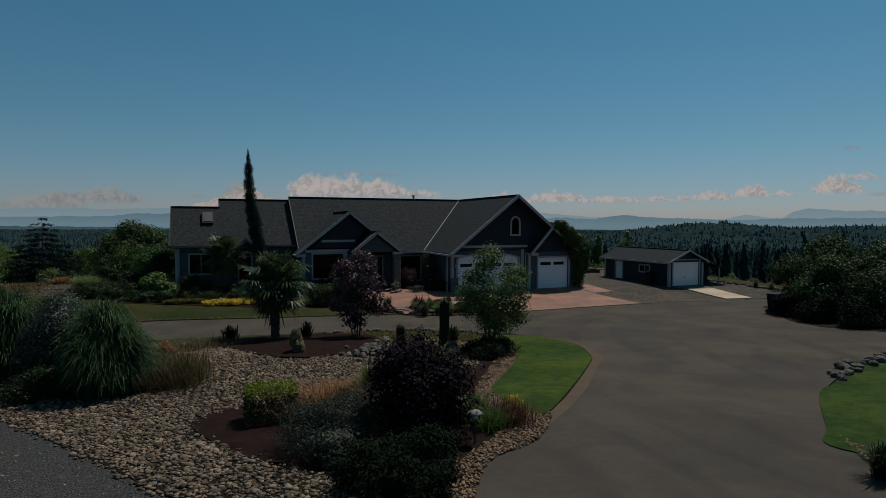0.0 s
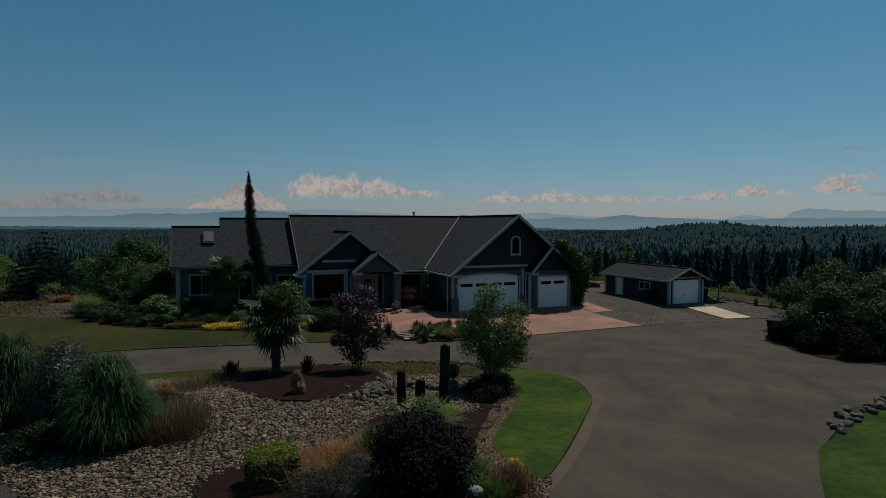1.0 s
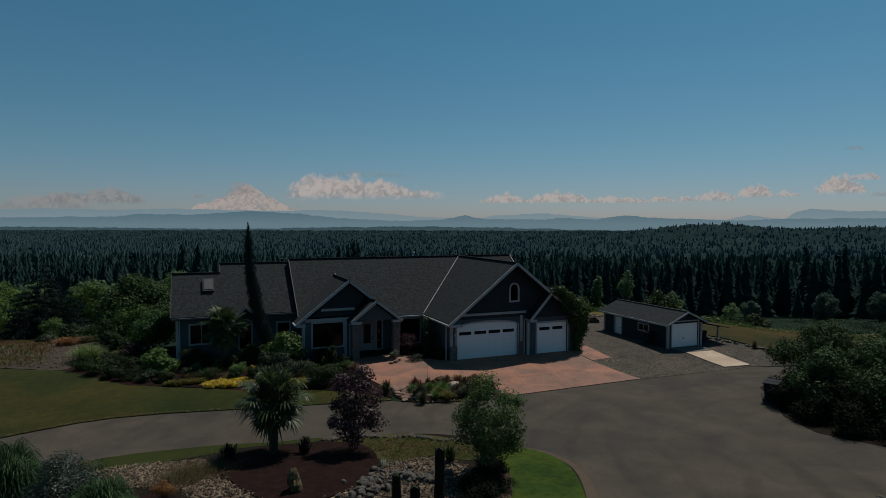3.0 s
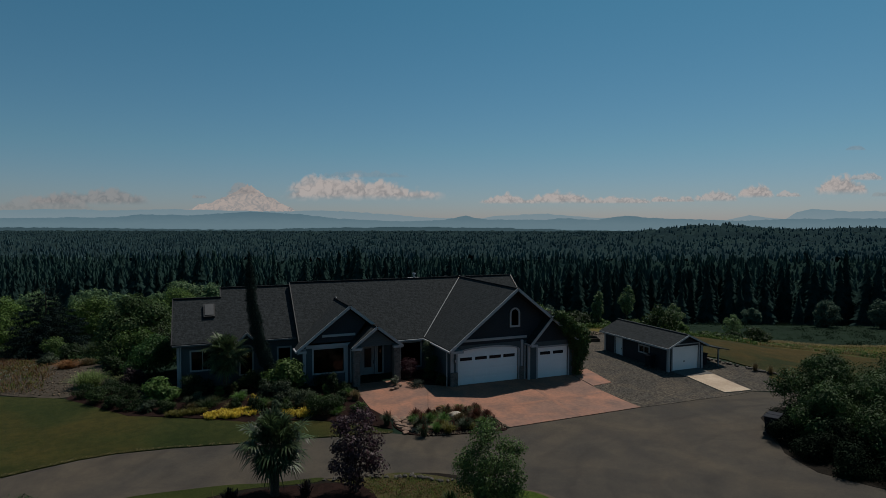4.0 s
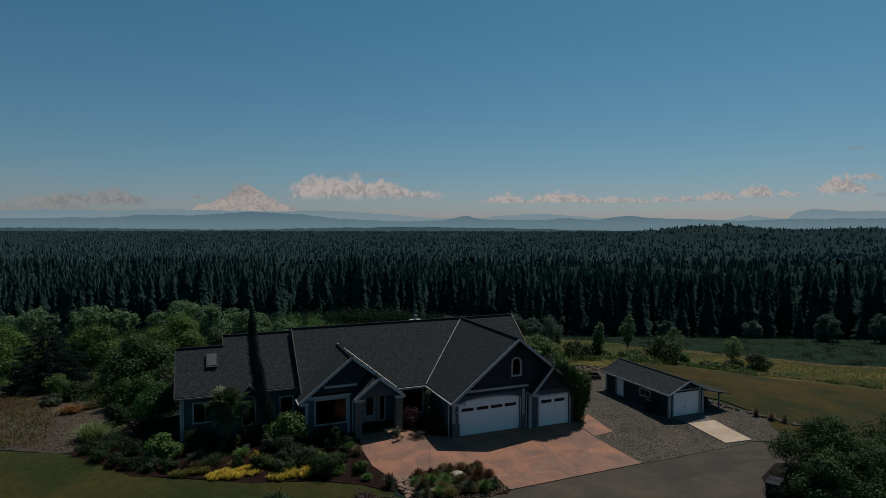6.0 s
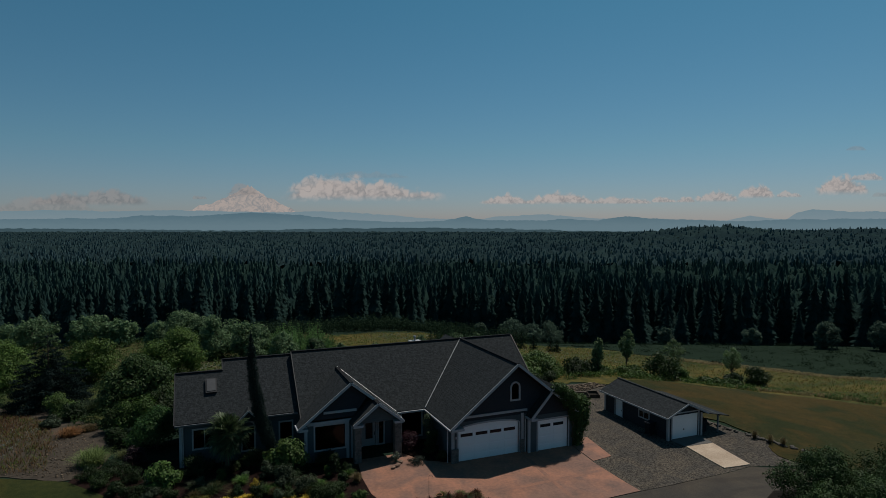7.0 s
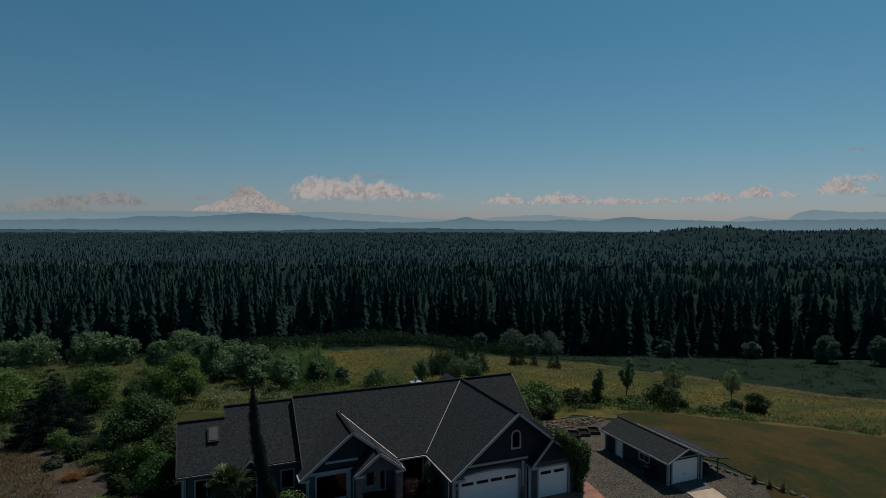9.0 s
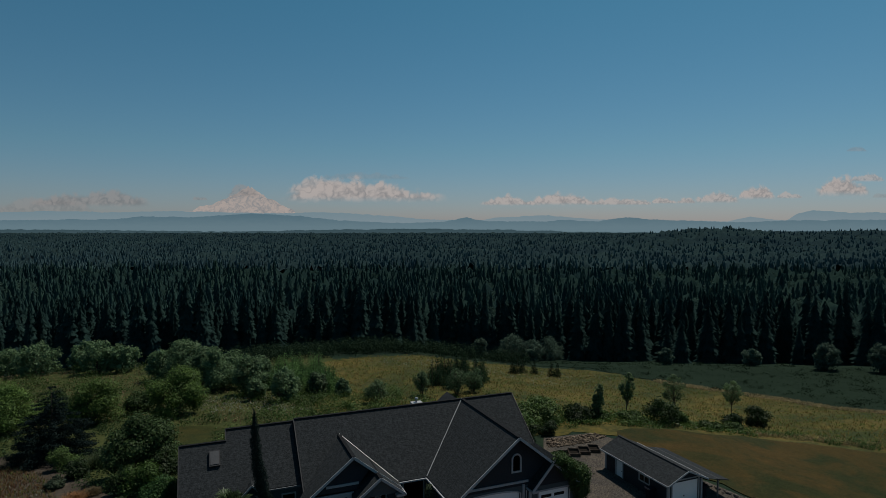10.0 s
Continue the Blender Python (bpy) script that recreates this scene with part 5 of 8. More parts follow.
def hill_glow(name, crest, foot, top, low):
    """A far hillside that glows, haze put into its colours: darker at the crest, paler towards the foot, with faint
    wooded folds.
    """
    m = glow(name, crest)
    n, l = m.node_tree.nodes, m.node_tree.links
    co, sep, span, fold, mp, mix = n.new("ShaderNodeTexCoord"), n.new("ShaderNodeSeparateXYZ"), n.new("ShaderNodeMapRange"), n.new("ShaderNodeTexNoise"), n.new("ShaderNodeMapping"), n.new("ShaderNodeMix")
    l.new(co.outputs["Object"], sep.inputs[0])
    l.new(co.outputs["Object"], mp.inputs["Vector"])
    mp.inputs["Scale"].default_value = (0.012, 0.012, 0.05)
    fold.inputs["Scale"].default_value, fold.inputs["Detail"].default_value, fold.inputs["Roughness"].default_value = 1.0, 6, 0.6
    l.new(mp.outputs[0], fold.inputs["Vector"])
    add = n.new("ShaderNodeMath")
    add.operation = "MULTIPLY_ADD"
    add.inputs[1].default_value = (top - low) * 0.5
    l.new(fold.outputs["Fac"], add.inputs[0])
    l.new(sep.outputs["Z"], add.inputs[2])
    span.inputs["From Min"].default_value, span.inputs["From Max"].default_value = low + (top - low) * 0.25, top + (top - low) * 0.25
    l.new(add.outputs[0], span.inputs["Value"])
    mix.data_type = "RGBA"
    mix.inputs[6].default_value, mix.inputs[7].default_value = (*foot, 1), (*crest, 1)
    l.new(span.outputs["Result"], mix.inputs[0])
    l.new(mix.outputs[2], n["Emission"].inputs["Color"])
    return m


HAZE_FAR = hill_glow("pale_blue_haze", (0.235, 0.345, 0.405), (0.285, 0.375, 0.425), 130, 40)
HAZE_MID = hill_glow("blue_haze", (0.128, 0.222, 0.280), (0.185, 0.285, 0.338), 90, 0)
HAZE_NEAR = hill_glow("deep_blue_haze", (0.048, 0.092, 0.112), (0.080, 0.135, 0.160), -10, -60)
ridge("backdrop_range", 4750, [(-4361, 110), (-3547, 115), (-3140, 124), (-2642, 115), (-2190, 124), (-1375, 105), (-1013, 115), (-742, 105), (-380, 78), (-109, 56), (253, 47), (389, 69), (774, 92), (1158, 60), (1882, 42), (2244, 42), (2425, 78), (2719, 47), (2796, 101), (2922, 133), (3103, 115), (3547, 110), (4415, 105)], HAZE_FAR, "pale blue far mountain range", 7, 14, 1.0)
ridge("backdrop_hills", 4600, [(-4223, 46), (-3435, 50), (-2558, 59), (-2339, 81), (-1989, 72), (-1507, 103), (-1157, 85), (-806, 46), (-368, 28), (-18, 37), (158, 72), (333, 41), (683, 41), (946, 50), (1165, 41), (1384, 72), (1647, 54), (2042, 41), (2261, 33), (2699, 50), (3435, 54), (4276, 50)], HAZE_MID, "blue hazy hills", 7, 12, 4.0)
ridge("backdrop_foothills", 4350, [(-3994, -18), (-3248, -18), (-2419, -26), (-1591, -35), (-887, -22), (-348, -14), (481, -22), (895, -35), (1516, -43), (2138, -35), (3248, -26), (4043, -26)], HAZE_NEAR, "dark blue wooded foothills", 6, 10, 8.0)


def snow_peak():
    """A far snowy volcano: a ridged cone that glows, daylight and haze put into its colours."""
    v, f = [], []
    k, rows = 90, 24
    for j in range(rows + 1):
        for i in range(k + 1):
            a, t = (i / k - 0.5) * 2, j / rows
            s = -1590 + a * (600 if a < 0 else 430)
            crest = 345 - 250 * abs(a) ** (0.62 if a < 0 else 0.8) - (14 if abs(a) < 0.05 else 0) + 20 * noise.noise((a * 7, 0, 2)) + 8 * noise.noise((a * 22, 0, 4))
            z = 20 + (crest - 20) * t
            d = 4780 - 40 * (1 - t) + 10 * noise.noise((a * 14, t * 3, 1))
            v.append((*spot(d, s), z))
    for j in range(rows):
        for i in range(k):
            b = j * (k + 1) + i
            f.append((b, b + 1, b + k + 2, b + k + 1))
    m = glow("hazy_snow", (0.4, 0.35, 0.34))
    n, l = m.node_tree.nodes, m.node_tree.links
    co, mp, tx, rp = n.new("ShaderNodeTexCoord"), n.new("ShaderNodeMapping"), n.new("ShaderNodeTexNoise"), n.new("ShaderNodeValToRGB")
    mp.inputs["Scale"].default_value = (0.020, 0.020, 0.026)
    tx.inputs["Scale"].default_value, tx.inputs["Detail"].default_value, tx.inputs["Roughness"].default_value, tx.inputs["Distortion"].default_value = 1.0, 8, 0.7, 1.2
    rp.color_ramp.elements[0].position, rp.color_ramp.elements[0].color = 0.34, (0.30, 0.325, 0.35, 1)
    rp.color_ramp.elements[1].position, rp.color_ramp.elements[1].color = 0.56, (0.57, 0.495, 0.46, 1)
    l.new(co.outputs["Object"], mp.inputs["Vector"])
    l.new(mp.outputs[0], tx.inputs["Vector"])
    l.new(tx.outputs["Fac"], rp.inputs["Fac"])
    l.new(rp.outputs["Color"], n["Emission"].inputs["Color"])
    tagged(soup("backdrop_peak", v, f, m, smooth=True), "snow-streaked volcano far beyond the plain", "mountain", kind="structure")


snow_peak()


def cloud_material(name, colour, seed, wide, tall, slant, cover_most, lump):
    """Cumulus in haze: heaped round tops over a flat, fading base; clear elsewhere. It glows, sunlit tops and grey
    shade put into its colour. Lengths in metres.
    """
    m = bpy.data.materials.new(name)
    m.use_nodes = True
    n, l = m.node_tree.nodes, m.node_tree.links
    n.remove(n["Principled BSDF"])
    e, clear, mix = n.new("ShaderNodeEmission"), n.new("ShaderNodeBsdfTransparent"), n.new("ShaderNodeMixShader")
    co, place = n.new("ShaderNodeTexCoord"), n.new("ShaderNodeSeparateXYZ")
    l.new(co.outputs["Object"], place.inputs[0])

    def op(kind, a, b=0.0, c=None):
        x = n.new("ShaderNodeMath")
        x.operation = kind
        for s, val in ((0, a), (1, b), (2, c)):
            if val is None:
                continue
            if isinstance(val, (int, float)):
                x.inputs[s].default_value = val
            else:
                l.new(val, x.inputs[s])
        return x.outputs[0]

    def span(value, lo, hi, a=0.0, b=1.0):
        x = n.new("ShaderNodeMapRange")
        x.interpolation_type = "SMOOTHSTEP"
        x.inputs["From Min"].default_value, x.inputs["From Max"].default_value = lo, hi
        x.inputs["To Min"].default_value, x.inputs["To Max"].default_value = a, b
        l.new(value, x.inputs["Value"])
        return x.outputs["Result"]

    def fbm(scale, detail, w):
        x = n.new("ShaderNodeTexNoise")
        x.noise_dimensions = "4D"
        x.inputs["W"].default_value, x.inputs["Scale"].default_value, x.inputs["Detail"].default_value, x.inputs["Roughness"].default_value = w, scale, detail, 0.55
        l.new(co.outputs["Object"], x.inputs["Vector"])
        return x

    # places pushed about by noise, so that the heaps are uneven
    warp, push = fbm(1.6 / lump, 4, seed), n.new("ShaderNodeVectorMath")
    shift = n.new("ShaderNodeVectorMath")
    shift.operation, push.operation = "SUBTRACT", "MULTIPLY_ADD"
    l.new(warp.outputs["Color"], shift.inputs[0])
    shift.inputs[1].default_value = (0.5, 0.5, 0.5)
    l.new(shift.outputs[0], push.inputs[0])
    push.inputs[1].default_value = (lump * 0.5, 0, lump * 0.35)
    l.new(co.outputs["Object"], push.inputs[2])

    def heap(size, w):
        """Rounded tops with sharp creases between them."""
        x = n.new("ShaderNodeTexNoise")
        x.noise_dimensions = "4D"
        x.inputs["W"].default_value, x.inputs["Scale"].default_value, x.inputs["Detail"].default_value, x.inputs["Roughness"].default_value = w * 7.3, 1 / size, 2.5, 0.45
        l.new(push.outputs[0], x.inputs["Vector"])
        return op("SUBTRACT", op("MULTIPLY", op("ABSOLUTE", op("MULTIPLY_ADD", x.outputs["Fac"], 2.0, -1.0)), 2.6), 0.1)

    big, small = heap(lump * 1.6, seed), heap(lump * 0.7, seed + 3)
    u = op("DIVIDE", place.outputs["X"], wide / 2)
    w = op("DIVIDE", place.outputs["Z"], tall)
    ends = op("SUBTRACT", 1.0, op("POWER", op("ABSOLUTE", u), 2.5))
    flow = n.new("ShaderNodeTexNoise")
    flow.noise_dimensions = "1D"
    flow.inputs["Scale"].default_value, flow.inputs["Detail"].default_value = 0.4 / lump, 1
    l.new(op("ADD", place.outputs["X"], seed * 971.0), flow.inputs["W"])
    top = op("MULTIPLY", op("MULTIPLY", ends, op("MULTIPLY_ADD", u, slant, 0.9)), op("MULTIPLY_ADD", flow.outputs["Fac"], 0.55, 0.36))
    heaps = op("MULTIPLY_ADD", big, 0.17, op("MULTIPLY", small, 0.09))
    thick = op("ADD", op("SUBTRACT", top, w), op("SUBTRACT", heaps, -0.06))
    body = span(thick, 0.0, 0.22)
    base = span(op("MULTIPLY_ADD", small, 0.03, w), 0.03, 0.24, 0.0, cover_most)
    l.new(op("MULTIPLY", op("MULTIPLY", body, base), span(op("ABSOLUTE", u), 1.0, 0.7)), mix.inputs["Fac"])
    # paints the shaded grey and the sunlit colour into the glow
    tint = n.new("ShaderNodeValToRGB")
    tint.color_ramp.elements[0].position, tint.color_ramp.elements[0].color = 0.14, (*[c * f for c, f in zip(colour, (0.60, 0.64, 0.68))], 1)
    tint.color_ramp.elements[1].position, tint.color_ramp.elements[1].color = 0.52, (*colour, 1)
    lit = op("ADD", op("MULTIPLY_ADD", w, 0.35, op("MULTIPLY", big, 0.35)), op("ADD", op("MULTIPLY", small, 0.5), op("MULTIPLY", warp.outputs["Fac"], 0.25)))
    l.new(lit, tint.inputs["Fac"])
    l.new(tint.outputs["Color"], e.inputs["Color"])
    l.new(clear.outputs[0], mix.inputs[1])
    l.new(e.outputs[0], mix.inputs[2])
    l.new(mix.outputs[0], n["Material Output"].inputs["Surface"])
    return m


def cloud(side, low, wide, tall, seed, cover=0.9, slant=0.0, lump=75.0, colour=(0.62, 0.56, 0.535)):
    """A far cloud: its middle's distance to the side, its base, width and height."""
    bm = bmesh.new()
    vs = [bm.verts.new(p) for p in ((-wide / 2, 0, 0), (wide / 2, 0, 0), (wide / 2, 0, tall), (-wide / 2, 0, tall))]
    bm.faces.new(vs)
    ob = part("backdrop_cloud", bm, cloud_material("far_cloud", colour, seed, wide, tall, slant, cover, lump))
    x, y = spot((4700 if seed > 30 else 4795) + seed * 0.7, side)
    ob.location = (x, y, low)
    ob.rotation_euler.z = -math.atan2(0.3805, 0.9248)
    tagged(ob, "low white cloud above far mountains", "cloud", kind="structure")


PINK_GREY = (0.40, 0.375, 0.37)
for side, low, wide, tall, seed, cover, slant, lump in ((-2901, 142, 1115, 228, 1.3, 0.7, 0.35, 90), (-3308, 97, 1023, 217, 21.3, 0.45, 0.2, 90), (-1990, 206, 138, 68, 16.1, 0.5, 0, 30), (-1617, 225, 286, 159, 33.1, 0.55, 0.1, 45), (-658, 179, 1433, 308, 2.7, 0.95, -0.3, 95), (-966, 248, 690, 234, 4.1, 0.8, -0.4, 90), (-658, 371, 818, 102, 14.9, 0.22, 0, 60), (516, 161, 522, 125, 3.9, 0.9, -0.25, 55), (929, 161, 588, 165, 5.2, 0.95, 0.05, 65), (1398, 165, 614, 102, 6.4, 0.85, 0, 50), (1757, 179, 240, 79, 17.7, 0.85, 0, 40), (1942, 179, 174, 91, 27.7, 0.85, 0, 40), (2179, 179, 399, 154, 7.7, 0.85, 0.35, 50), (2499, 206, 337, 182, 8.8, 0.97, 0.1, 60), (2762, 220, 240, 85, 10.2, 0.75, 0.2, 40), (3194, 225, 481, 285, 11.6, 0.97, 0.05, 75), (3377, 353, 337, 108, 13.1, 0.7, 0.2, 45), (3294, 595, 194, 74, 12.9, 0.35, 0, 40), (3534, 225, 230, 68, 19.3, 0.35, 0, 40)):
    cloud(side, low, wide, tall, seed, cover, slant, lump, PINK_GREY if cover < 0.8 and side < -1900 or cover < 0.6 else (0.62, 0.56, 0.535))

# ---- plants: builders ----
DENSE = 1.4


def leaf_cloud(rng, count, blobs, size, slim=0.55, shell=0.38, droop=0.0):
    """Leaves as small pointed quads, spread over the outer part of blobs (x, y, z, rx, ry, rz)."""
    blobs = np.asarray(blobs, float)
    weight = (blobs[:, 3] * blobs[:, 4] * blobs[:, 5]) ** 0.667
    pick = rng.choice(len(blobs), count, p=weight / weight.sum())
    way = rng.normal(size=(count, 3))
    way /= np.linalg.norm(way, axis=1, keepdims=True)
    r = rng.random((count, 1)) ** shell
    r *= 1 + 0.10 * rng.normal(size=(count, 1))
    at = blobs[pick, :3] + way * r * blobs[pick, 3:]
    out = way + 0.45 * rng.normal(size=(count, 3)) + np.array((0, 0, 0.4))
    out /= np.linalg.norm(out, axis=1, keepdims=True)
    along = np.cross(out, rng.normal(size=(count, 3)))
    along[:, 2] -= droop
    along /= np.linalg.norm(along, axis=1, keepdims=True) + 1e-9
    side = np.cross(out, along)
    s = size * rng.uniform(0.6, 1.25, (count, 1))
    bend = out * s * 0.12
    v = np.stack([at - along * s * 0.5, at + side * s * slim * 0.5 + bend, at + along * s * 0.5, at - side * s * slim * 0.5 + bend], 1).reshape(-1, 3)
    return v, np.arange(count * 4).reshape(-1, 4)


def lumps(rng, w, h, z0, count, spread=0.72, share=0.5, top=1.0):
    """Blobs that make up an uneven crown w wide and h tall above z0."""
    out = [(0, 0, z0 + h * 0.48, w * 0.33, w * 0.33, h * 0.42)]
    for _ in range(count):
        a, t = rng.random() * 6.283, rng.random()
        z = z0 + h * (0.15 + 0.78 * t)
        reach = w * 0.5 * spread * math.sqrt(max(0.05, 1 - (2 * (t - 0.42)) ** 2 * 0.8)) * rng.uniform(0.65, 1.05)
        r = w * 0.5 * share * rng.uniform(0.6, 1.1)
        out.append((reach * math.cos(a), reach * math.sin(a), z, r, r, min(r * rng.uniform(0.7, 1.0), h * 0.3)))
    return out


def woody(bm, rng, foot, tip, r0, r1, bends=3, wobble=0.1, sides=6):
    """A tapered, slightly crooked stem."""
    p, q = Vector(foot), Vector(tip)
    pts = [p.lerp(q, i / bends) + (Vector(rng.normal(size=3)) * wobble if 0 < i < bends else Vector()) for i in range(bends + 1)]
    for i in range(bends):
        tube(bm, pts[i], pts[i + 1], r0 + (r1 - r0) * i / bends, r0 + (r1 - r0) * (i + 1) / bends, sides, i in (0, bends - 1))
    return pts[-1]


def shrub(name, label, category, x, y, w, h, mat, leaf=0.09, count=2500, seed=1, clumps=9, stems=6, z0=0.05, sink=0.02, slim=0.55, group="", share=0.5, lift=0.0):
    """A bush: stems from the ground and an uneven crown of small leaves."""
    rng = np.random.default_rng(seed)
    ob = thing(name, label, category, (x, y, gz(x, y) + lift - sink), group)
    blobs = lumps(rng, w, h, z0, clumps, share=share)
    bm = bmesh.new()
    for i in range(stems):
        b = blobs[1 + i % clumps]
        woody(bm, rng, (0.12 * w * rng.normal() * 0.3, 0.12 * w * rng.normal() * 0.3, -0.1), (b[0] * 0.8, b[1] * 0.8, b[2]), 0.02 + 0.006 * w, 0.008, 3, 0.03 * w, 5)
    part("stems", bm, BARK, ob)
    tagged(soup("foliage", *leaf_cloud(rng, int(count * DENSE), blobs, leaf * 1.28, slim), mat, ob), kind="stuff")
    return ob


def tree(name, label, category, x, y, w, h, mat, trunk=1.0, leaf=0.14, count=4000, seed=1, clumps=14, stems=1, r=0.09, group="", share=0.42, bark=None, lean=(0, 0), slim=0.55):
    """A tree: trunk or several stems, limbs, and a crown of leaves that begins at the height trunk."""
    rng = np.random.default_rng(seed)
    ob = thing(name, label, category, (x, y, gz(x, y) - 0.03), group)
    blobs = [(bx + lean[0] * bz / h, by + lean[1] * bz / h, bz, rx, ry, rz) for bx, by, bz, rx, ry, rz in lumps(rng, w, h - trunk, trunk, clumps, share=share)]
    bm = bmesh.new()
    for i in range(stems):
        a = 6.283 * i / stems
        foot = (0.12 * (stems > 1) * math.cos(a), 0.12 * (stems > 1) * math.sin(a), -0.15)
        far = 0.16 * w * (stems > 1)
        top = woody(bm, rng, foot, (far * math.cos(a) + lean[0] * 0.6, far * math.sin(a) + lean[1] * 0.6, trunk + (h - trunk) * 0.6), r, r * 0.3, 5, 0.02 * h, 8)
    part("trunk", bm, bark or BARK, ob)
    limbs = bmesh.new()
    for b in blobs[1:]:
        f = Vector((lean[0] * 0.3, lean[1] * 0.3, trunk * 0.8 + (b[2] - trunk) * 0.25))
        woody(limbs, rng, f, (b[0], b[1], b[2]), r * 0.4, r * 0.1, 3, 0.02 * w, 5)
    part("branchwork", limbs, bark or BARK, ob)
    tagged(soup("crown", *leaf_cloud(rng, int(count * DENSE), blobs, leaf * 1.28, slim), mat, ob), kind="stuff")
    return ob


def blades(rng, count, w, h, width, lean=0.75, foot=0.12, stiff=1.6, z0=0.0, droop=0.30):
    """Arching grass blades from one tuft, each a tapering strip."""
    a = rng.random(count) * 6.283
    reach = w * 0.5 * rng.random(count) ** 0.6
    tall = h * rng.uniform(0.55, 1.05, count) * (1 - 0.35 * (reach / (w * 0.5)) ** 2)
    f = foot * w * rng.normal(size=(count, 2)) * 0.5
    d = np.stack([np.cos(a), np.sin(a)], 1)
    s = np.stack([-np.sin(a), np.cos(a)], 1)
    rows = []
    for t, wd in ((0, 1.0), (0.45, 0.9), (0.75, 0.65), (1.0, 0.08)):
        out = reach * t ** stiff * lean + reach * (1 - lean) * t
        z = z0 + tall * (t - droop * np.maximum(0, t - 0.45) ** 2 / 0.3)
        c = np.concatenate([f + d * out[:, None], z[:, None]], 1)
        e = np.concatenate([s * (width * wd / 2) * rng.uniform(0.7, 1.2, (count, 1)), np.zeros((count, 1))], 1)
        rows += [c - e, c + e]
    v = np.stack(rows, 1).reshape(-1, 3)
    base = np.arange(count)[:, None, None] * 8
    quad = np.array([(0, 1, 3, 2), (2, 3, 5, 4), (4, 5, 7, 6)])[None]
    return v, (base + quad).reshape(-1, 4)


def tuft(name, label, x, y, w, h, mat, count=220, width=0.025, seed=1, category="grass", plumes=None, group="", lean=0.75, foot=0.12, stiff=1.6, lift=0.0, droop=0.30):
    rng = np.random.default_rng(seed)
    ob = thing(name, label, category, (x, y, gz(x, y) + 0.03 + lift), group)
    soup("clump", *blades(rng, count, w, h, width, lean, foot, stiff, 0.0, droop), mat, ob)
    if plumes:
        v, f = blades(rng, max(12, count // 8), w * 0.7, h * 1.25, width * 2.4, 0.5, foot)
        soup("plume_head", v, f, plumes, ob)
    return ob


def fountain(name, label, x, y, w, h, mat, count, width, seed):
    """A great mound of fine blades that rise, arch over and hang their tips all round."""
    rng = np.random.default_rng(seed)
    ob = thing(name, label, "grass", (x, y, gz(x, y) + 0.03))
    a, el = rng.random(count) * 6.283, np.arcsin(rng.random(count) ** 0.8)
    far = rng.uniform(0.72, 1.06, count) * (1 + 0.10 * np.sin(3 * a + 5 * el))
    out, up = np.cos(el) * w * 0.5 * far, 0.25 * h + np.sin(el) * h * 0.78 * far
    root = 0.10 * w * rng.normal(size=(count, 2))
    d = np.stack([np.cos(a), np.sin(a)], 1)
    side = np.stack([-np.sin(a), np.cos(a)], 1) + 0.3 * rng.normal(size=(count, 2))
    hang = rng.uniform(0.12, 0.34, count) * h * 0.5
    swing = 0.08 * rng.normal(size=(count, 2))
    rows = []
    for reach, rise, drop, wd in ((0.0, 0.0, 0.0, 0.9), (0.22, 0.55, 0.0, 1.0), (0.55, 0.93, 0.0, 0.9), (0.88, 1.0, 0.12, 0.7), (1.08, 1.0, 1.0, 0.1)):
        c = np.concatenate([root * (1 - reach) + d * (out * reach)[:, None] + swing * reach, (up * rise - hang * drop)[:, None]], 1)
        e = np.concatenate([side * (width * wd / 2), 0.3 * width * wd * rng.normal(size=(count, 1))], 1)
        rows += [c - e, c + e]
    base = np.arange(count)[:, None, None] * 10
    quad = np.array([(0, 1, 3, 2), (2, 3, 5, 4), (4, 5, 7, 6), (6, 7, 9, 8)])[None]
    soup("clump", np.stack(rows, 1).reshape(-1, 3), (base + quad).reshape(-1, 4), mat, ob)
    return ob


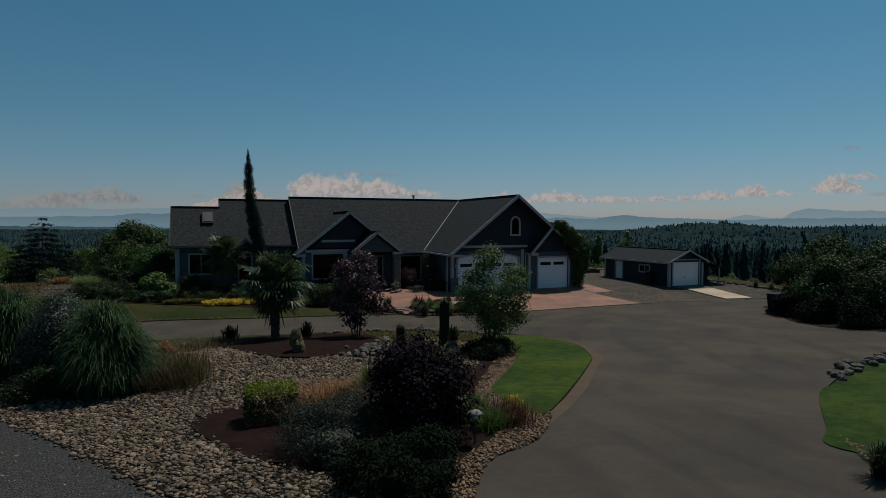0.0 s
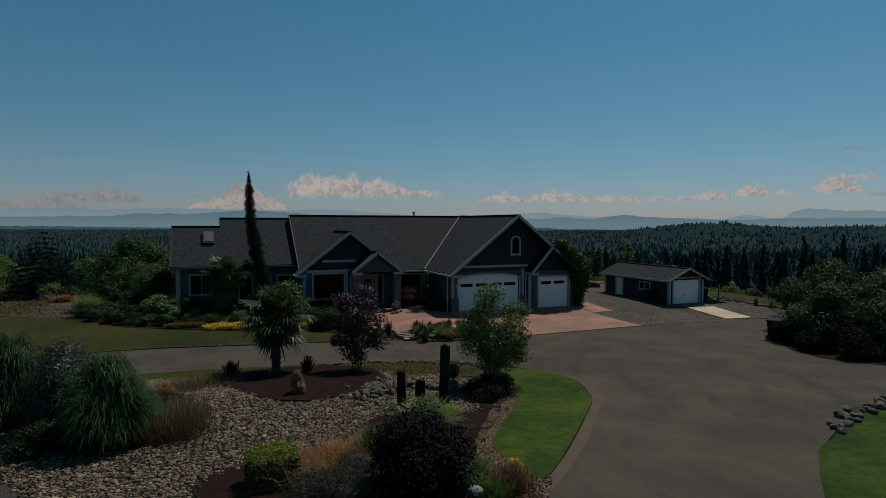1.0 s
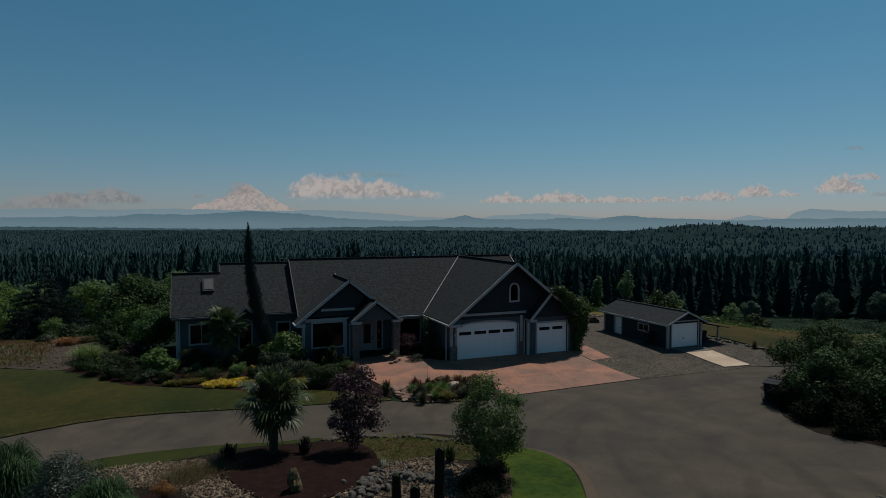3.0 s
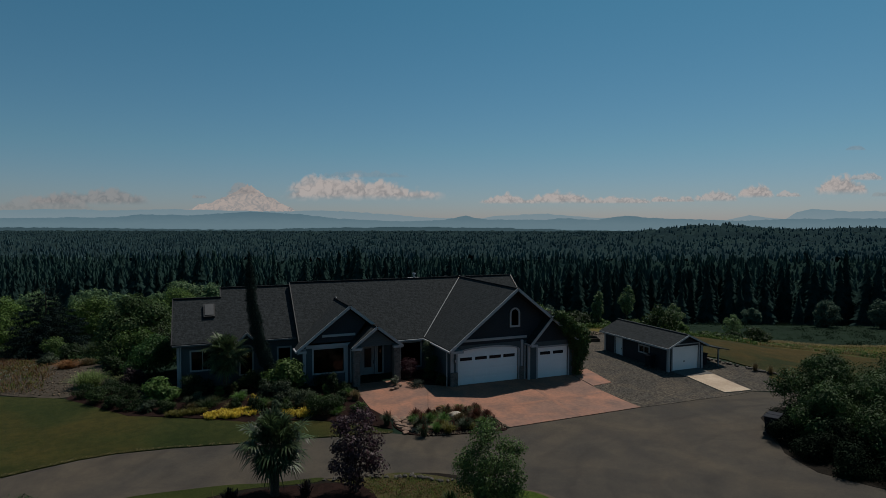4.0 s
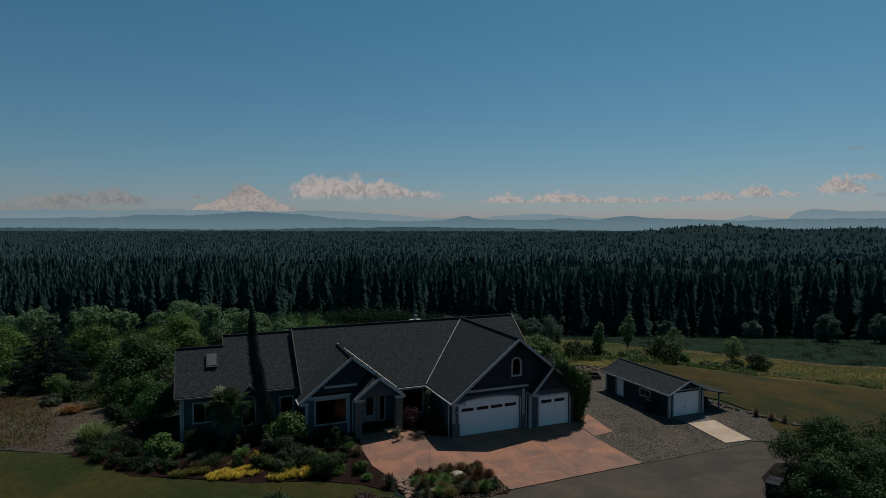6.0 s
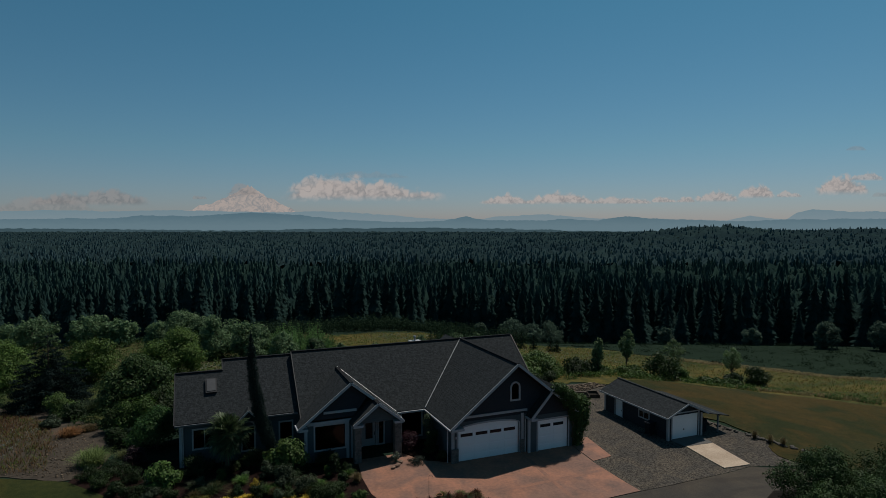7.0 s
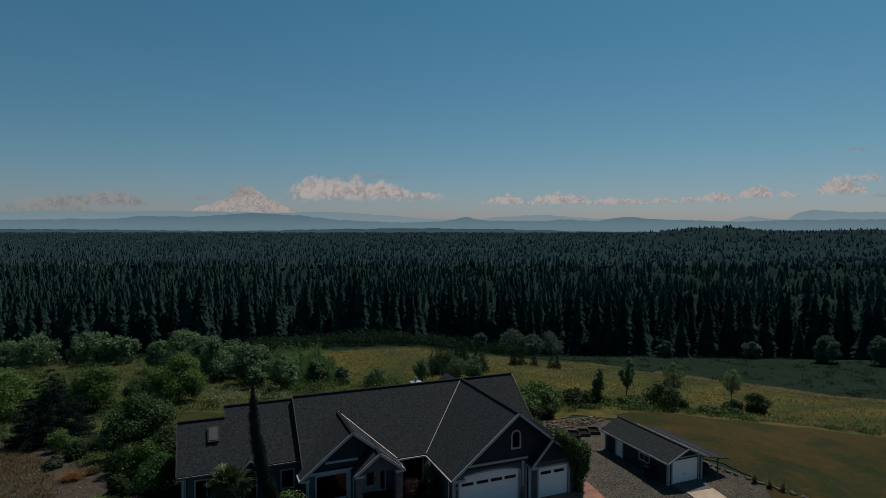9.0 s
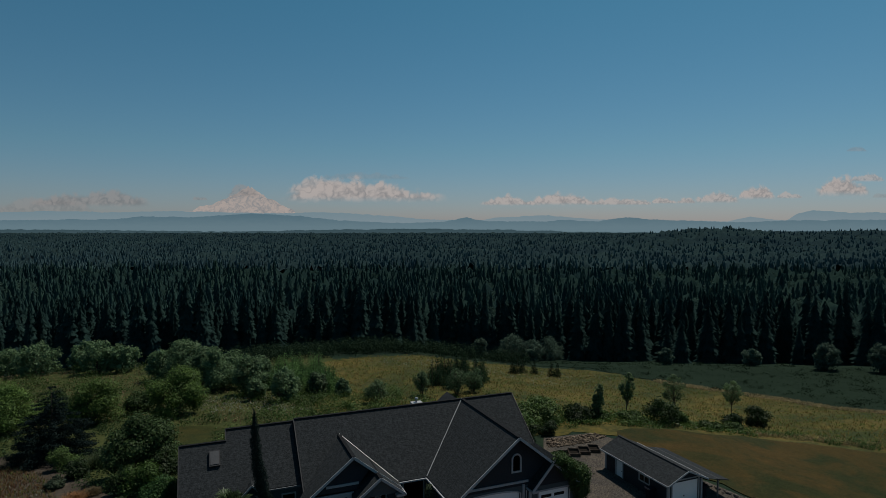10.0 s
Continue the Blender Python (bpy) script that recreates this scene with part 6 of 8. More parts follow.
def palm(x, y, h, w, seed, label):
    """A fan palm: fibrous trunk, stalks and fans of narrow folded segments."""
    rng = np.random.default_rng(seed)
    ob = thing("palm_tree", label, "palm tree", (x, y, gz(x, y)))
    bm, rings = bmesh.new(), 9
    for i in range(rings):
        z = h * 0.52 * i / rings
        tube(bm, (0, 0, z - 0.1), (0.01 * rng.normal(), 0.01 * rng.normal(), z + h * 0.52 / rings), 0.19 + 0.03 * rng.random(), 0.15 + 0.03 * rng.random(), 9)
    part("trunk", bm, BARK, ob, "shaggy brown fibrous trunk")
    top = np.array((0, 0, h * 0.52))
    stalks = bmesh.new()
    v, f = [], []
    fans = 72
    for k in range(fans):
        el = math.radians(84 - 150 * (k / fans) ** 0.95) + 0.16 * rng.normal()
        az = k * 2.39996 + 0.2 * rng.normal()
        d = np.array((math.cos(az) * math.cos(el), math.sin(az) * math.cos(el), math.sin(el)))
        stalk = w * 0.27 * rng.uniform(0.55, 1.25) * (1.0 if k < fans * 0.8 else 0.75)
        hub = top + d * stalk
        tube(stalks, Vector(top), Vector(hub), 0.018, 0.012, 4, False)
        side = np.cross(d, (0, 0, 1.0))
        side /= np.linalg.norm(side)
        up = np.cross(side, d)
        ln = w * 0.215 * rng.uniform(0.8, 1.25)
        n = 21
        for i in range(n):
            th = math.radians(-135 + 270 * i / (n - 1))
            ray = d * math.cos(th) + side * math.sin(th)
            ray = ray + up * 0.12 * abs(math.sin(th))
            wid = np.cross(ray, up)
            wid = wid / np.linalg.norm(wid) * ln * 0.050
            m1 = hub + ray * ln * 0.55 + up * 0.02 * (-1) ** i
            sag = -0.30 * ln * rng.uniform(0.1, 1.6)
            tip = hub + ray * ln * (1 - 0.25 * abs(math.sin(th / 2))) + np.array((0, 0, sag))
            b = len(v)
            v += [hub - wid * 0.3, hub + wid * 0.3, m1 + wid, m1 - wid, tip + wid * 0.12, tip - wid * 0.12]
            f += [(b, b + 1, b + 2, b + 3), (b + 3, b + 2, b + 4, b + 5)]
    part("stalk", stalks, PALM_LEAF, ob)
    soup("frond", v, f, PALM_LEAF, ob)
    return ob


def rock_mesh(rng, rough=0.22, flat=0.65, cuts=1):
    bm = bmesh.new()
    bmesh.ops.create_icosphere(bm, subdivisions=cuts, radius=0.5)
    o = rng.random() * 50
    sx, sy = rng.uniform(0.8, 1.25), rng.uniform(0.7, 1.0)
    for v in bm.verts:
        n = noise.noise((v.co.x * 2.2 + o, v.co.y * 2.2, v.co.z * 2.2))
        v.co *= 1 + rough * 2 * n
        v.co = Vector((v.co.x * sx, v.co.y * sy, v.co.z * flat))
    return bm


def conifer(name, label, x, y, w, h, seed, mat, group="", count=4500, leaf=0.2):
    """A fir close enough to show its boughs: trunk and whorls of drooping sprays."""
    rng = np.random.default_rng(seed)
    ob = thing(name, label, "conifer", (x, y, gz(x, y) - 0.05), group)
    part("trunk", tube(bmesh.new(), (0, 0, -0.2), (0, 0, h * 0.97), 0.022 * h, 0.01, 8), BARK, ob)
    tiers = 15
    blobs = []
    for k in range(tiers):
        t = k / tiers
        r = w * 0.5 * (1 - t) ** 0.8
        arms = max(3, int(8 * (1 - t)) + 2)
        for i in range(arms):
            a = k * 1.7 + 6.283 * i / arms + 0.2 * rng.normal()
            rr = r * rng.uniform(0.75, 1.12)
            for q in (0.35, 0.72, 1.0):
                blobs.append((rr * q * math.cos(a), rr * q * math.sin(a), h * (0.07 + 0.92 * t) - 0.16 * rr * q, max(0.1, 0.2 * r), max(0.1, 0.2 * r), 0.09 + 0.05 * r))
    v, f = leaf_cloud(rng, count, blobs, leaf, 0.4, 0.5, 0.3)
    tagged(soup("crown", v, f, mat, ob), kind="stuff")
    return ob

# ---- the island ----
palm(2.8, 25.5, 4.35, 3.55, 3, "windmill fan palm with shaggy trunk on the mulch island")
tree("plum_tree", "small purple-leaved plum tree on the mulch island", "tree", 6.05, 24.5, 3.0, 3.75, LEAF_PURPLE, 0.25, 0.11, 3400, 5, 16, 4, 0.035, slim=0.6, share=0.36)
tree("birch_tree", "airy light-green multi-stemmed birch beside the lawn", "tree", 10.3, 19.9, 3.3, 3.9, LEAF_BIRCH, 0.3, 0.078, 8600, 8, 30, 7, 0.03, share=0.34, slim=0.6)
for i, (x, y, w, h) in enumerate(((1.0, 25.3, 1.0, 0.95), (4.0, 24.9, 0.75, 0.95), (9.3, 21.6, 0.8, 0.9))):
    tuft("flax_plant", "dark spiky flax clump in the mulch" if i < 2 else "green spiky clump among the rocks", x, y, w, h, LEAF_DARK if i == 2 else SPIKE_DARK, 110, 0.05, 20 + i, "plant", lean=0.5, foot=0.2, stiff=1.2, lift=0.1)
fountain("maiden_grass", "huge fountain of green maiden grass in the island", -2.5, 18.1, 2.45, 2.4, BLADE_MAIDEN, 7500, 0.020, 31)
fountain("maiden_grass", "tall green maiden grass behind the leafy shrub", -5.8, 22.2, 3.0, 2.6, BLADE_MAIDEN, 5000, 0.024, 32)
shrub("leafy_shrub", "rounded grey-green shrub with small glinting leaves", "shrub", -3.65, 20.2, 3.1, 2.45, LEAF_GREY_GLINT, 0.055, 34000, 33, 30, share=0.42)
shrub("low_shrub", "low dark shrub at the edge of the stones", "shrub", -4.3, 18.3, 1.9, 0.8, LEAF_DARK, 0.07, 2600, 34, 9)
tuft("sedge", "russet-green sedge tuft beside the river stones", -0.75, 18.1, 1.7, 1.25, SEDGE, 900, 0.012, 35, foot=0.5, lean=0.4)
tuft("sedge", "russet-green sedge tuft beside the river stones", -0.7, 19.3, 1.6, 1.2, SEDGE, 700, 0.012, 36, foot=0.5, lean=0.4)
shrub("heather", "small orange heather mound", "shrub", -1.25, 22.2, 0.9, 0.6, LEAF_ORANGE, 0.04, 1500, 37, 6)
tuft("low_grass", "low tan grass along the island edge", -0.4, 23.9, 1.9, 0.5, SEDGE, 800, 0.02, 38, foot=0.6)
tuft("low_grass", "low olive grass along the island edge", 0.6, 24.6, 1.6, 0.45, BLADE_TAN, 420, 0.02, 39, foot=0.6)


def clipped_box():
    """A clipped shrub with a flat bright top and rounded corners; shade is put into the side leaves' colour."""
    rng = np.random.default_rng(41)
    x, y = 1.3, 13.4
    ob = thing("box_shrub", "clipped box shrub, yellow-green on top, with shade in its side leaf colour", "shrub", (x, y, gz(x, y) + 0.08))
    bm = bmesh.new()
    for i in range(7):
        woody(bm, rng, (0.1 * rng.normal(), 0.1 * rng.normal(), -0.1), (0.3 * rng.normal(), 0.3 * rng.normal(), 0.5), 0.02, 0.01, 2, 0.03, 5)
    part("stems", bm, BARK, ob)
    n = 5200
    p = rng.uniform(-1, 1, (n, 3))
    keep = (np.abs(p) ** 5).sum(1) < 1
    p = p[keep]
    m = np.abs(p).max(1, keepdims=True)
    p = p / m * np.maximum(m, rng.uniform(0.72, 1.0, m.shape))
    p = p * np.array((0.56, 0.50, 0.37)) + np.array((0, 0, 0.40)) + 0.02 * rng.normal(size=p.shape)
    for name, mat, rows in (("foliage", LEAF_DARK, p[p[:, 2] < 0.60]), ("new_growth", LEAF_LIME, p[p[:, 2] >= 0.60])):
        blobs = np.concatenate([rows, np.full((len(rows), 3), 0.02)], 1)
        soup(name, *leaf_cloud(rng, len(rows) * 2, blobs, 0.05, 0.6), mat, ob)


clipped_box()
shrub("lavender", "wide grey-green lavender mound", "shrub", 2.05, 10.9, 2.5, 0.8, LEAF_GREY_DARK, 0.045, 13000, 42, 22, slim=0.35)
shrub("lavender", "grey-green lavender mound beside the tawny grass", "shrub", 2.95, 11.9, 1.7, 0.75, LEAF_GREY_DARK, 0.045, 7000, 621, 18, slim=0.35)
shrub("grey_herb", "small silvery herb mound at foot of the lavender", "shrub", 2.05, 9.9, 0.9, 0.5, LEAF_SILVER, 0.05, 2200, 43, 8)
tuft("feather_grass", "tawny feather grass glowing in the sun", 2.8, 13.1, 1.8, 1.15, LEAF_ORANGE, 1700, 0.014, 44, foot=0.5, lean=0.75)
tuft("feather_grass", "fading green feather grass", 2.5, 12.6, 1.4, 0.95, BLADE_PALE, 520, 0.014, 45, foot=0.4)
tuft("fountain_grass", "bright green arching grass beside the purple shrub", 3.6, 13.4, 1.4, 1.6, BLADE_PALE, 620, 0.02, 46)
tuft("fountain_grass", "pale green arching grass between the log posts", 5.3, 14.2, 2.2, 2.05, BLADE_LUSH, 1100, 0.026, 47)
tuft("fountain_grass", "dark low grass under the purple shrub", 2.6, 9.2, 1.4, 0.75, BLADE_DARK, 520, 0.02, 48)


def ragged_shoots(ob, rng, count, w, h, mat, leaf):
    """Young leafy shoots that stand out of a shrub's outline: a thin stem and its leaves each."""
    stems, blobs = bmesh.new(), []
    for k in range(count):
        az, el = k * 2.39996 + 0.3 * rng.normal(), math.radians(rng.uniform(5, 80))
        d = np.array((math.cos(az) * math.cos(el), math.sin(az) * math.cos(el), math.sin(el)))
        foot = np.array((0, 0, h * 0.45)) + d * np.array((w * 0.36, w * 0.36, h * 0.38))
        rise = d * 0.55 + np.array((0, 0, 0.6))
        tip = foot + rise * rng.uniform(0.25, 0.62) * h * 0.36
        tube(stems, Vector(foot), Vector(tip), 0.010, 0.004, 4, False)
        for q in (0.25, 0.5, 0.75, 1.0):
            c = foot + (tip - foot) * q
            blobs.append((*c, 0.085 * (1.15 - 0.6 * q), 0.085 * (1.15 - 0.6 * q), 0.07))
    part("shoot", stems, BARK, ob)
    tagged(soup("shoot_leaves", *leaf_cloud(rng, count * 60, blobs, leaf, 0.6), mat, ob), kind="stuff")


smoke_bush = shrub("smoke_bush", "large purple-black smoke bush on the mulch bed", "shrub", 3.8, 10.6, 2.2, 1.9, LEAF_PURPLE_DARK, 0.062, 14000, 49, 34, 9, slim=0.65)
ragged_shoots(smoke_bush, np.random.default_rng(149), 44, 2.2, 1.9, LEAF_PURPLE_DARK, 0.07)
shrub("spreading_shrub", "low green shrub with smoke bush shade in its leaf colour", "shrub", 3.2, 9.0, 1.6, 0.75, LEAF_SHADED, 0.05, 4200, 50, 12)
tuft("daylily", "green strappy daylily clump by the path light", 5.35, 11.4, 1.3, 0.85, BLADE, 320, 0.026, 51)
tuft("red_sedge", "upright red-brown sedge beside the lawn tip", 5.85, 10.75, 1.0, 0.8, SEDGE_RED, 700, 0.012, 52, lean=0.3, foot=0.5)
tuft("green_sedge", "green sedge at the bed edge", 5.3, 10.6, 0.9, 0.75, BLADE, 380, 0.014, 53, lean=0.4, foot=0.4)
shrub("yellow_flower", "small clump of yellow flowers by the lawn tip", "flower", 6.5, 11.5, 0.5, 0.4, LEAF_YELLOW, 0.035, 420, 54, 6, 3)
shrub("low_juniper", "low juniper with shade of the birch in its leaf colour", "shrub", 9.2, 18.4, 2.2, 0.5, LEAF_SHADED, 0.06, 4200, 55, 12)
shrub("low_juniper", "low juniper with shade of the birch in its leaf colour", "shrub", 10.4, 20.2, 1.5, 0.4, LEAF_SHADED, 0.06, 2400, 56, 9)
shrub("white_flower", "small white-flowering clump at the mulch edge", "flower", 6.6, 21.9, 0.45, 0.3, LEAF_WHITE, 0.04, 260, 57, 5, 3)
tuft("yellow_clump", "yellow-green tuft near the log posts", 7.2, 17.1, 0.8, 0.4, LEAF_LIME, 240, 0.02, 58)
tuft("shrubby_tuft", "spiky dark plant beside the lawn", 9.75, 5.6, 1.0, 0.85, BLADE_DARK, 420, 0.02, 59, "plant")


def log_post(x, y, h, r, seed, lean):
    rng = np.random.default_rng(seed)
    ob = thing("log_post", "charred weathered upright log among the stones", "log post", (x, y, gz(x, y)), "upright logs")
    bm = bmesh.new()
    rings, sides = 9, 14
    rows = []
    for i in range(rings + 1):
        t = i / rings
        rows.append([bm.verts.new((lean[0] * t + (r * (1.12 - 0.16 * t) * (1 + 0.14 * noise.noise((k * 0.9, t * 3, seed)))) * math.cos(6.283 * k / sides), lean[1] * t + (r * (1.12 - 0.16 * t) * (1 + 0.14 * noise.noise((k * 0.9, t * 3, seed + 9)))) * math.sin(6.283 * k / sides), -0.2 + (h + 0.2) * t + (0.05 * rng.normal() if i == rings else 0))) for k in range(sides)])
    for a, b in zip(rows, rows[1:]):
        for k in range(sides):
            bm.faces.new((a[k], a[(k + 1) % sides], b[(k + 1) % sides], b[k]))
    bm.faces.new(rows[-1])
    part("log", bm, WOOD_BURNT, ob)
    tuft_v = leaf_cloud(rng, 160, [(lean[0], lean[1], h + 0.02, r * 0.8, r * 0.8, 0.09)], 0.06)
    soup("moss", *tuft_v, LEAF_GREY, ob)
    return ob


log_post(7.3, 17.8, 2.05, 0.165, 61, (0.06, 0.02))
log_post(5.95, 18.1, 1.25, 0.145, 62, (-0.03, 0.05))
log_post(6.3, 17.4, 1.05, 0.16, 63, (0.02, 0.0))


def boulder(name, label, x, y, sx, sy, sz, seed, mat, group="", lift=0.0, cuts=3, rough=0.2):
    rng = np.random.default_rng(seed)
    bm = rock_mesh(rng, rough, 1.0, cuts)
    for v in bm.verts:
        slim = 1.0 if sz < sx else 1.15 - 0.75 * (v.co.z + 0.5)
        v.co = Vector((v.co.x * sx * slim, v.co.y * sy * slim, (v.co.z + 0.38) * sz))
    ob = part(name, bm, mat)
    ob.location = (x, y, gz(x, y) + lift)
    ob.rotation_euler.z = rng.random() * 6
    return tagged(ob, label, "rock", group)


boulder("boulder", "upright mossy boulder on the mulch island", 2.95, 20.6, 0.72, 0.6, 1.0, 65, ROCK_BROWN, lift=0.05, rough=0.42)
rng = np.random.default_rng(66)
for i in range(92):
    a = rng.random()
    x, y = 4.7 + 4.3 * a + 0.3 * rng.normal(), 18.2 + 2.6 * math.sin(0.35 + a * 2.5) + 0.45 * rng.normal()
    s = rng.uniform(0.14, 0.36)
    boulder("edging_rock", "dark grey rock in the ring round the log posts", x, y, s * 1.2, s, s * 0.8, 700 + i, ROCK, "rocks round the posts", 0.06, 2)
for i in range(26):
    t = i / 25
    x, y = 15.9 + 5.6 * t + 0.1 * rng.normal(), 10.45 + 1.6 * t ** 0.7 + 0.12 * rng.normal()
    s = rng.uniform(0.2, 0.32)
    boulder("edging_rock", "stacked grey rock along the lawn edge", x, y, s * 1.3, s, s * 0.75, 800 + i, ROCK, "rocks along the lawn", 0.03, 2)
BACK_EDGE = [(4.9, 26.5), (6.7, 26.1), (7.7, 25.7), (8.9, 25.1), (9.7, 24.4), (10.8, 23.7), (11.3, 22.6)]
for k, ((ax, ay), (bx, by)) in enumerate(zip(BACK_EDGE, BACK_EDGE[1:])):
    for i in range(6):
        t = (i + rng.random()) / 6
        s = rng.uniform(0.14, 0.30)
        boulder("edging_rock", "small grey rock edging the sparse back grass", ax + (bx - ax) * t + 0.06 * rng.normal(), ay + (by - ay) * t + 0.06 * rng.normal(), s * 1.4, s, s * 0.8, 840 + 6 * k + i, ROCK, "rocks along the back edge", 0.03, 1)


def path_light(x, y):
    ob = thing("path_light", "low path light with a grey domed cap", "path light", (x, y, gz(x, y) + 0.1))
    part("stake", tube(bmesh.new(), (0, 0, -0.2), (0, 0, 0.5), 0.018, 0.018, 8), DARK_METAL, ob)
    part("lens", tube(bmesh.new(), (0, 0, 0.46), (0, 0, 0.54), 0.05, 0.05, 10), TRIM, ob)
    bm = bmesh.new()
    k, rings = 16, [(0.145, 0.55), (0.142, 0.565), (0.105, 0.60), (0.05, 0.62), (0.01, 0.626)]
    rows = [[bm.verts.new((r * math.cos(6.283 * i / k), r * math.sin(6.283 * i / k), z)) for i in range(k)] for r, z in rings]
    for a, b in zip(rows, rows[1:]):
        for i in range(k):
            bm.faces.new((a[i], a[(i + 1) % k], b[(i + 1) % k], b[i]))
    bm.faces.new(rows[0][::-1])
    bm.faces.new(rows[-1])
    part("cap", bm, material("dull_cap_metal", (0.17, 0.165, 0.15), 0.6, (0.11, 0.105, 0.095), 4, 40, 0.1), ob, smooth=True)


path_light(4.6, 9.72)


# ---- house front ----
def cypress(foot, tip, width, seed):
    """A thin leaning column of upright sprays that thins towards a bent tip."""
    rng = np.random.default_rng(seed)
    f = Vector((*foot, gz(*foot)))
    ob = thing("italian_cypress", "thin dark leaning italian cypress before the house", "tree", f)
    d = Vector(tip) - f
    bm = bmesh.new()
    spine = [Vector((d.x * (1 - (1 - t / 8) ** 2.4), d.y * t / 8, d.z * t / 8 - 0.2 * (t == 0))) for t in range(8)]
    for a, b in zip(spine, spine[1:]):
        tube(bm, a, b, 0.07, 0.06, 7)
    part("trunk", bm, BARK, ob)
    blobs = []
    for i in range(60):
        t = i / 59
        r = width * 0.5 * min(1, 0.6 + 2.2 * t) * (1 - 0.55 * max(0, t - 0.25) / 0.75) * rng.uniform(0.85, 1.15) * min(1.0, 0.22 + 6 * (1 - t))
        blobs.append((d.x * (1 - (1 - t) ** 2.4) + 0.03 * rng.normal(), d.y * t + 0.03 * rng.normal(), d.z * (0.03 + 0.95 * t), r, r, d.z / 60 * 1.3))
    v, fc = leaf_cloud(rng, 30000, blobs, 0.10, 0.4, 0.3, -1.2)
    soup("foliage", v, fc, NEEDLE_CYPRESS, ob)


cypress((4.8, 42.7), (3.05, 42.1, 9.85), 1.1, 70)
palm(1.45, 42.7, 5.0, 3.7, 71, "windmill fan palm against the house wall")
BED = (("hydrangea", "bright green large-leaved shrub at the house corner", -2.6, 41.9, 2.4, 1.35, LEAF_LIGHT, 0.17, 1700),
       ("rhododendron", "glossy light green shrub before the window", 5.3, 41.2, 2.7, 2.05, LEAF_LIGHT_MID, 0.17, 2600),
       ("grey_shrub", "grey-green shrub in the house bed", 4.8, 39.0, 1.7, 1.3, LEAF_GREY, 0.10, 1800),
       ("pale_shrub", "pale green mounded shrub in the house bed", 5.9, 37.7, 1.7, 1.0, LEAF_SILVER_GREEN, 0.09, 2000),
       ("dark_shrub", "rounded dark green shrub beside the lawn", 6.9, 35.8, 2.2, 1.35, LEAF_DARK_MID, 0.08, 3200),
       ("topiary_shrub", "small dark ball shrub by the window", 8.2, 39.4, 1.0, 1.5, LEAF_DARK, 0.08, 1500),
       ("variegated_shrub", "yellow-green variegated mound by the walk", 8.9, 35.2, 1.0, 0.7, LEAF_LIGHT_MID, 0.08, 900),
       ("gold_shrub", "small golden shrub in the house bed", 3.0, 39.3, 0.8, 0.6, LEAF_YELLOW, 0.06, 500),
       ("grey_shrub", "grey-green shrub in the house bed", 3.9, 40.6, 1.2, 1.2, LEAF_GREY, 0.09, 900),
       ("dark_shrub", "dark shrub against the wall", -0.5, 42.9, 2.4, 1.2, LEAF_DARK, 0.1, 1800),
       ("dark_shrub", "dark shrub against the wall", 3.2, 43.0, 2.0, 1.2, LEAF_DARK, 0.1, 1500),
       ("dark_shrub", "dark shrub beneath the big window", 7.9, 41.1, 2.4, 0.9, LEAF_DARK, 0.08, 1800),
       ("barberry", "dark red barberry beside the porch", 14.2, 41.3, 1.6, 1.35, LEAF_RED, 0.07, 2600),
       ("grey_mound", "low grey-green mound by the garage corner", 13.9, 39.2, 1.5, 0.45, LEAF_GREY_DARK, 0.05, 1600),
       ("dark_shrub", "dark tall shrub against garage side wall", 15.6, 40.3, 1.3, 2.0, LEAF_DARK, 0.09, 2200),
       ("dark_shrub", "dark low shrub at the garage corner", 15.9, 38.8, 1.1, 0.9, LEAF_DARK, 0.08, 1200),
       ("low_dark_shrub", "low dark clump at lawn edge", -5.9, 44.9, 2.4, 0.8, LEAF_DARK, 0.08, 1800),
       ("low_dark_shrub", "low dark clump at lawn edge", -4.6, 43.4, 1.8, 0.8, LEAF_DARK, 0.08, 1400),
       ("dark_red_shrub", "dark red-brown shrub by the lawn corner", -4.6, 46.0, 1.6, 1.3, LEAF_PURPLE, 0.1, 1400),
       ("small_maple", "spreading mid-green shrub tree beside the house", -3.6, 49.4, 4.6, 2.7, LEAF_FERN, 0.15, 5200),
       ("white_phlox", "white-flowered pot plant by the porch", 12.7, 39.9, 0.7, 0.75, LEAF_WHITE_GREEN, 0.07, 500))
for i, (name, label, x, y, w, h, mat, leaf, count) in enumerate(BED):
    shrub(name, label, "shrub", x, y, w, h, mat, leaf, count, 100 + i, 11)
# smaller fillers in the house bed
rng = np.random.default_rng(73)
FILL = (LEAF_DARK, LEAF_DARK_MID, LEAF_GREY, LEAF_MID, LEAF_DARK, BLADE_DARK, BLADE, SEDGE, BLADE_GREY)
n_fill = 0
while n_fill < 46:
    x, y = rng.uniform(-3.5, 9.5), rng.uniform(35.5, 42.8)
    if y < 38.9 - 0.52 * (x + 1.5) + 0.6 or (x > 6.2 and y > 41.3):
        continue
    mat, w, h = FILL[n_fill % len(FILL)], rng.uniform(0.7, 1.5), rng.uniform(0.4, 0.95)
    if n_fill % len(FILL) < 5:
        shrub("bed_shrub", "small leafy shrub filling the house bed", "shrub", x, y, w, h, mat, 0.085, 700, 500 + n_fill, 7, 4, group="bed fillers")
    else:
        tuft("bed_grass", "ornamental grass clump in the house bed", x, y, w, h, mat, 180, 0.025, 500 + n_fill, group="bed grasses")
    n_fill += 1
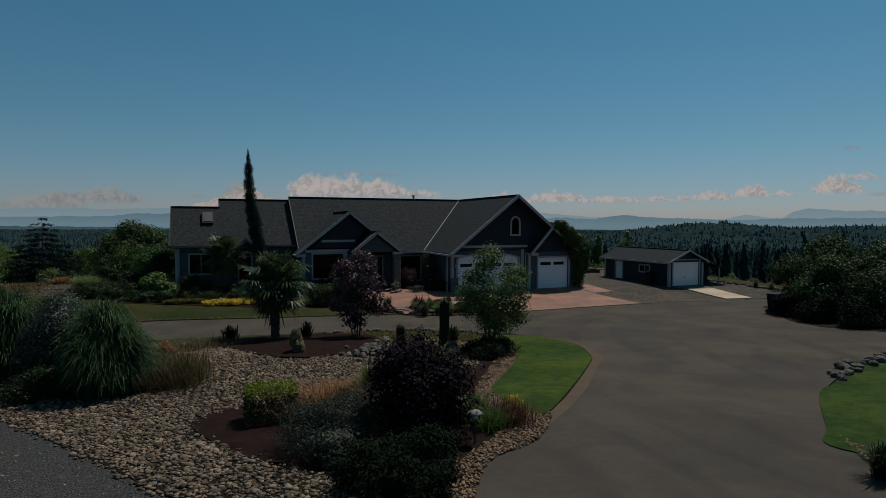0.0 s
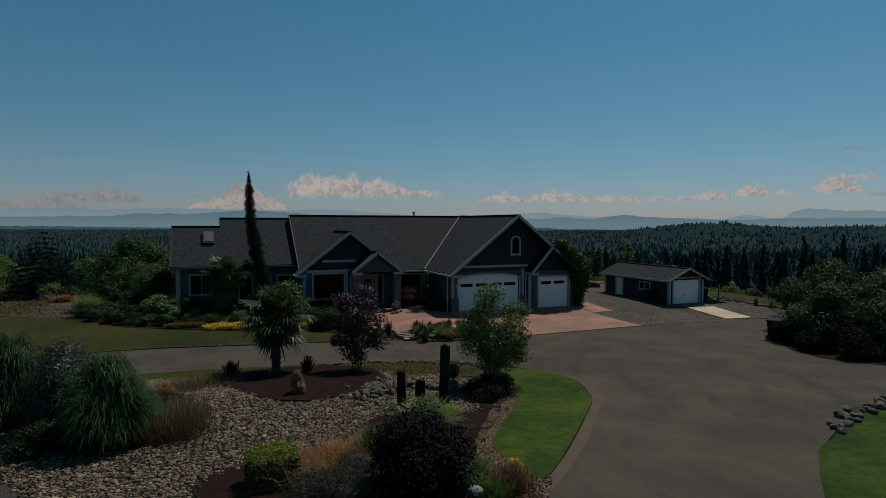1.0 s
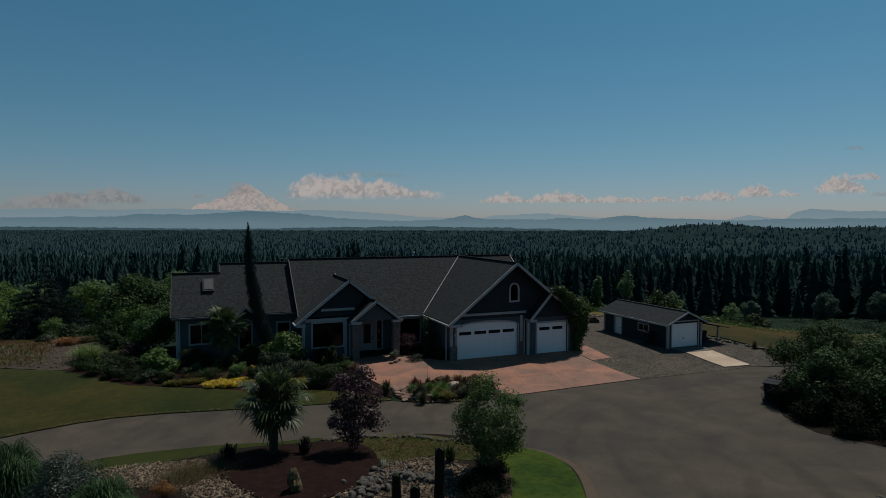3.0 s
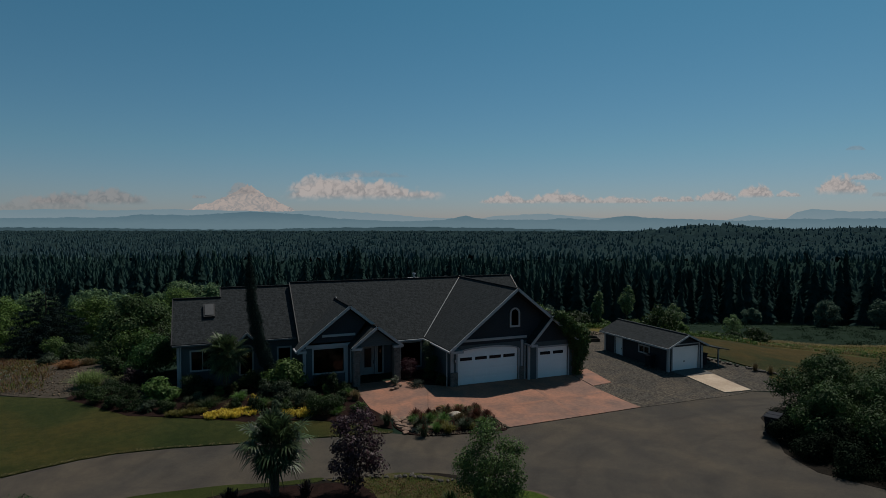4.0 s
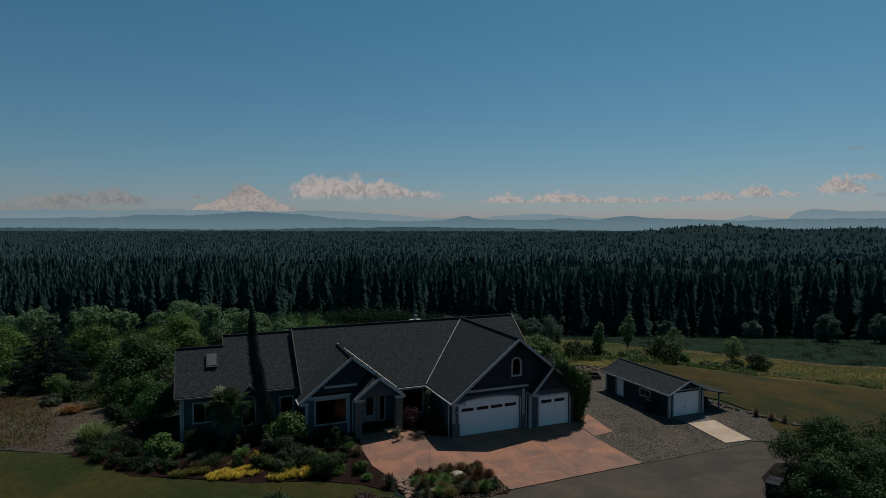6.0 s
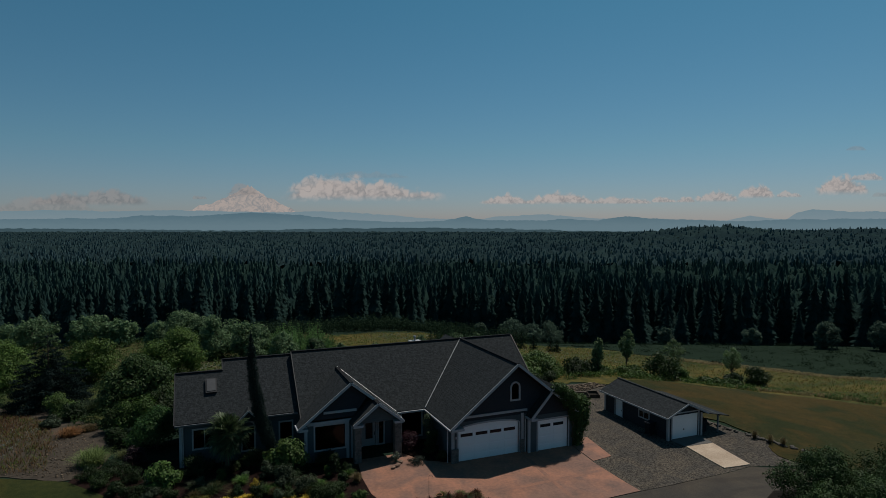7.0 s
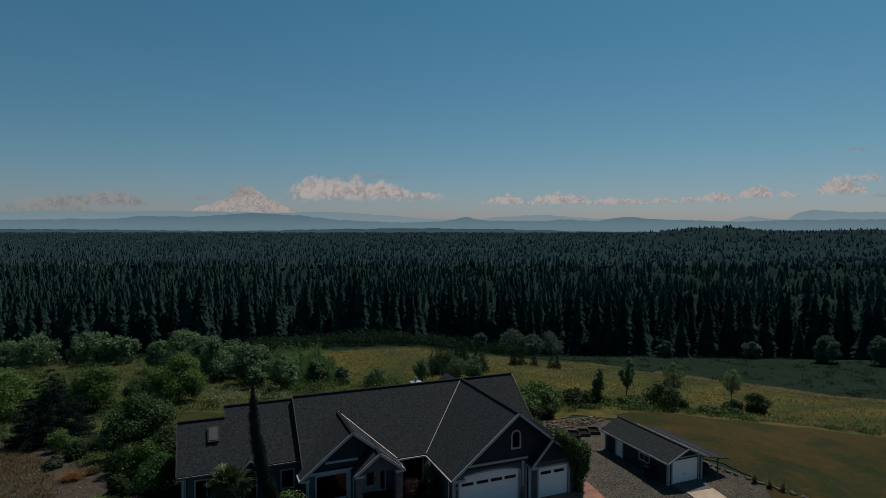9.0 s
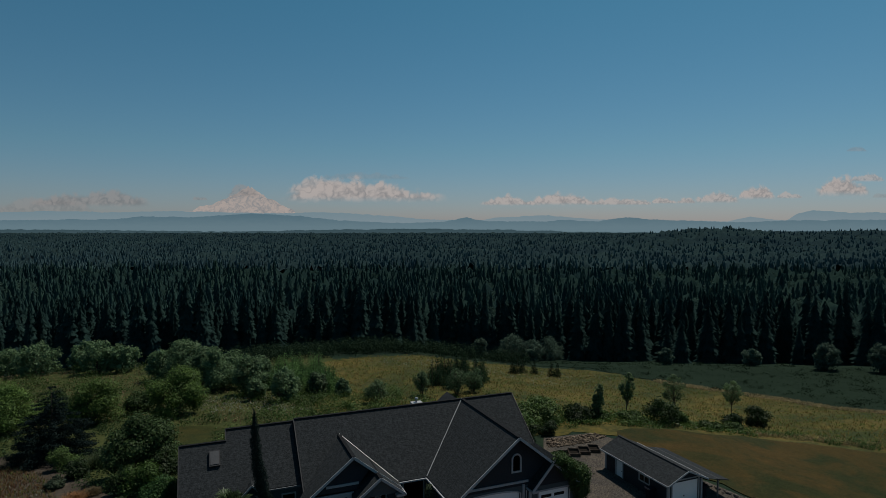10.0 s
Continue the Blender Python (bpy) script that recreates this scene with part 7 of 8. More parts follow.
for i in range(34):
    x, y = rng.uniform(11.4, 16.2), rng.uniform(30.4, 33.8)
    mat = (SEDGE_RED, BLADE_GREY, BLADE, SEDGE, LEAF_OLIVE)[i % 5]
    tuft("border_grass", "grass tuft in the front bed", x, y, rng.uniform(0.8, 1.3), rng.uniform(0.5, 1.0), mat, 240, 0.022, 560 + i, group="front bed grasses", lift=0.06, plumes=SPIRE if i % 5 in (0, 1) else None)
for i, (x, y, w, h, mat) in enumerate(((-7.2, 44.6, 1.7, 0.8, LEAF_DARK), (-6.2, 43.0, 1.6, 0.9, LEAF_DARK_MID), (-5.2, 41.7, 1.5, 0.7, LEAF_DARK), (-4.2, 40.9, 1.5, 0.8, LEAF_DARK), (-3.2, 40.2, 1.4, 0.6, LEAF_GREY), (-2.2, 39.7, 1.3, 0.6, LEAF_DARK_MID))):
    shrub("bed_shrub", "small leafy shrub filling the house bed", "shrub", x, y, w, h, mat, 0.085, 1300, 580 + i, 9, 4, group="bed fillers")
for i, (x, y, w, h, mat) in enumerate(((15.6, 30.6, 1.0, 0.7, BLADE_GREY), (15.8, 31.5, 1.1, 0.9, SEDGE_RED), (15.7, 32.6, 1.0, 0.9, SEDGE), (14.9, 30.3, 0.9, 0.6, BLADE_GREY), (15.9, 33.2, 0.9, 0.8, SEDGE_RED))):
    tuft("border_grass", "grass tuft in the front bed", x, y, w, h, mat, 320, 0.022, 600 + i, group="front bed grasses", lift=0.06, plumes=SPIRE if i % 2 else None)
# climber on the garage side wall
rng = np.random.default_rng(72)
climber = thing("climbing_rose", "pale-leaved climber in the corner by the garage wall", "climber", (15.75, 41.4, gz(15.75, 41.4)))
bm = bmesh.new()
for i in range(4):
    woody(bm, rng, (0.1 * i - 0.2, 0.1 * rng.normal(), -0.1), (0.15 * i - 0.2, 0.3 * rng.normal(), 2.2), 0.02, 0.008, 4, 0.06, 5)
part("stems", bm, BARK, climber)
soup("foliage", *leaf_cloud(rng, 1300, [(0, 0, 2.1, 0.5, 0.5, 0.6), (0.1, 0.1, 1.4, 0.35, 0.4, 0.5), (-0.1, -0.2, 2.6, 0.3, 0.3, 0.25)], 0.1), LEAF_SILVER_GREEN, climber)


def mound(name, label, x, y, w, d, h, mat, seed, group=""):
    """A low spreading cushion of short blades."""
    rng = np.random.default_rng(seed)
    ob = thing(name, label, "flower mound", (x, y, gz(x, y) + 0.06), group)
    vs, fs, b = [], [], 0
    for _ in range(40):
        a, r = rng.random() * 6.283, math.sqrt(rng.random())
        v, f = blades(rng, 44, 0.6, h * rng.uniform(0.75, 1.1), 0.05, 0.8, 0.3)
        v = v + np.array((w * 0.5 * r * math.cos(a), d * 0.5 * r * math.sin(a), 0))
        vs.append(v)
        fs.append(f + b)
        b += len(v)
    soup("clump", np.concatenate(vs), np.concatenate(fs), mat, ob)


mound("golden_grass", "yellow mound of golden forest grass at lawn edge", 1.65, 37.55, 3.0, 1.2, 0.5, LEAF_YELLOW, 81, "golden mounds")
mound("golden_grass", "yellow mound of golden forest grass at lawn edge", 5.05, 36.25, 3.1, 1.2, 0.5, LEAF_YELLOW, 82, "golden mounds")
mound("golden_grass", "olive-yellow mound at lawn edge", -0.95, 38.7, 2.0, 0.9, 0.38, LEAF_OLIVE, 83, "golden mounds")
for i, (x, y, w, h, mat) in enumerate(((0.3, 39.6, 2.6, 0.9, BLADE_DARK), (-0.6, 40.3, 1.8, 0.9, BLADE_DARK), (2.2, 40.2, 1.5, 0.9, BLADE), (3.5, 38.2, 1.6, 1.0, BLADE), (4.0, 37.7, 1.0, 0.9, SEDGE), (9.3, 37.8, 1.1, 1.0, BLADE_TAN), (1.6, 38.9, 0.9, 0.5, LEAF_OLIVE), (6.9, 38.0, 1.2, 0.7, BLADE), (7.9, 37.2, 1.4, 0.8, BLADE_DARK))):
    tuft("bed_grass", "ornamental grass clump in the house bed", x, y, w, h, mat, 260, 0.03, 120 + i, group="bed grasses")
for i, (x, y, w, h, mat, plumes) in enumerate(((10.0, 32.9, 1.1, 1.1, BLADE_GREY, SPIRE), (11.6, 31.5, 1.2, 1.2, BLADE_GREY, SPIRE), (14.0, 30.6, 1.3, 0.95, BLADE_GREY, None), (15.0, 30.2, 1.2, 1.05, BLADE, SPIRE), (15.3, 31.9, 1.5, 1.0, SEDGE_RED, SPIRE), (14.6, 33.0, 1.4, 0.9, SEDGE_RED, None), (13.4, 32.3, 1.0, 0.5, BLADE_PALE, None), (12.6, 32.4, 0.9, 0.5, BLADE, None), (13.0, 31.3, 0.9, 0.6, BLADE_GREY, None), (9.0, 34.2, 0.9, 0.5, BLADE, None), (12.3, 33.0, 0.8, 0.5, LEAF_OLIVE, None))):
    tuft("border_grass", "ornamental grass with reddish spires in front bed" if plumes else "grass tuft in the front bed", x, y, w, h, mat, 240, 0.024, 140 + i, plumes=plumes, group="front bed grasses", lift=0.06)
boulder("pale_boulder", "cracked pale boulder in the front bed", 14.3, 32.6, 1.0, 0.7, 0.42, 85, PALE_BOULDER, lift=0.08)
for i, (x, y, s) in enumerate(((11.1, 32.6, 0.5), (11.0, 32.0, 0.45), (10.8, 32.3, 0.5), (11.3, 33.1, 0.4), (12.2, 31.4, 0.45), (10.6, 33.0, 0.35), (13.0, 39.6, 0.45), (12.6, 39.1, 0.5), (12.2, 38.9, 0.4), (10.9, 31.5, 0.4))):
    boulder("garden_rock", "reddish flat rock in the planting bed", x, y, s, s * 0.8, s * 0.4, 860 + i, ROCK_RED, "bed rocks", 0.08, 2)


for i in range(11):
    x, y = 10.65 + 0.55 * (i % 2) + 0.08 * (i % 3), 31.35 + 0.24 * i
    boulder("stepping_stone", "flat reddish stepping stone in the garden path", x, y, 0.62, 0.5, 0.12, 880 + i, ROCK_RED, "stepping stones", 0.06, 2, 0.14)


def pot(x, y, r, h, mat, label):
    ob = thing("plant_pot", label, "pot", (x, y, gz(x, y) + 0.1))
    bm = bmesh.new()
    k, rings = 14, [(r * 0.65, 0.0), (r * 0.85, h * 0.5), (r, h * 0.88), (r * 1.12, h * 0.89), (r * 1.12, h), (r * 0.95, h), (r * 0.9, h * 0.85)]
    rows = [[bm.verts.new((q * math.cos(6.283 * i / k), q * math.sin(6.283 * i / k), z)) for i in range(k)] for q, z in rings]
    for a, b in zip(rows, rows[1:]):
        for i in range(k):
            bm.faces.new((a[i], a[(i + 1) % k], b[(i + 1) % k], b[i]))
    bm.faces.new(rows[0][::-1])
    part("pot", bm, mat, ob, smooth=True)
    part("soil", tube(bmesh.new(), (0, 0, h * 0.7), (0, 0, h * 0.86), r * 0.85, r * 0.9, 14), MULCH, ob)


pot(13.6, 33.7, 0.2, 0.33, TERRACOTTA, "dark terracotta pot at the forecourt edge")
hook = thing("shepherd_hook", "thin metal shepherd hook in the front bed", "garden hook", (13.0, 34.0, gz(13.0, 34.0)))
bm = tube(bmesh.new(), (0, 0, -0.2), (0, 0, 1.5), 0.012, 0.012, 6)
for i in range(8):
    a, b = math.pi * i / 8, math.pi * (i + 1) / 8
    tube(bm, (0.12 - 0.12 * math.cos(a), 0, 1.5 + 0.12 * math.sin(a)), (0.12 - 0.12 * math.cos(b), 0, 1.5 + 0.12 * math.sin(b)), 0.012, 0.012, 6)
part("rod", bm, DARK_METAL, hook)

# vine over the small garage gable
rng = np.random.default_rng(74)
vine = thing("garage_vine", "dense dark vine over the garage gable and wall", "vine", (26.6, 38.2, gz(26.6, 38.2)))
bm = bmesh.new()
for i in range(5):
    woody(bm, rng, (0.15 * i - 0.2, -0.25, -0.1), (0.3 * rng.normal() - 0.4, -0.5, 3.0), 0.035, 0.015, 5, 0.08, 6)
part("stems", bm, BARK, vine)
VB = [(0.75, -0.5, 3.2, 0.5, 0.5, 0.5), (0.95, -0.1, 1.8, 0.4, 0.5, 0.7), (-1.0, -0.95, 3.6, 0.6, 0.3, 0.45), (0.1, -0.35, 0.9, 0.55, 0.5, 0.9), (0.2, -0.2, 1.9, 0.65, 0.7, 0.8), (0.1, -0.4, 2.8, 0.85, 0.8, 0.7), (-0.5, -0.8, 3.4, 0.8, 0.5, 0.5), (-1.2, -0.8, 4.1, 0.8, 0.5, 0.5), (-1.9, -0.8, 4.75, 0.65, 0.5, 0.42), (-0.7, 0.3, 3.8, 0.9, 0.9, 0.5), (-1.5, 0.2, 4.5, 0.8, 0.8, 0.4), (0.5, 0.5, 2.6, 0.8, 1.2, 0.7), (0.6, 0.3, 1.5, 0.6, 0.9, 0.9), (0.9, -0.3, 2.5, 0.45, 0.4, 0.6), (0.2, -0.3, 0.35, 0.5, 0.4, 0.5), (-0.35, -0.62, 2.6, 0.5, 0.35, 0.6), (-0.2, 0.8, 3.75, 0.9, 0.9, 0.35), (-1.0, 0.7, 4.4, 0.8, 0.9, 0.35), (0.7, 0.0, 3.5, 0.5, 0.8, 0.4), (-1.7, -0.9, 4.85, 0.5, 0.45, 0.35), (-1.1, -1.0, 4.4, 0.55, 0.45, 0.4), (-0.4, -1.0, 3.8, 0.6, 0.45, 0.45)]
soup("foliage", *leaf_cloud(rng, 13500, VB, 0.16, 0.75, 0.4, 0.4), LEAF_VINE, vine)

# ---- side garden ----
conifer("garden_fir", "broad dark fir in the side garden", -15.2, 73.0, 9.4, 8.4, 201, NEEDLE_NAVY, count=26000, leaf=0.26)
GARDEN = ((-5.5, 60.0, 7.4, 5.2, LEAF_GARDEN_COOL, 13000), (-3.9, 90.5, 8.6, 6.3, LEAF_GARDEN, 12000), (-14.0, 91, 7.6, 5.8, LEAF_GARDEN, 8000), (-23.2, 90, 7.6, 6.2, LEAF_GARDEN, 8000), (-27.5, 100, 7, 5.5, LEAF_GARDEN, 5000), (-30, 84, 6.5, 4.8, LEAF_GARDEN_COOL, 5000), (-8.8, 95.5, 4.8, 3.6, LEAF_GARDEN_COOL, 4000), (-19.5, 96, 5.2, 4.4, LEAF_GARDEN_COOL, 4000))
for i, (x, y, w, h, mat, count) in enumerate(GARDEN):
    tree("garden_tree", "rounded leafy tree in the side garden", "tree", x, y, w, h, mat, -0.08 * h, 0.22, int(count * 1.05), 210 + i, 24, 3, 0.12, "side garden trees", 0.38)
LEFT = (("pampas_clump", "pale fountain grass clump beside the garden path", -7.4, 47.4, 2.7, 1.7, BLADE_LUSH), ("tawny_clump", "dry tawny grass clump by the path", -10.2, 55.3, 2.2, 1.0, LEAF_ORANGE), ("tawny_clump", "dry tawny grass clump by the path", -9.0, 56.4, 1.6, 0.9, BLADE_TAN), ("olive_clump", "dark olive grass clump behind the path", -9.9, 66.5, 3.2, 2.2, BLADE_DARK), ("pale_clump", "pale low grass clump", -5.2, 48.2, 1.8, 0.7, BLADE_PALE))
for i, (name, label, x, y, w, h, mat) in enumerate(LEFT):
    tuft(name, label, x, y, w, h, mat, 760, 0.032, 230 + i, foot=0.25)
for i, (x, y, w, h, mat) in enumerate(((-13.2, 67.4, 3.2, 2.0, LEAF_LIGHT_MID), (-11.2, 63.4, 2.4, 1.7, LEAF_DARK), (-6.6, 54.6, 3.0, 2.3, LEAF_DARK_MID), (-5.0, 53.2, 3.4, 2.8, LEAF_MID), (-3.6, 56.0, 4.0, 3.2, LEAF_DARK_MID), (-6.3, 50.6, 2.2, 1.4, LEAF_DARK), (-12.6, 60.4, 1.8, 1.0, LEAF_GREY))):
    shrub("garden_shrub", "leafy shrub along the side garden path", "shrub", x, y, w, h, mat, 0.16, 2400, 240 + i, 11, group="side garden shrubs")

# ---- bushes by the drive ----
for i, (x, y, w, h, count) in enumerate(((32.9, 22.6, 5.8, 4.2, 15000), (33.4, 18.6, 6.6, 4.3, 17000), (30.7, 20.6, 5.0, 3.2, 12000), (37.5, 21.0, 6.5, 4.6, 8000), (38.2, 16.0, 7.0, 4.8, 8000), (30.8, 17.0, 4.8, 3.2, 12000))):
    tree("drive_bush", "large dense dark green bush beside the driveway", "bush", x, y, w, h, LEAF_SUMAC, -0.12 * h, 0.13, int(count * 1.5), 260 + i, 40, 6, 0.07, "drive bushes", 0.30, slim=0.42)
# near-black shrubs added to stand for the shade under the drive bushes
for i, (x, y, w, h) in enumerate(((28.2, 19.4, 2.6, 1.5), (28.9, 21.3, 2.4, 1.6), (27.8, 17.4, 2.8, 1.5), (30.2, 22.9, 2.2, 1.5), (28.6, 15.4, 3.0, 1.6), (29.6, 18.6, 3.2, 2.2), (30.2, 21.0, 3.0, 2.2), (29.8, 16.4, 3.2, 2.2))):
    shrub("shade_shrub", "low shrub added as the dark shade beneath the drive bushes", "shrub", x, y, w, h, LEAF_SHADED, 0.09, 4200, 275 + i, 12, group="shrubs under the drive bushes", z0=-0.2)


def wheelie_bin(x, y, turn, label):
    ob = thing("wheelie_bin", label, "wheelie bin", (x, y, gz(x, y) + 0.05))
    ob.rotation_euler.z = turn
    bm = bmesh.new()
    lo, hi = [(-0.22, -0.25), (0.22, -0.25), (0.22, 0.25), (-0.22, 0.25)], [(-0.29, -0.34), (0.29, -0.34), (0.29, 0.34), (-0.29, 0.34)]
    a, b = [bm.verts.new((*p, 0.06)) for p in lo], [bm.verts.new((*p, 1.0)) for p in hi]
    for i in range(4):
        bm.faces.new((a[i], a[(i + 1) % 4], b[(i + 1) % 4], b[i]))
    bm.faces.new(a[::-1])
    bm.faces.new(b)
    bmesh.ops.bevel(bm, geom=bm.edges[:], offset=0.03, segments=2, affect="EDGES")
    part("body", bm, BLACK_PLASTIC, ob)
    part("lid", box(bmesh.new(), -0.31, 0.31, -0.37, 0.36, 1.0, 1.07, 0.025), BLACK_PLASTIC, ob)
    part("handle", tube(bmesh.new(), (-0.25, 0.41, 1.0), (0.25, 0.41, 1.0), 0.02, 0.02, 8), BLACK_PLASTIC, ob)
    for s in (-1, 1):
        part("wheel", tube(bmesh.new(), (s * 0.24, 0.28, 0.1), (s * 0.29, 0.28, 0.1), 0.11, 0.11, 14), DARK_METAL, ob)


wheelie_bin(28.95, 22.75, 0.5, "dark wheelie bin beside the drive bushes")
wheelie_bin(29.55, 23.05, 0.5, "dark wheelie bin beside the drive bushes")
wheelie_bin(38.1, 36.6, 0.2, "dark bin beside the shed wall")
wheelie_bin(33.6, 37.6, 1.6, "dark blue bin in the shade of the shed")
rng = np.random.default_rng(88)
for i in range(34):
    t = i / 33
    x, y = 40.1 + 2.9 * t ** 1.3 + 0.2 * rng.normal(), 38.8 - 8.0 * t + 0.2 * rng.normal()
    s = rng.uniform(0.22, 0.45)
    boulder("border_rock", "grey rock along the gravel yard edge", x, y, s * 1.3, s, s * 0.6, 900 + i, ROCK, "yard edge rocks", 0.02, 2)
for i, (x, y) in enumerate(((41.8, 33.2), (42.3, 32.4), (41.3, 34.2))):
    tuft("dry_weed", "dry upright weed tuft at the gravel edge", x, y, 0.9, 1.1, BLADE_TAN, 160, 0.02, 290 + i, lean=0.3)


def planter(x, y, turn, label):
    """A low frame of four weathered boards with dark soil."""
    ob = thing("raised_bed", label, "planter", (x, y, gz(x, y)), "raised beds")
    ob.rotation_euler.z = turn
    for x0, x1, y0, y1 in ((-0.55, 0.55, -0.75, -0.69), (-0.55, 0.55, 0.69, 0.75), (-0.55, -0.49, -0.69, 0.69), (0.49, 0.55, -0.69, 0.69)):
        part("board", box(bmesh.new(), x0, x1, y0, y1, -0.15, 0.34), BARK, ob)
    part("soil", box(bmesh.new(), -0.48, 0.48, -0.68, 0.68, -0.15, 0.12), SOIL_DARK, ob)


for i in range(4):
    planter(32.1 + 1.2 * i, 47.9 + 0.05 * i, -0.45, "low weathered board frame of dark soil behind the shed")
for i, (x, y, w, h, mat) in enumerate(((31.0, 53.2, 3.4, 1.5, LEAF_DARK_MID), (28.6, 52.2, 2.6, 1.6, LEAF_DARK_MID), (34.2, 54.0, 2.6, 1.2, LEAF_DARK), (29.2, 49.6, 1.6, 0.8, LEAF_MID))):
    shrub("bank_shrub", "mounded green shrub on the bank behind the garage", "shrub", x, y, w, h, mat, 0.14, 2200, 295 + i, 12, group="shrubs on the bank")
for i, (x, y, w, h) in enumerate(((2.8, 8.0, 1.3, 0.6), (2.3, 8.6, 1.3, 0.65))):
    shrub("spreading_shrub", "low green shrub with smoke bush shade in its leaf colour", "shrub", x, y, w, h, LEAF_SHADED, 0.05, 3200, 620 + i, 10)

# ---- meadow and its trees ----
MEADOW_TREES = ((49.3, 59.6, 2.5, 6.0, LEAF_AIRY, 1.9), (67.7, 71, 4.4, 6.4, LEAF_AIRY, 1.8), (80.5, 71.5, 3.7, 6.2, LEAF_AIRY, 2.2), (43.4, 57.6, 1.9, 4.7, LEAF_AIRY, 0.3), (10.4, 91, 3.6, 5.0, LEAF_WILLOW, 1.2), (30.7, 84.4, 3.4, 4.0, LEAF_WILLOW, 0.4), (23.3, 83, 4.9, 3.2, LEAF_WILLOW, 0.3), (35.4, 81.5, 4.5, 4.2, LEAF_WILLOW, 0.3), (38.6, 82.5, 4.0, 4.0, LEAF_WILLOW, 0.3))
for i, (x, y, w, h, mat, trunk) in enumerate(MEADOW_TREES):
    tree("meadow_tree", "young slender tree standing in the meadow" if trunk > 1 else "young bushy tree at the meadow edge", "tree", x, y, w, h, mat, trunk, 0.19, 1500, 300 + i, 26, 1 if trunk > 1 else 4, 0.08, "meadow trees", 0.27)
for i, (x, y, w, h, mat) in enumerate(((50.5, 54.6, 4.6, 3.0, LEAF_DARK_MID), (53.5, 55.5, 2.6, 1.6, LEAF_MID), (64.9, 57.3, 2.8, 1.7, LEAF_DARK), (71.1, 58.8, 3.9, 2.8, LEAF_DARK_MID), (36.5, 59, 5.0, 2.8, LEAF_LIGHT_MID), (33.5, 57, 4.0, 2.6, LEAF_LIGHT_MID), (40.5, 57.5, 4.2, 1.6, LEAF_DARK_MID), (31, 54.5, 3.5, 2.2, LEAF_MID), (38.5, 62, 4.0, 2.0, LEAF_LIGHT_MID), (44, 58, 3.5, 1.0, LEAF_MID), (47, 56, 3.5, 1.1, LEAF_LIGHT_MID), (57, 53.5, 3.5, 0.9, LEAF_MID), (61, 54, 3.0, 0.9, LEAF_LIGHT_MID))):
    shrub("meadow_bush", "leafy bush along the meadow edge", "shrub", x, y, w, h, mat, 0.24, 2000, 320 + i, 12, group="meadow bushes")
for i, (x, y, h) in enumerate(((35.8, 93.5, 3.6), (37.6, 95, 4.2), (40.0, 96, 4.0), (42.3, 97.5, 4.4), (44.5, 99, 4.2), (47.0, 99.5, 3.6), (41.2, 93.0, 3.2), (38.5, 91.2, 2.8), (45.8, 96.5, 3.4), (64.0, 114, 4.2), (66.4, 116, 3.9), (68.6, 114.5, 3.6), (71.5, 112, 4.2), (73.4, 112.5, 3.4), (62, 112.5, 3.2))):
    conifer("young_fir", "young fir in the meadow", x, y, h * 0.62, h, 340 + i, NEEDLE_GREEN, "young firs", 900, 0.26)
rng = np.random.default_rng(90)
for i in range(20):
    c, e = rng.random(), rng.random()
    x, y = 33.5 + 7.5 * c + 12 * e + 0.6 * rng.normal(), 90 - 7 * c + 22 * e
    h = rng.uniform(3.4, 5.2)
    conifer("young_fir", "young fir in the meadow", x, y, h * 0.62, h, 640 + i, NEEDLE_YOUNG, "young firs", 1100, 0.26)
# thicket left of the meadow
rng = np.random.default_rng(91)
for i in range(40):
    a, c = rng.random(), rng.random()
    x, y = 11.3 + 8.6 * a + 0.6 * rng.normal(), 97.5 - 6 * a + (20 + 0.5 * a) * c
    h = rng.uniform(3.2, 4.8) + 1.4 * c
    conifer("thicket_fir", "bright young fir in the thicket beside the meadow", x, y, h * 0.72, h, 360 + i, NEEDLE_BRIGHT, "thicket firs", 1500, 0.30)
for i, (x, y, w, h) in enumerate(((-3.7, 121.4, 10.5, 7.8), (-0.5, 115, 7.5, 6.6), (3.0, 109.2, 8.6, 7.6), (6.7, 101.6, 6.4, 6.6), (11.4, 92.4, 4.4, 5.3), (16.5, 94.2, 3.8, 3.7), (8.8, 107, 5.5, 6.0), (-7.8, 126, 7.0, 6.0), (13.2, 96.4, 3.4, 3.8), (20.0, 91.0, 3.0, 3.0), (7.4, 96.2, 3.6, 3.2))):
    tree("thicket_tree", "grey-green broadleaf tree in the thicket", "tree", x, y, w, h, LEAF_WILLOW, -0.1 * h, 0.34, int(560 * w), 390 + i, 24, 3, 0.14, "thicket trees", 0.36)
for i, (d, s, w, h) in enumerate(((126, -88, 11, 6.8), (130, -80, 8, 6.8), (125, -74, 9.8, 7.2), (126, -69, 7.4, 6.5), (132, -97, 11, 6.8), (205, 23, 13, 9.0), (207, 37, 13, 8.5), (203, 30, 9, 7.5), (150, 97, 8, 7), (146, 108, 8, 7.5), (160, 60, 5, 5), (158, 82, 6, 5), (208, 12, 8, 8))):
    x, y = spot(d, s)
    tree("wood_edge_tree", "pale grey-green tree at the edge of the fir wood", "tree", x, y, w, h, LEAF_WILLOW if i < 5 else LEAF_EDGE, -0.1 * h, 0.46, 2100, 410 + i, 30, 3, 0.16, "wood edge trees", 0.27)
far_barn = thing("far_house", "tiny pale house among the far trees", "house", (*spot(620, 278), gz(*spot(620, 278)) + 9))
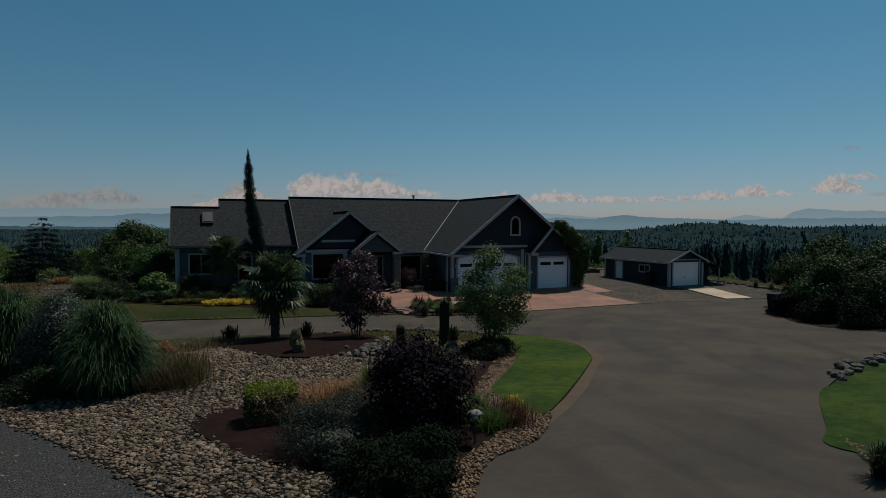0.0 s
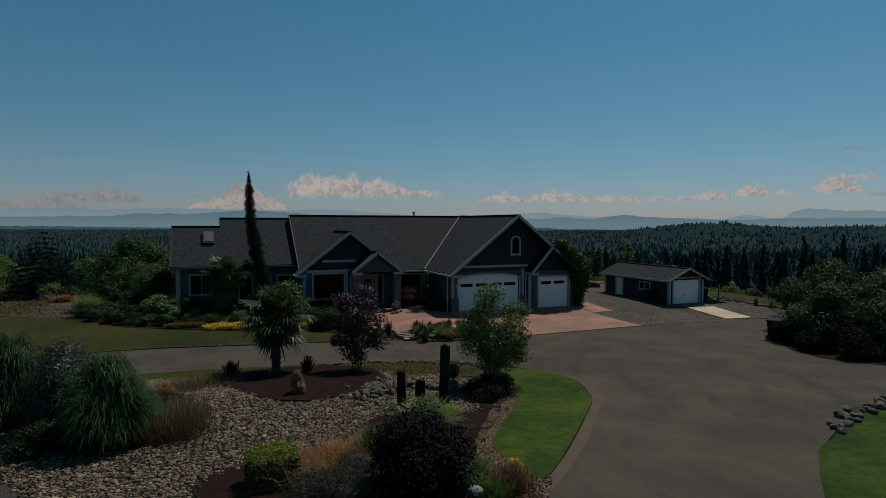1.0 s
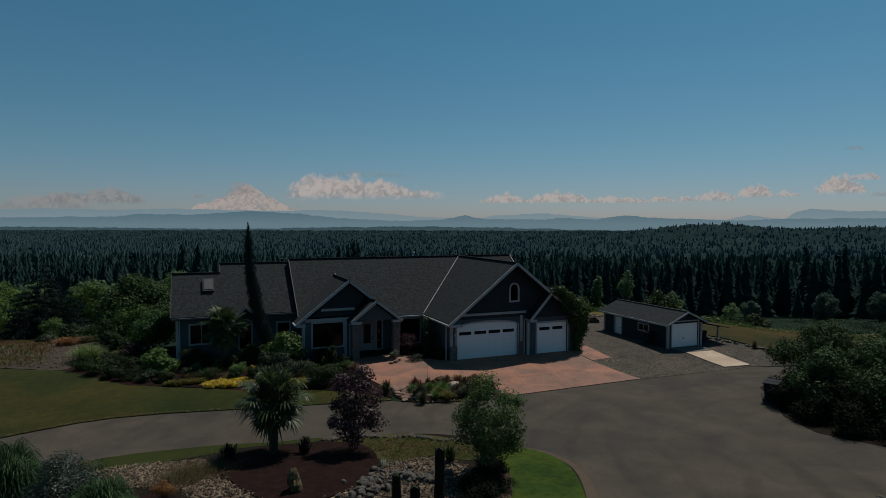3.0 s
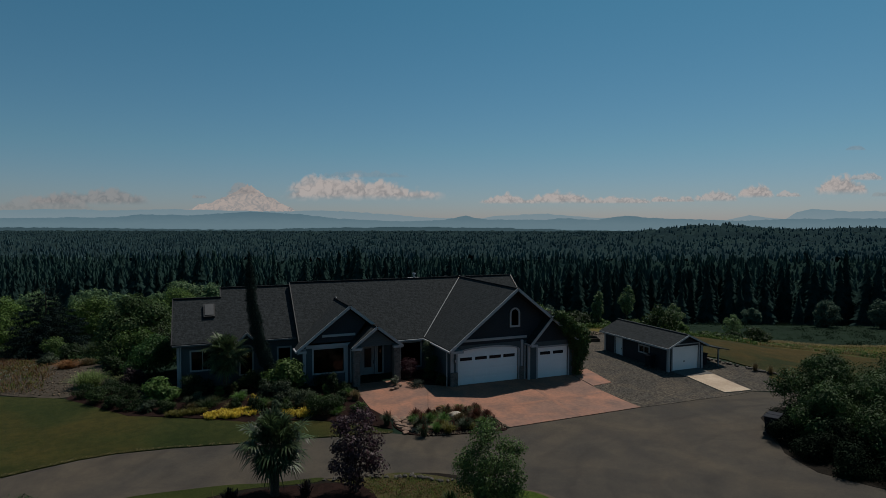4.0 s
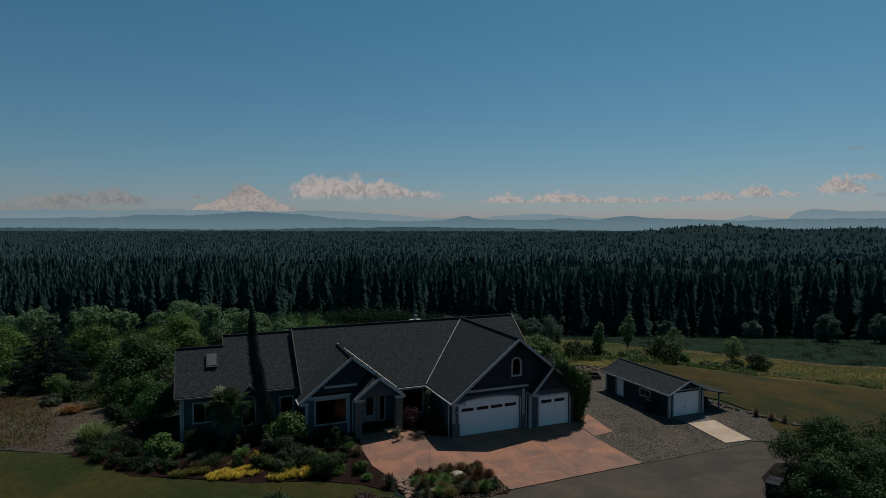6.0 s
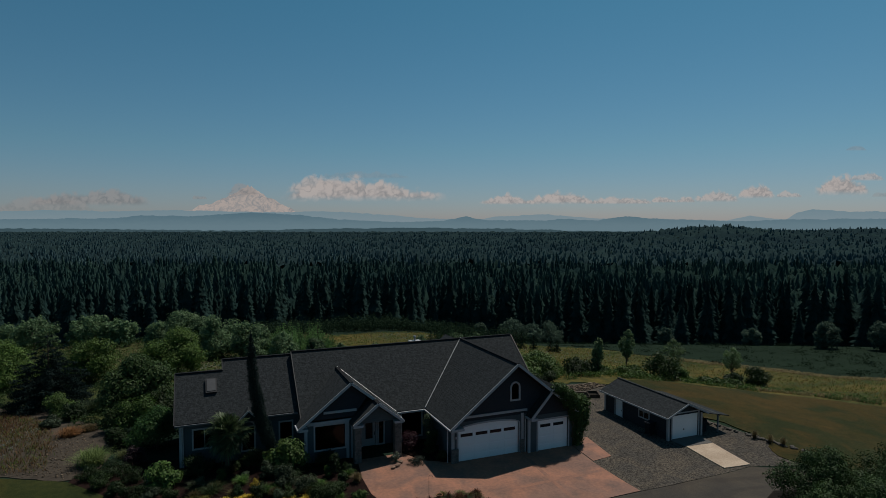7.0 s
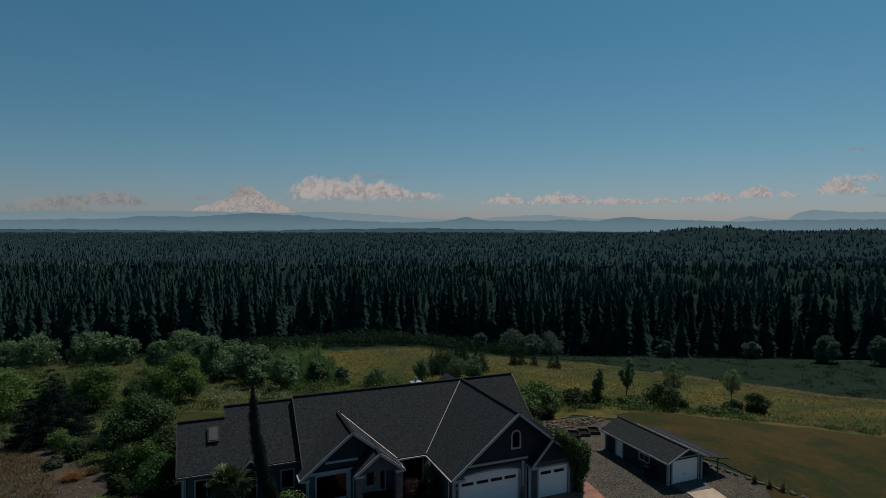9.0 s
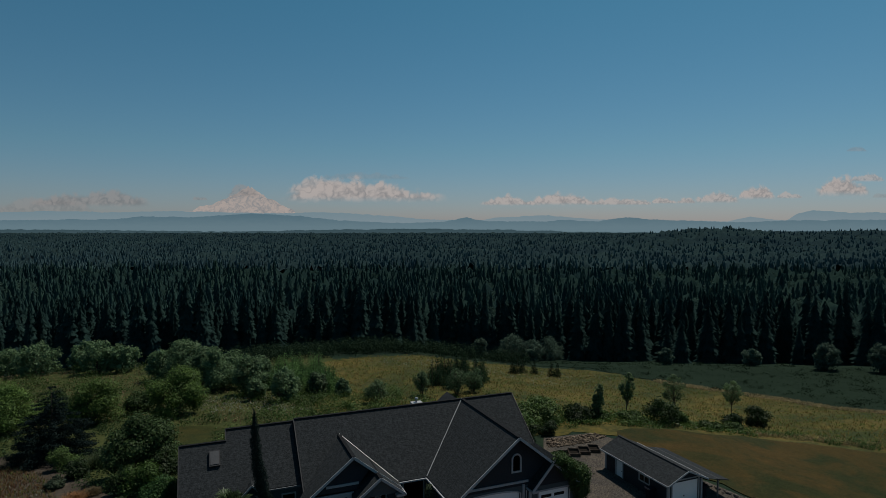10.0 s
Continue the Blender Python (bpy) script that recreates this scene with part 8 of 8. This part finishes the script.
part("wall", box(bmesh.new(), -7, 7, -4, 4, -10.5, 2.4), TRIM, far_barn)
part("roof", prism(bmesh.new(), [(-9, -4.5, 2.4), (-9, 4.5, 2.4), (-9, 0, 4.6)], (18, 0, 0)), GRAVEL, far_barn)

# ---- undergrowth ----
def carpet(name, label, category, places, mat, leaf, per, seed):
    """Low growth too many to count: small leafy lumps joined into one object. places: rows of x, y, width, height."""
    rng = np.random.default_rng(seed)
    blobs = []
    for x, y, w, h in places:
        z = gz(x, y)
        for _ in range(3):
            blobs.append((x + 0.25 * w * rng.normal(), y + 0.25 * w * rng.normal(), z + h * rng.uniform(0.3, 0.6), w * 0.38, w * 0.38, h * 0.5))
    v, f = leaf_cloud(rng, per * len(places), blobs, leaf, 0.55, 0.4)
    return tagged(soup(name, v, f, mat), label, category, kind="stuff")


def strew(rng, count, outline, wide, tall):
    """Random places within an outline, as rows of x, y, width, height."""
    xs, ys = [p[0] for p in outline], [p[1] for p in outline]
    x, y = rng.uniform(min(xs), max(xs), count * 6), rng.uniform(min(ys), max(ys), count * 6)
    ok = np.flatnonzero(inside(x, y, outline))[:count]
    return np.stack([x[ok], y[ok], wide * rng.uniform(0.6, 1.4, len(ok)), tall * rng.uniform(0.6, 1.4, len(ok))], 1)


rng = np.random.default_rng(95)
SIDE_WILD = [(-60, 95), (-40, 82), (-16, 92), (2, 80), (14, 70), (18, 110), (14, 135), (0, 150), (-40, 165), (-75, 165)]
carpet("wild_shrubs", "tangle of green scrub beyond the side garden", "undergrowth", strew(rng, 330, SIDE_WILD, 3.0, 1.9), LEAF_MID, 0.26, 110, 96)
carpet("wild_shrubs_bright", "tangle of yellow-green scrub beyond the side garden", "undergrowth", strew(rng, 170, SIDE_WILD, 2.6, 1.3), LEAF_LIGHT_MID, 0.26, 90, 97)
BEHIND = [(5, 57), (26, 57), (30, 66), (28, 92), (14, 96), (2, 78), (-2, 62)]
carpet("wild_shrubs_behind", "green scrub behind the house", "undergrowth", strew(rng, 260, BEHIND, 2.2, 1.3), LEAF_LIGHT_MID, 0.26, 70, 98)
DARK_STRIP = [(84, 129), (95, 106), (99, 90), (103.2, 77.5), (105.5, 61), (112, 40), (150, 30), (190, 60), (150, 110), (110, 150), (60, 175), (20, 170), (20, 150), (52, 138)]
carpet("dark_scrub", "belt of dark green scrub between meadow and wood", "undergrowth", strew(rng, 260, DARK_STRIP, 3.0, 0.8), LEAF_SCRUB, 0.34, 45, 99)
carpet("dark_brake", "tall dark brake of bushes where the meadow meets the wood", "undergrowth", strew(rng, 330, [(8, 138), (27, 137), (52, 138), (76, 131), (80, 138), (60, 150), (20, 156), (0, 150)], 3.6, 3.0), LEAF_SCRUB, 0.5, 60, 106)
carpet("garden_undergrowth", "low leafy growth between the side garden trees", "undergrowth", strew(rng, 170, [(-30, 74), (-18, 74), (-13, 64), (-9.5, 58), (-6.6, 54), (-3, 58), (-2.2, 70), (-6, 84), (-14, 92), (-30, 92)], 1.9, 0.9), LEAF_GARDEN_COOL, 0.2, 80, 109)
MEADOW_EDGE = [(34, 56), (43, 53.2), (54, 51.2), (64, 49.2), (74, 44.8), (80, 44), (74, 49), (60, 56), (50, 60), (42, 63)]
carpet("meadow_weeds", "leafy weeds along the lower edge of the meadow", "undergrowth", strew(rng, 230, MEADOW_EDGE, 1.5, 0.6), LEAF_MID, 0.22, 60, 100)
MEADOW_IN = [(27, 57), (35, 56), (43, 53.4), (54, 51.4), (64, 49.4), (75, 44.5), (107, 34), (104, 60), (102, 76), (98, 88), (94, 104), (85, 124), (52, 134), (27, 133), (17, 112), (13, 92), (17, 70)]


def grass_field(name, label, outline, count, w, h, mat, seed, width=0.10):
    """Long meadow grass: thousands of blades in small tufts, joined."""
    rng = np.random.default_rng(seed)
    at = strew(rng, count, outline, w, h)
    v, f = blades(rng, len(at) * 4, w, h, width, 0.6, 0.6)
    foot = np.stack([at[:, 0], at[:, 1], land(at[:, 0], at[:, 1]) + 0.08], 1)
    v = v + np.repeat(foot, 4 * 8, 0)
    return tagged(soup(name, v, f, mat), label, "grass", kind="stuff")


grass_field("scrub_grass", "dark rank growth between meadow and wood", DARK_STRIP, 2000, 1.6, 0.5, LEAF_SCRUB, 107)
grass_field("meadow_grass", "long golden meadow grass", MEADOW_IN, 4500, 1.1, 0.45, BLADE_GOLD, 101)
grass_field("meadow_grass_green", "long green meadow grass", MEADOW_IN, 4500, 1.1, 0.42, BLADE_MEADOW, 102)
grass_field("wild_grass", "long rough grass beyond the side garden", SIDE_WILD, 3200, 1.0, 0.6, BLADE_TAN, 105)
grass_field("garden_meadow", "dry flowering meadow beside the garden path", [(-40, 53), (-24, 51), (-12.8, 48), (-10.4, 47), (-10.8, 52), (-11.7, 56), (-14, 64), (-18, 72), (-40, 74)], 3600, 0.8, 0.42, BLADE_DRY, 103, 0.05)
grass_field("garden_meadow_green", "green weeds in the dry garden meadow", [(-40, 53), (-24, 51), (-12.8, 48), (-10.4, 47), (-10.8, 52), (-11.7, 56), (-14, 64), (-18, 72), (-40, 74)], 1700, 0.8, 0.36, BLADE_MEADOW, 111, 0.05)
grass_field("garden_meadow_red", "russet seed heads in the garden meadow", [(-40, 58), (-16, 56), (-15, 62), (-18, 70), (-40, 72)], 1200, 0.7, 0.55, SEDGE_RED, 104, 0.045)
grass_field("back_tufts", "short dry tufts on the sparse back grass", [(5.4, 26.2), (8.6, 25.2), (10.3, 24.0), (11.0, 22.6), (10.4, 21.6), (8.7, 22.4), (7.2, 22.4), (6.8, 23.6), (6.7, 25.0)], 420, 0.3, 0.13, BLADE_MEADOW, 118, 0.025)
grass_field("back_tufts_dry", "short brown tufts on the sparse back grass", [(5.4, 26.2), (8.6, 25.2), (10.3, 24.0), (11.0, 22.6), (10.4, 21.6), (8.7, 22.4), (7.2, 22.4), (6.8, 23.6), (6.7, 25.0)], 380, 0.3, 0.11, BLADE_DRY, 119, 0.025)
grass_field("lawn_edge_grass", "dry straw-coloured fringe where the lawn meets the driveway", [(-24, 29.35), (-11, 31.9), (-7.5, 33.1), (-5.8, 33.6), (-4.2, 33.8), (-1.6, 33.6), (1.8, 33.0), (5.6, 32.4), (9.9, 31.6), (9.9, 31.8), (5.6, 32.6), (1.8, 33.2), (-1.6, 33.8), (-4.2, 34.0), (-5.8, 33.8), (-7.5, 33.3), (-11, 32.1), (-24, 29.55)], 1500, 0.2, 0.06, BLADE_TAN, 120, 0.03)

grass_field("pale_fringe", "pale dry grass where the meadow meets the scrub", [(93, 104), (97, 89), (101, 77), (103, 61), (105.5, 61), (103.8, 78), (99.6, 91), (95.6, 106)], 900, 1.0, 0.55, BLADE_STRAW, 112, 0.10)
grass_field("pale_weeds", "pale seeding weeds along the mown edge", [(58, 51), (64, 49.6), (74, 45), (88, 40), (90, 42.5), (75, 48), (65, 52)], 420, 0.9, 0.6, BLADE_STRAW, 113, 0.08)
for k, (label, outline, count) in enumerate((("white daisies in the rough grass behind the house", [(-1, 90), (0, 103), (16, 95), (14, 82)], 420), ("white daisies in the dry garden meadow", [(-40, 55), (-24, 52), (-13.5, 50), (-12.4, 58), (-16, 66), (-40, 70)], 520), ("white daisies in the golden meadow", [(30, 130), (60, 124), (84, 116), (90, 100), (60, 96), (40, 110)], 520), ("white daisies at the mown edge", [(44, 55), (56, 53), (66, 51), (62, 56), (50, 58)], 200))):
    grass_field("daisies", label, outline, count, 0.35, 0.4, LEAF_WHITE, 114 + k, 0.06)

# ---- stones ----
STRIP = [(11.9, 21.0), (11.1, 19.0), (9.8, 17.0), (7.5, 14.1), (7.1, 12.8), (7.0, 11.6), (7.05, 10.9), (5.8, 9.5), (4.5, 8.88), (3.3, 7.3), (2.8, 7.7), (3.5, 8.7), (4.4, 9.4), (5.35, 10.2), (5.9, 11.0), (6.1, 12.4), (6.6, 13.9), (8.4, 16.6), (10.0, 19.0), (10.4, 21.0)]
rng = np.random.default_rng(110)


def stone_shape(rng, plain=False):
    """A rounded stone; the plain one has only eight faces."""
    bm = rock_mesh(rng, 0.34, rng.uniform(0.4, 0.62), 1)
    if plain:
        bm.free()
        bm = bmesh.new()
        a, b, c = rng.uniform(0.42, 0.62), rng.uniform(0.36, 0.5), rng.uniform(0.24, 0.36)
        vs = [bm.verts.new(p) for p in ((a, 0.1 * rng.normal(), 0), (0.1 * rng.normal(), b, 0), (-a, 0.1 * rng.normal(), 0), (0, -b, 0), (0.1 * rng.normal(), 0, c), (0, 0, -c))]
        for i in range(4):
            bm.faces.new((vs[i], vs[(i + 1) % 4], vs[4]))
            bm.faces.new((vs[(i + 1) % 4], vs[i], vs[5]))
        bm.verts.index_update()
    v = np.array([x.co for x in bm.verts])
    f = np.array([[x.index for x in y.verts] for y in bm.faces])
    bm.free()
    return v, f


stones = [stone_shape(rng) for _ in range(8)]
plain_stones = [stone_shape(rng, True) for _ in range(8)]


def stone_places(outline, step, size, lift, rng, avoid=(), spill=0.0):
    xs, ys = [p[0] for p in outline], [p[1] for p in outline]
    X, Y = np.meshgrid(np.arange(min(xs), max(xs), step), np.arange(min(ys), max(ys), step))
    X, Y = X.ravel() + step * rng.uniform(-0.45, 0.45, X.size), Y.ravel() + step * rng.uniform(-0.45, 0.45, X.size)
    ok = inside(X, Y, outline)
    for a in avoid:
        ok &= ~inside(X, Y, a)
    X, Y = X[ok] + spill * rng.normal(size=ok.sum()), Y[ok] + spill * rng.normal(size=ok.sum())
    S = size * np.clip(np.exp(0.32 * rng.normal(size=X.size)), 0.55, 2.2)
    return np.stack([X, Y, land(X, Y) + lift + 0.12 * S, S], 1)


def joined_stones(name, label, places, rng, shapes, mat):
    vs, fs, b = [], [], 0
    for x, y, z, s in places:
        v, f = shapes[rng.integers(len(shapes))]
        a = rng.random() * 6.283
        c, t = math.cos(a) * s, math.sin(a) * s
        w = np.stack([x + v[:, 0] * c - v[:, 1] * t, y + v[:, 0] * t + v[:, 1] * c, z + v[:, 2] * s], 1)
        vs.append(w)
        fs.append(f + b)
        b += len(v)
    ob = soup(name, np.concatenate(vs), np.concatenate(fs), mat)
    return tagged(ob, label, "stones", kind="stuff")


bed_line, mid_line, near_line = rounded(ROCK_BED), rounded(MULCH_MID), rounded(MULCH_NEAR)
places = stone_places(bed_line, 0.062, 0.077, 0.05, rng, (mid_line, near_line), 0.11)
close = places[np.argsort(places[:, 1] + 0.3 * places[:, 0])][:300]
rest = places[np.argsort(places[:, 1] + 0.3 * places[:, 0])][300:]
half = len(rest) * 2 // 5
joined_stones("river_stones", "rounded grey river stones covering the island bed", rest[:half], rng, stones, STONE)
joined_stones("river_stones_beyond", "rounded grey river stones covering the far side of the island bed", rest[half:], rng, plain_stones, STONE)
joined_stones("edging_pebbles", "small tan pebbles edging lawn and beds", stone_places(rounded(STRIP), 0.054, 0.070, 0.05, rng, (rounded(ISLAND_LAWN),)), rng, plain_stones, PEBBLE)
joined_stones("loose_gravel", "coarse grey chips strewn over the gravel strip", stone_places([(-0.7, 9.4), (-2.1, 12.2), (-3.5, 14.5), (-5.1, 17.0), (-8, 19.2), (-14, 17), (-14, 11), (-8, 5), (-2, 4), (1.0, 6.4)], 0.11, 0.034, 0.03, rng), rng, plain_stones, STONE)
joined_stones("lawn_end_pebbles", "tan pebbles in the bed at the lawn end", stone_places([(11.3, 7.4), (10.3, 6.3), (9.1, 4.2), (10, 3), (12, 4.6), (10.9, 6.8)], 0.075, 0.085, 0.03, rng), rng, plain_stones, PEBBLE)
joined_stones("rubble", "heap of broken stones behind the raised beds", stone_places([(31.8, 50.2), (36, 49.8), (39.4, 50.6), (38.6, 52), (33, 52.4)], 0.2, 0.24, 0.04, rng), rng, stones, STONE)
joined_stones("path_stones", "pale stones strewn over the garden path", stone_places([(-24, 50.4), (-12.6, 47.4), (-8.4, 45.2), (-7.2, 49.5), (-8.2, 53), (-10, 57), (-11.2, 56), (-11, 51), (-13, 49), (-24, 51.8)], 0.30, 0.13, 0.05, rng, (), 0.1), rng, plain_stones, STONE)
joined_stones("bed_rim_stones", "small grey stones rimming the front bed", stone_places([(10.6, 31.6), (11.6, 30.4), (15.2, 29.55), (16.5, 29.9), (16.3, 33.5), (16.0, 33.4), (16.1, 30.3), (15.1, 30.0), (11.8, 30.8), (10.8, 31.9)], 0.12, 0.13, 0.06, rng), rng, plain_stones, STONE)
bed = bpy.data.objects["rock_bed"]
stone_data = []
for v, f in stones:
    me = bpy.data.meshes.new("river_stone")
    me.from_pydata(v.tolist(), [], f.tolist())
    me.materials.append(STONE)
    stone_data.append(me)
for x, y, z, s in close:
    ob = new("river_stone", stone_data[rng.integers(len(stone_data))])
    ob.parent = bed
    ob.location, ob.scale, ob.rotation_euler = (x, y, z), (s, s, s), (0, 0, rng.random() * 6.283)
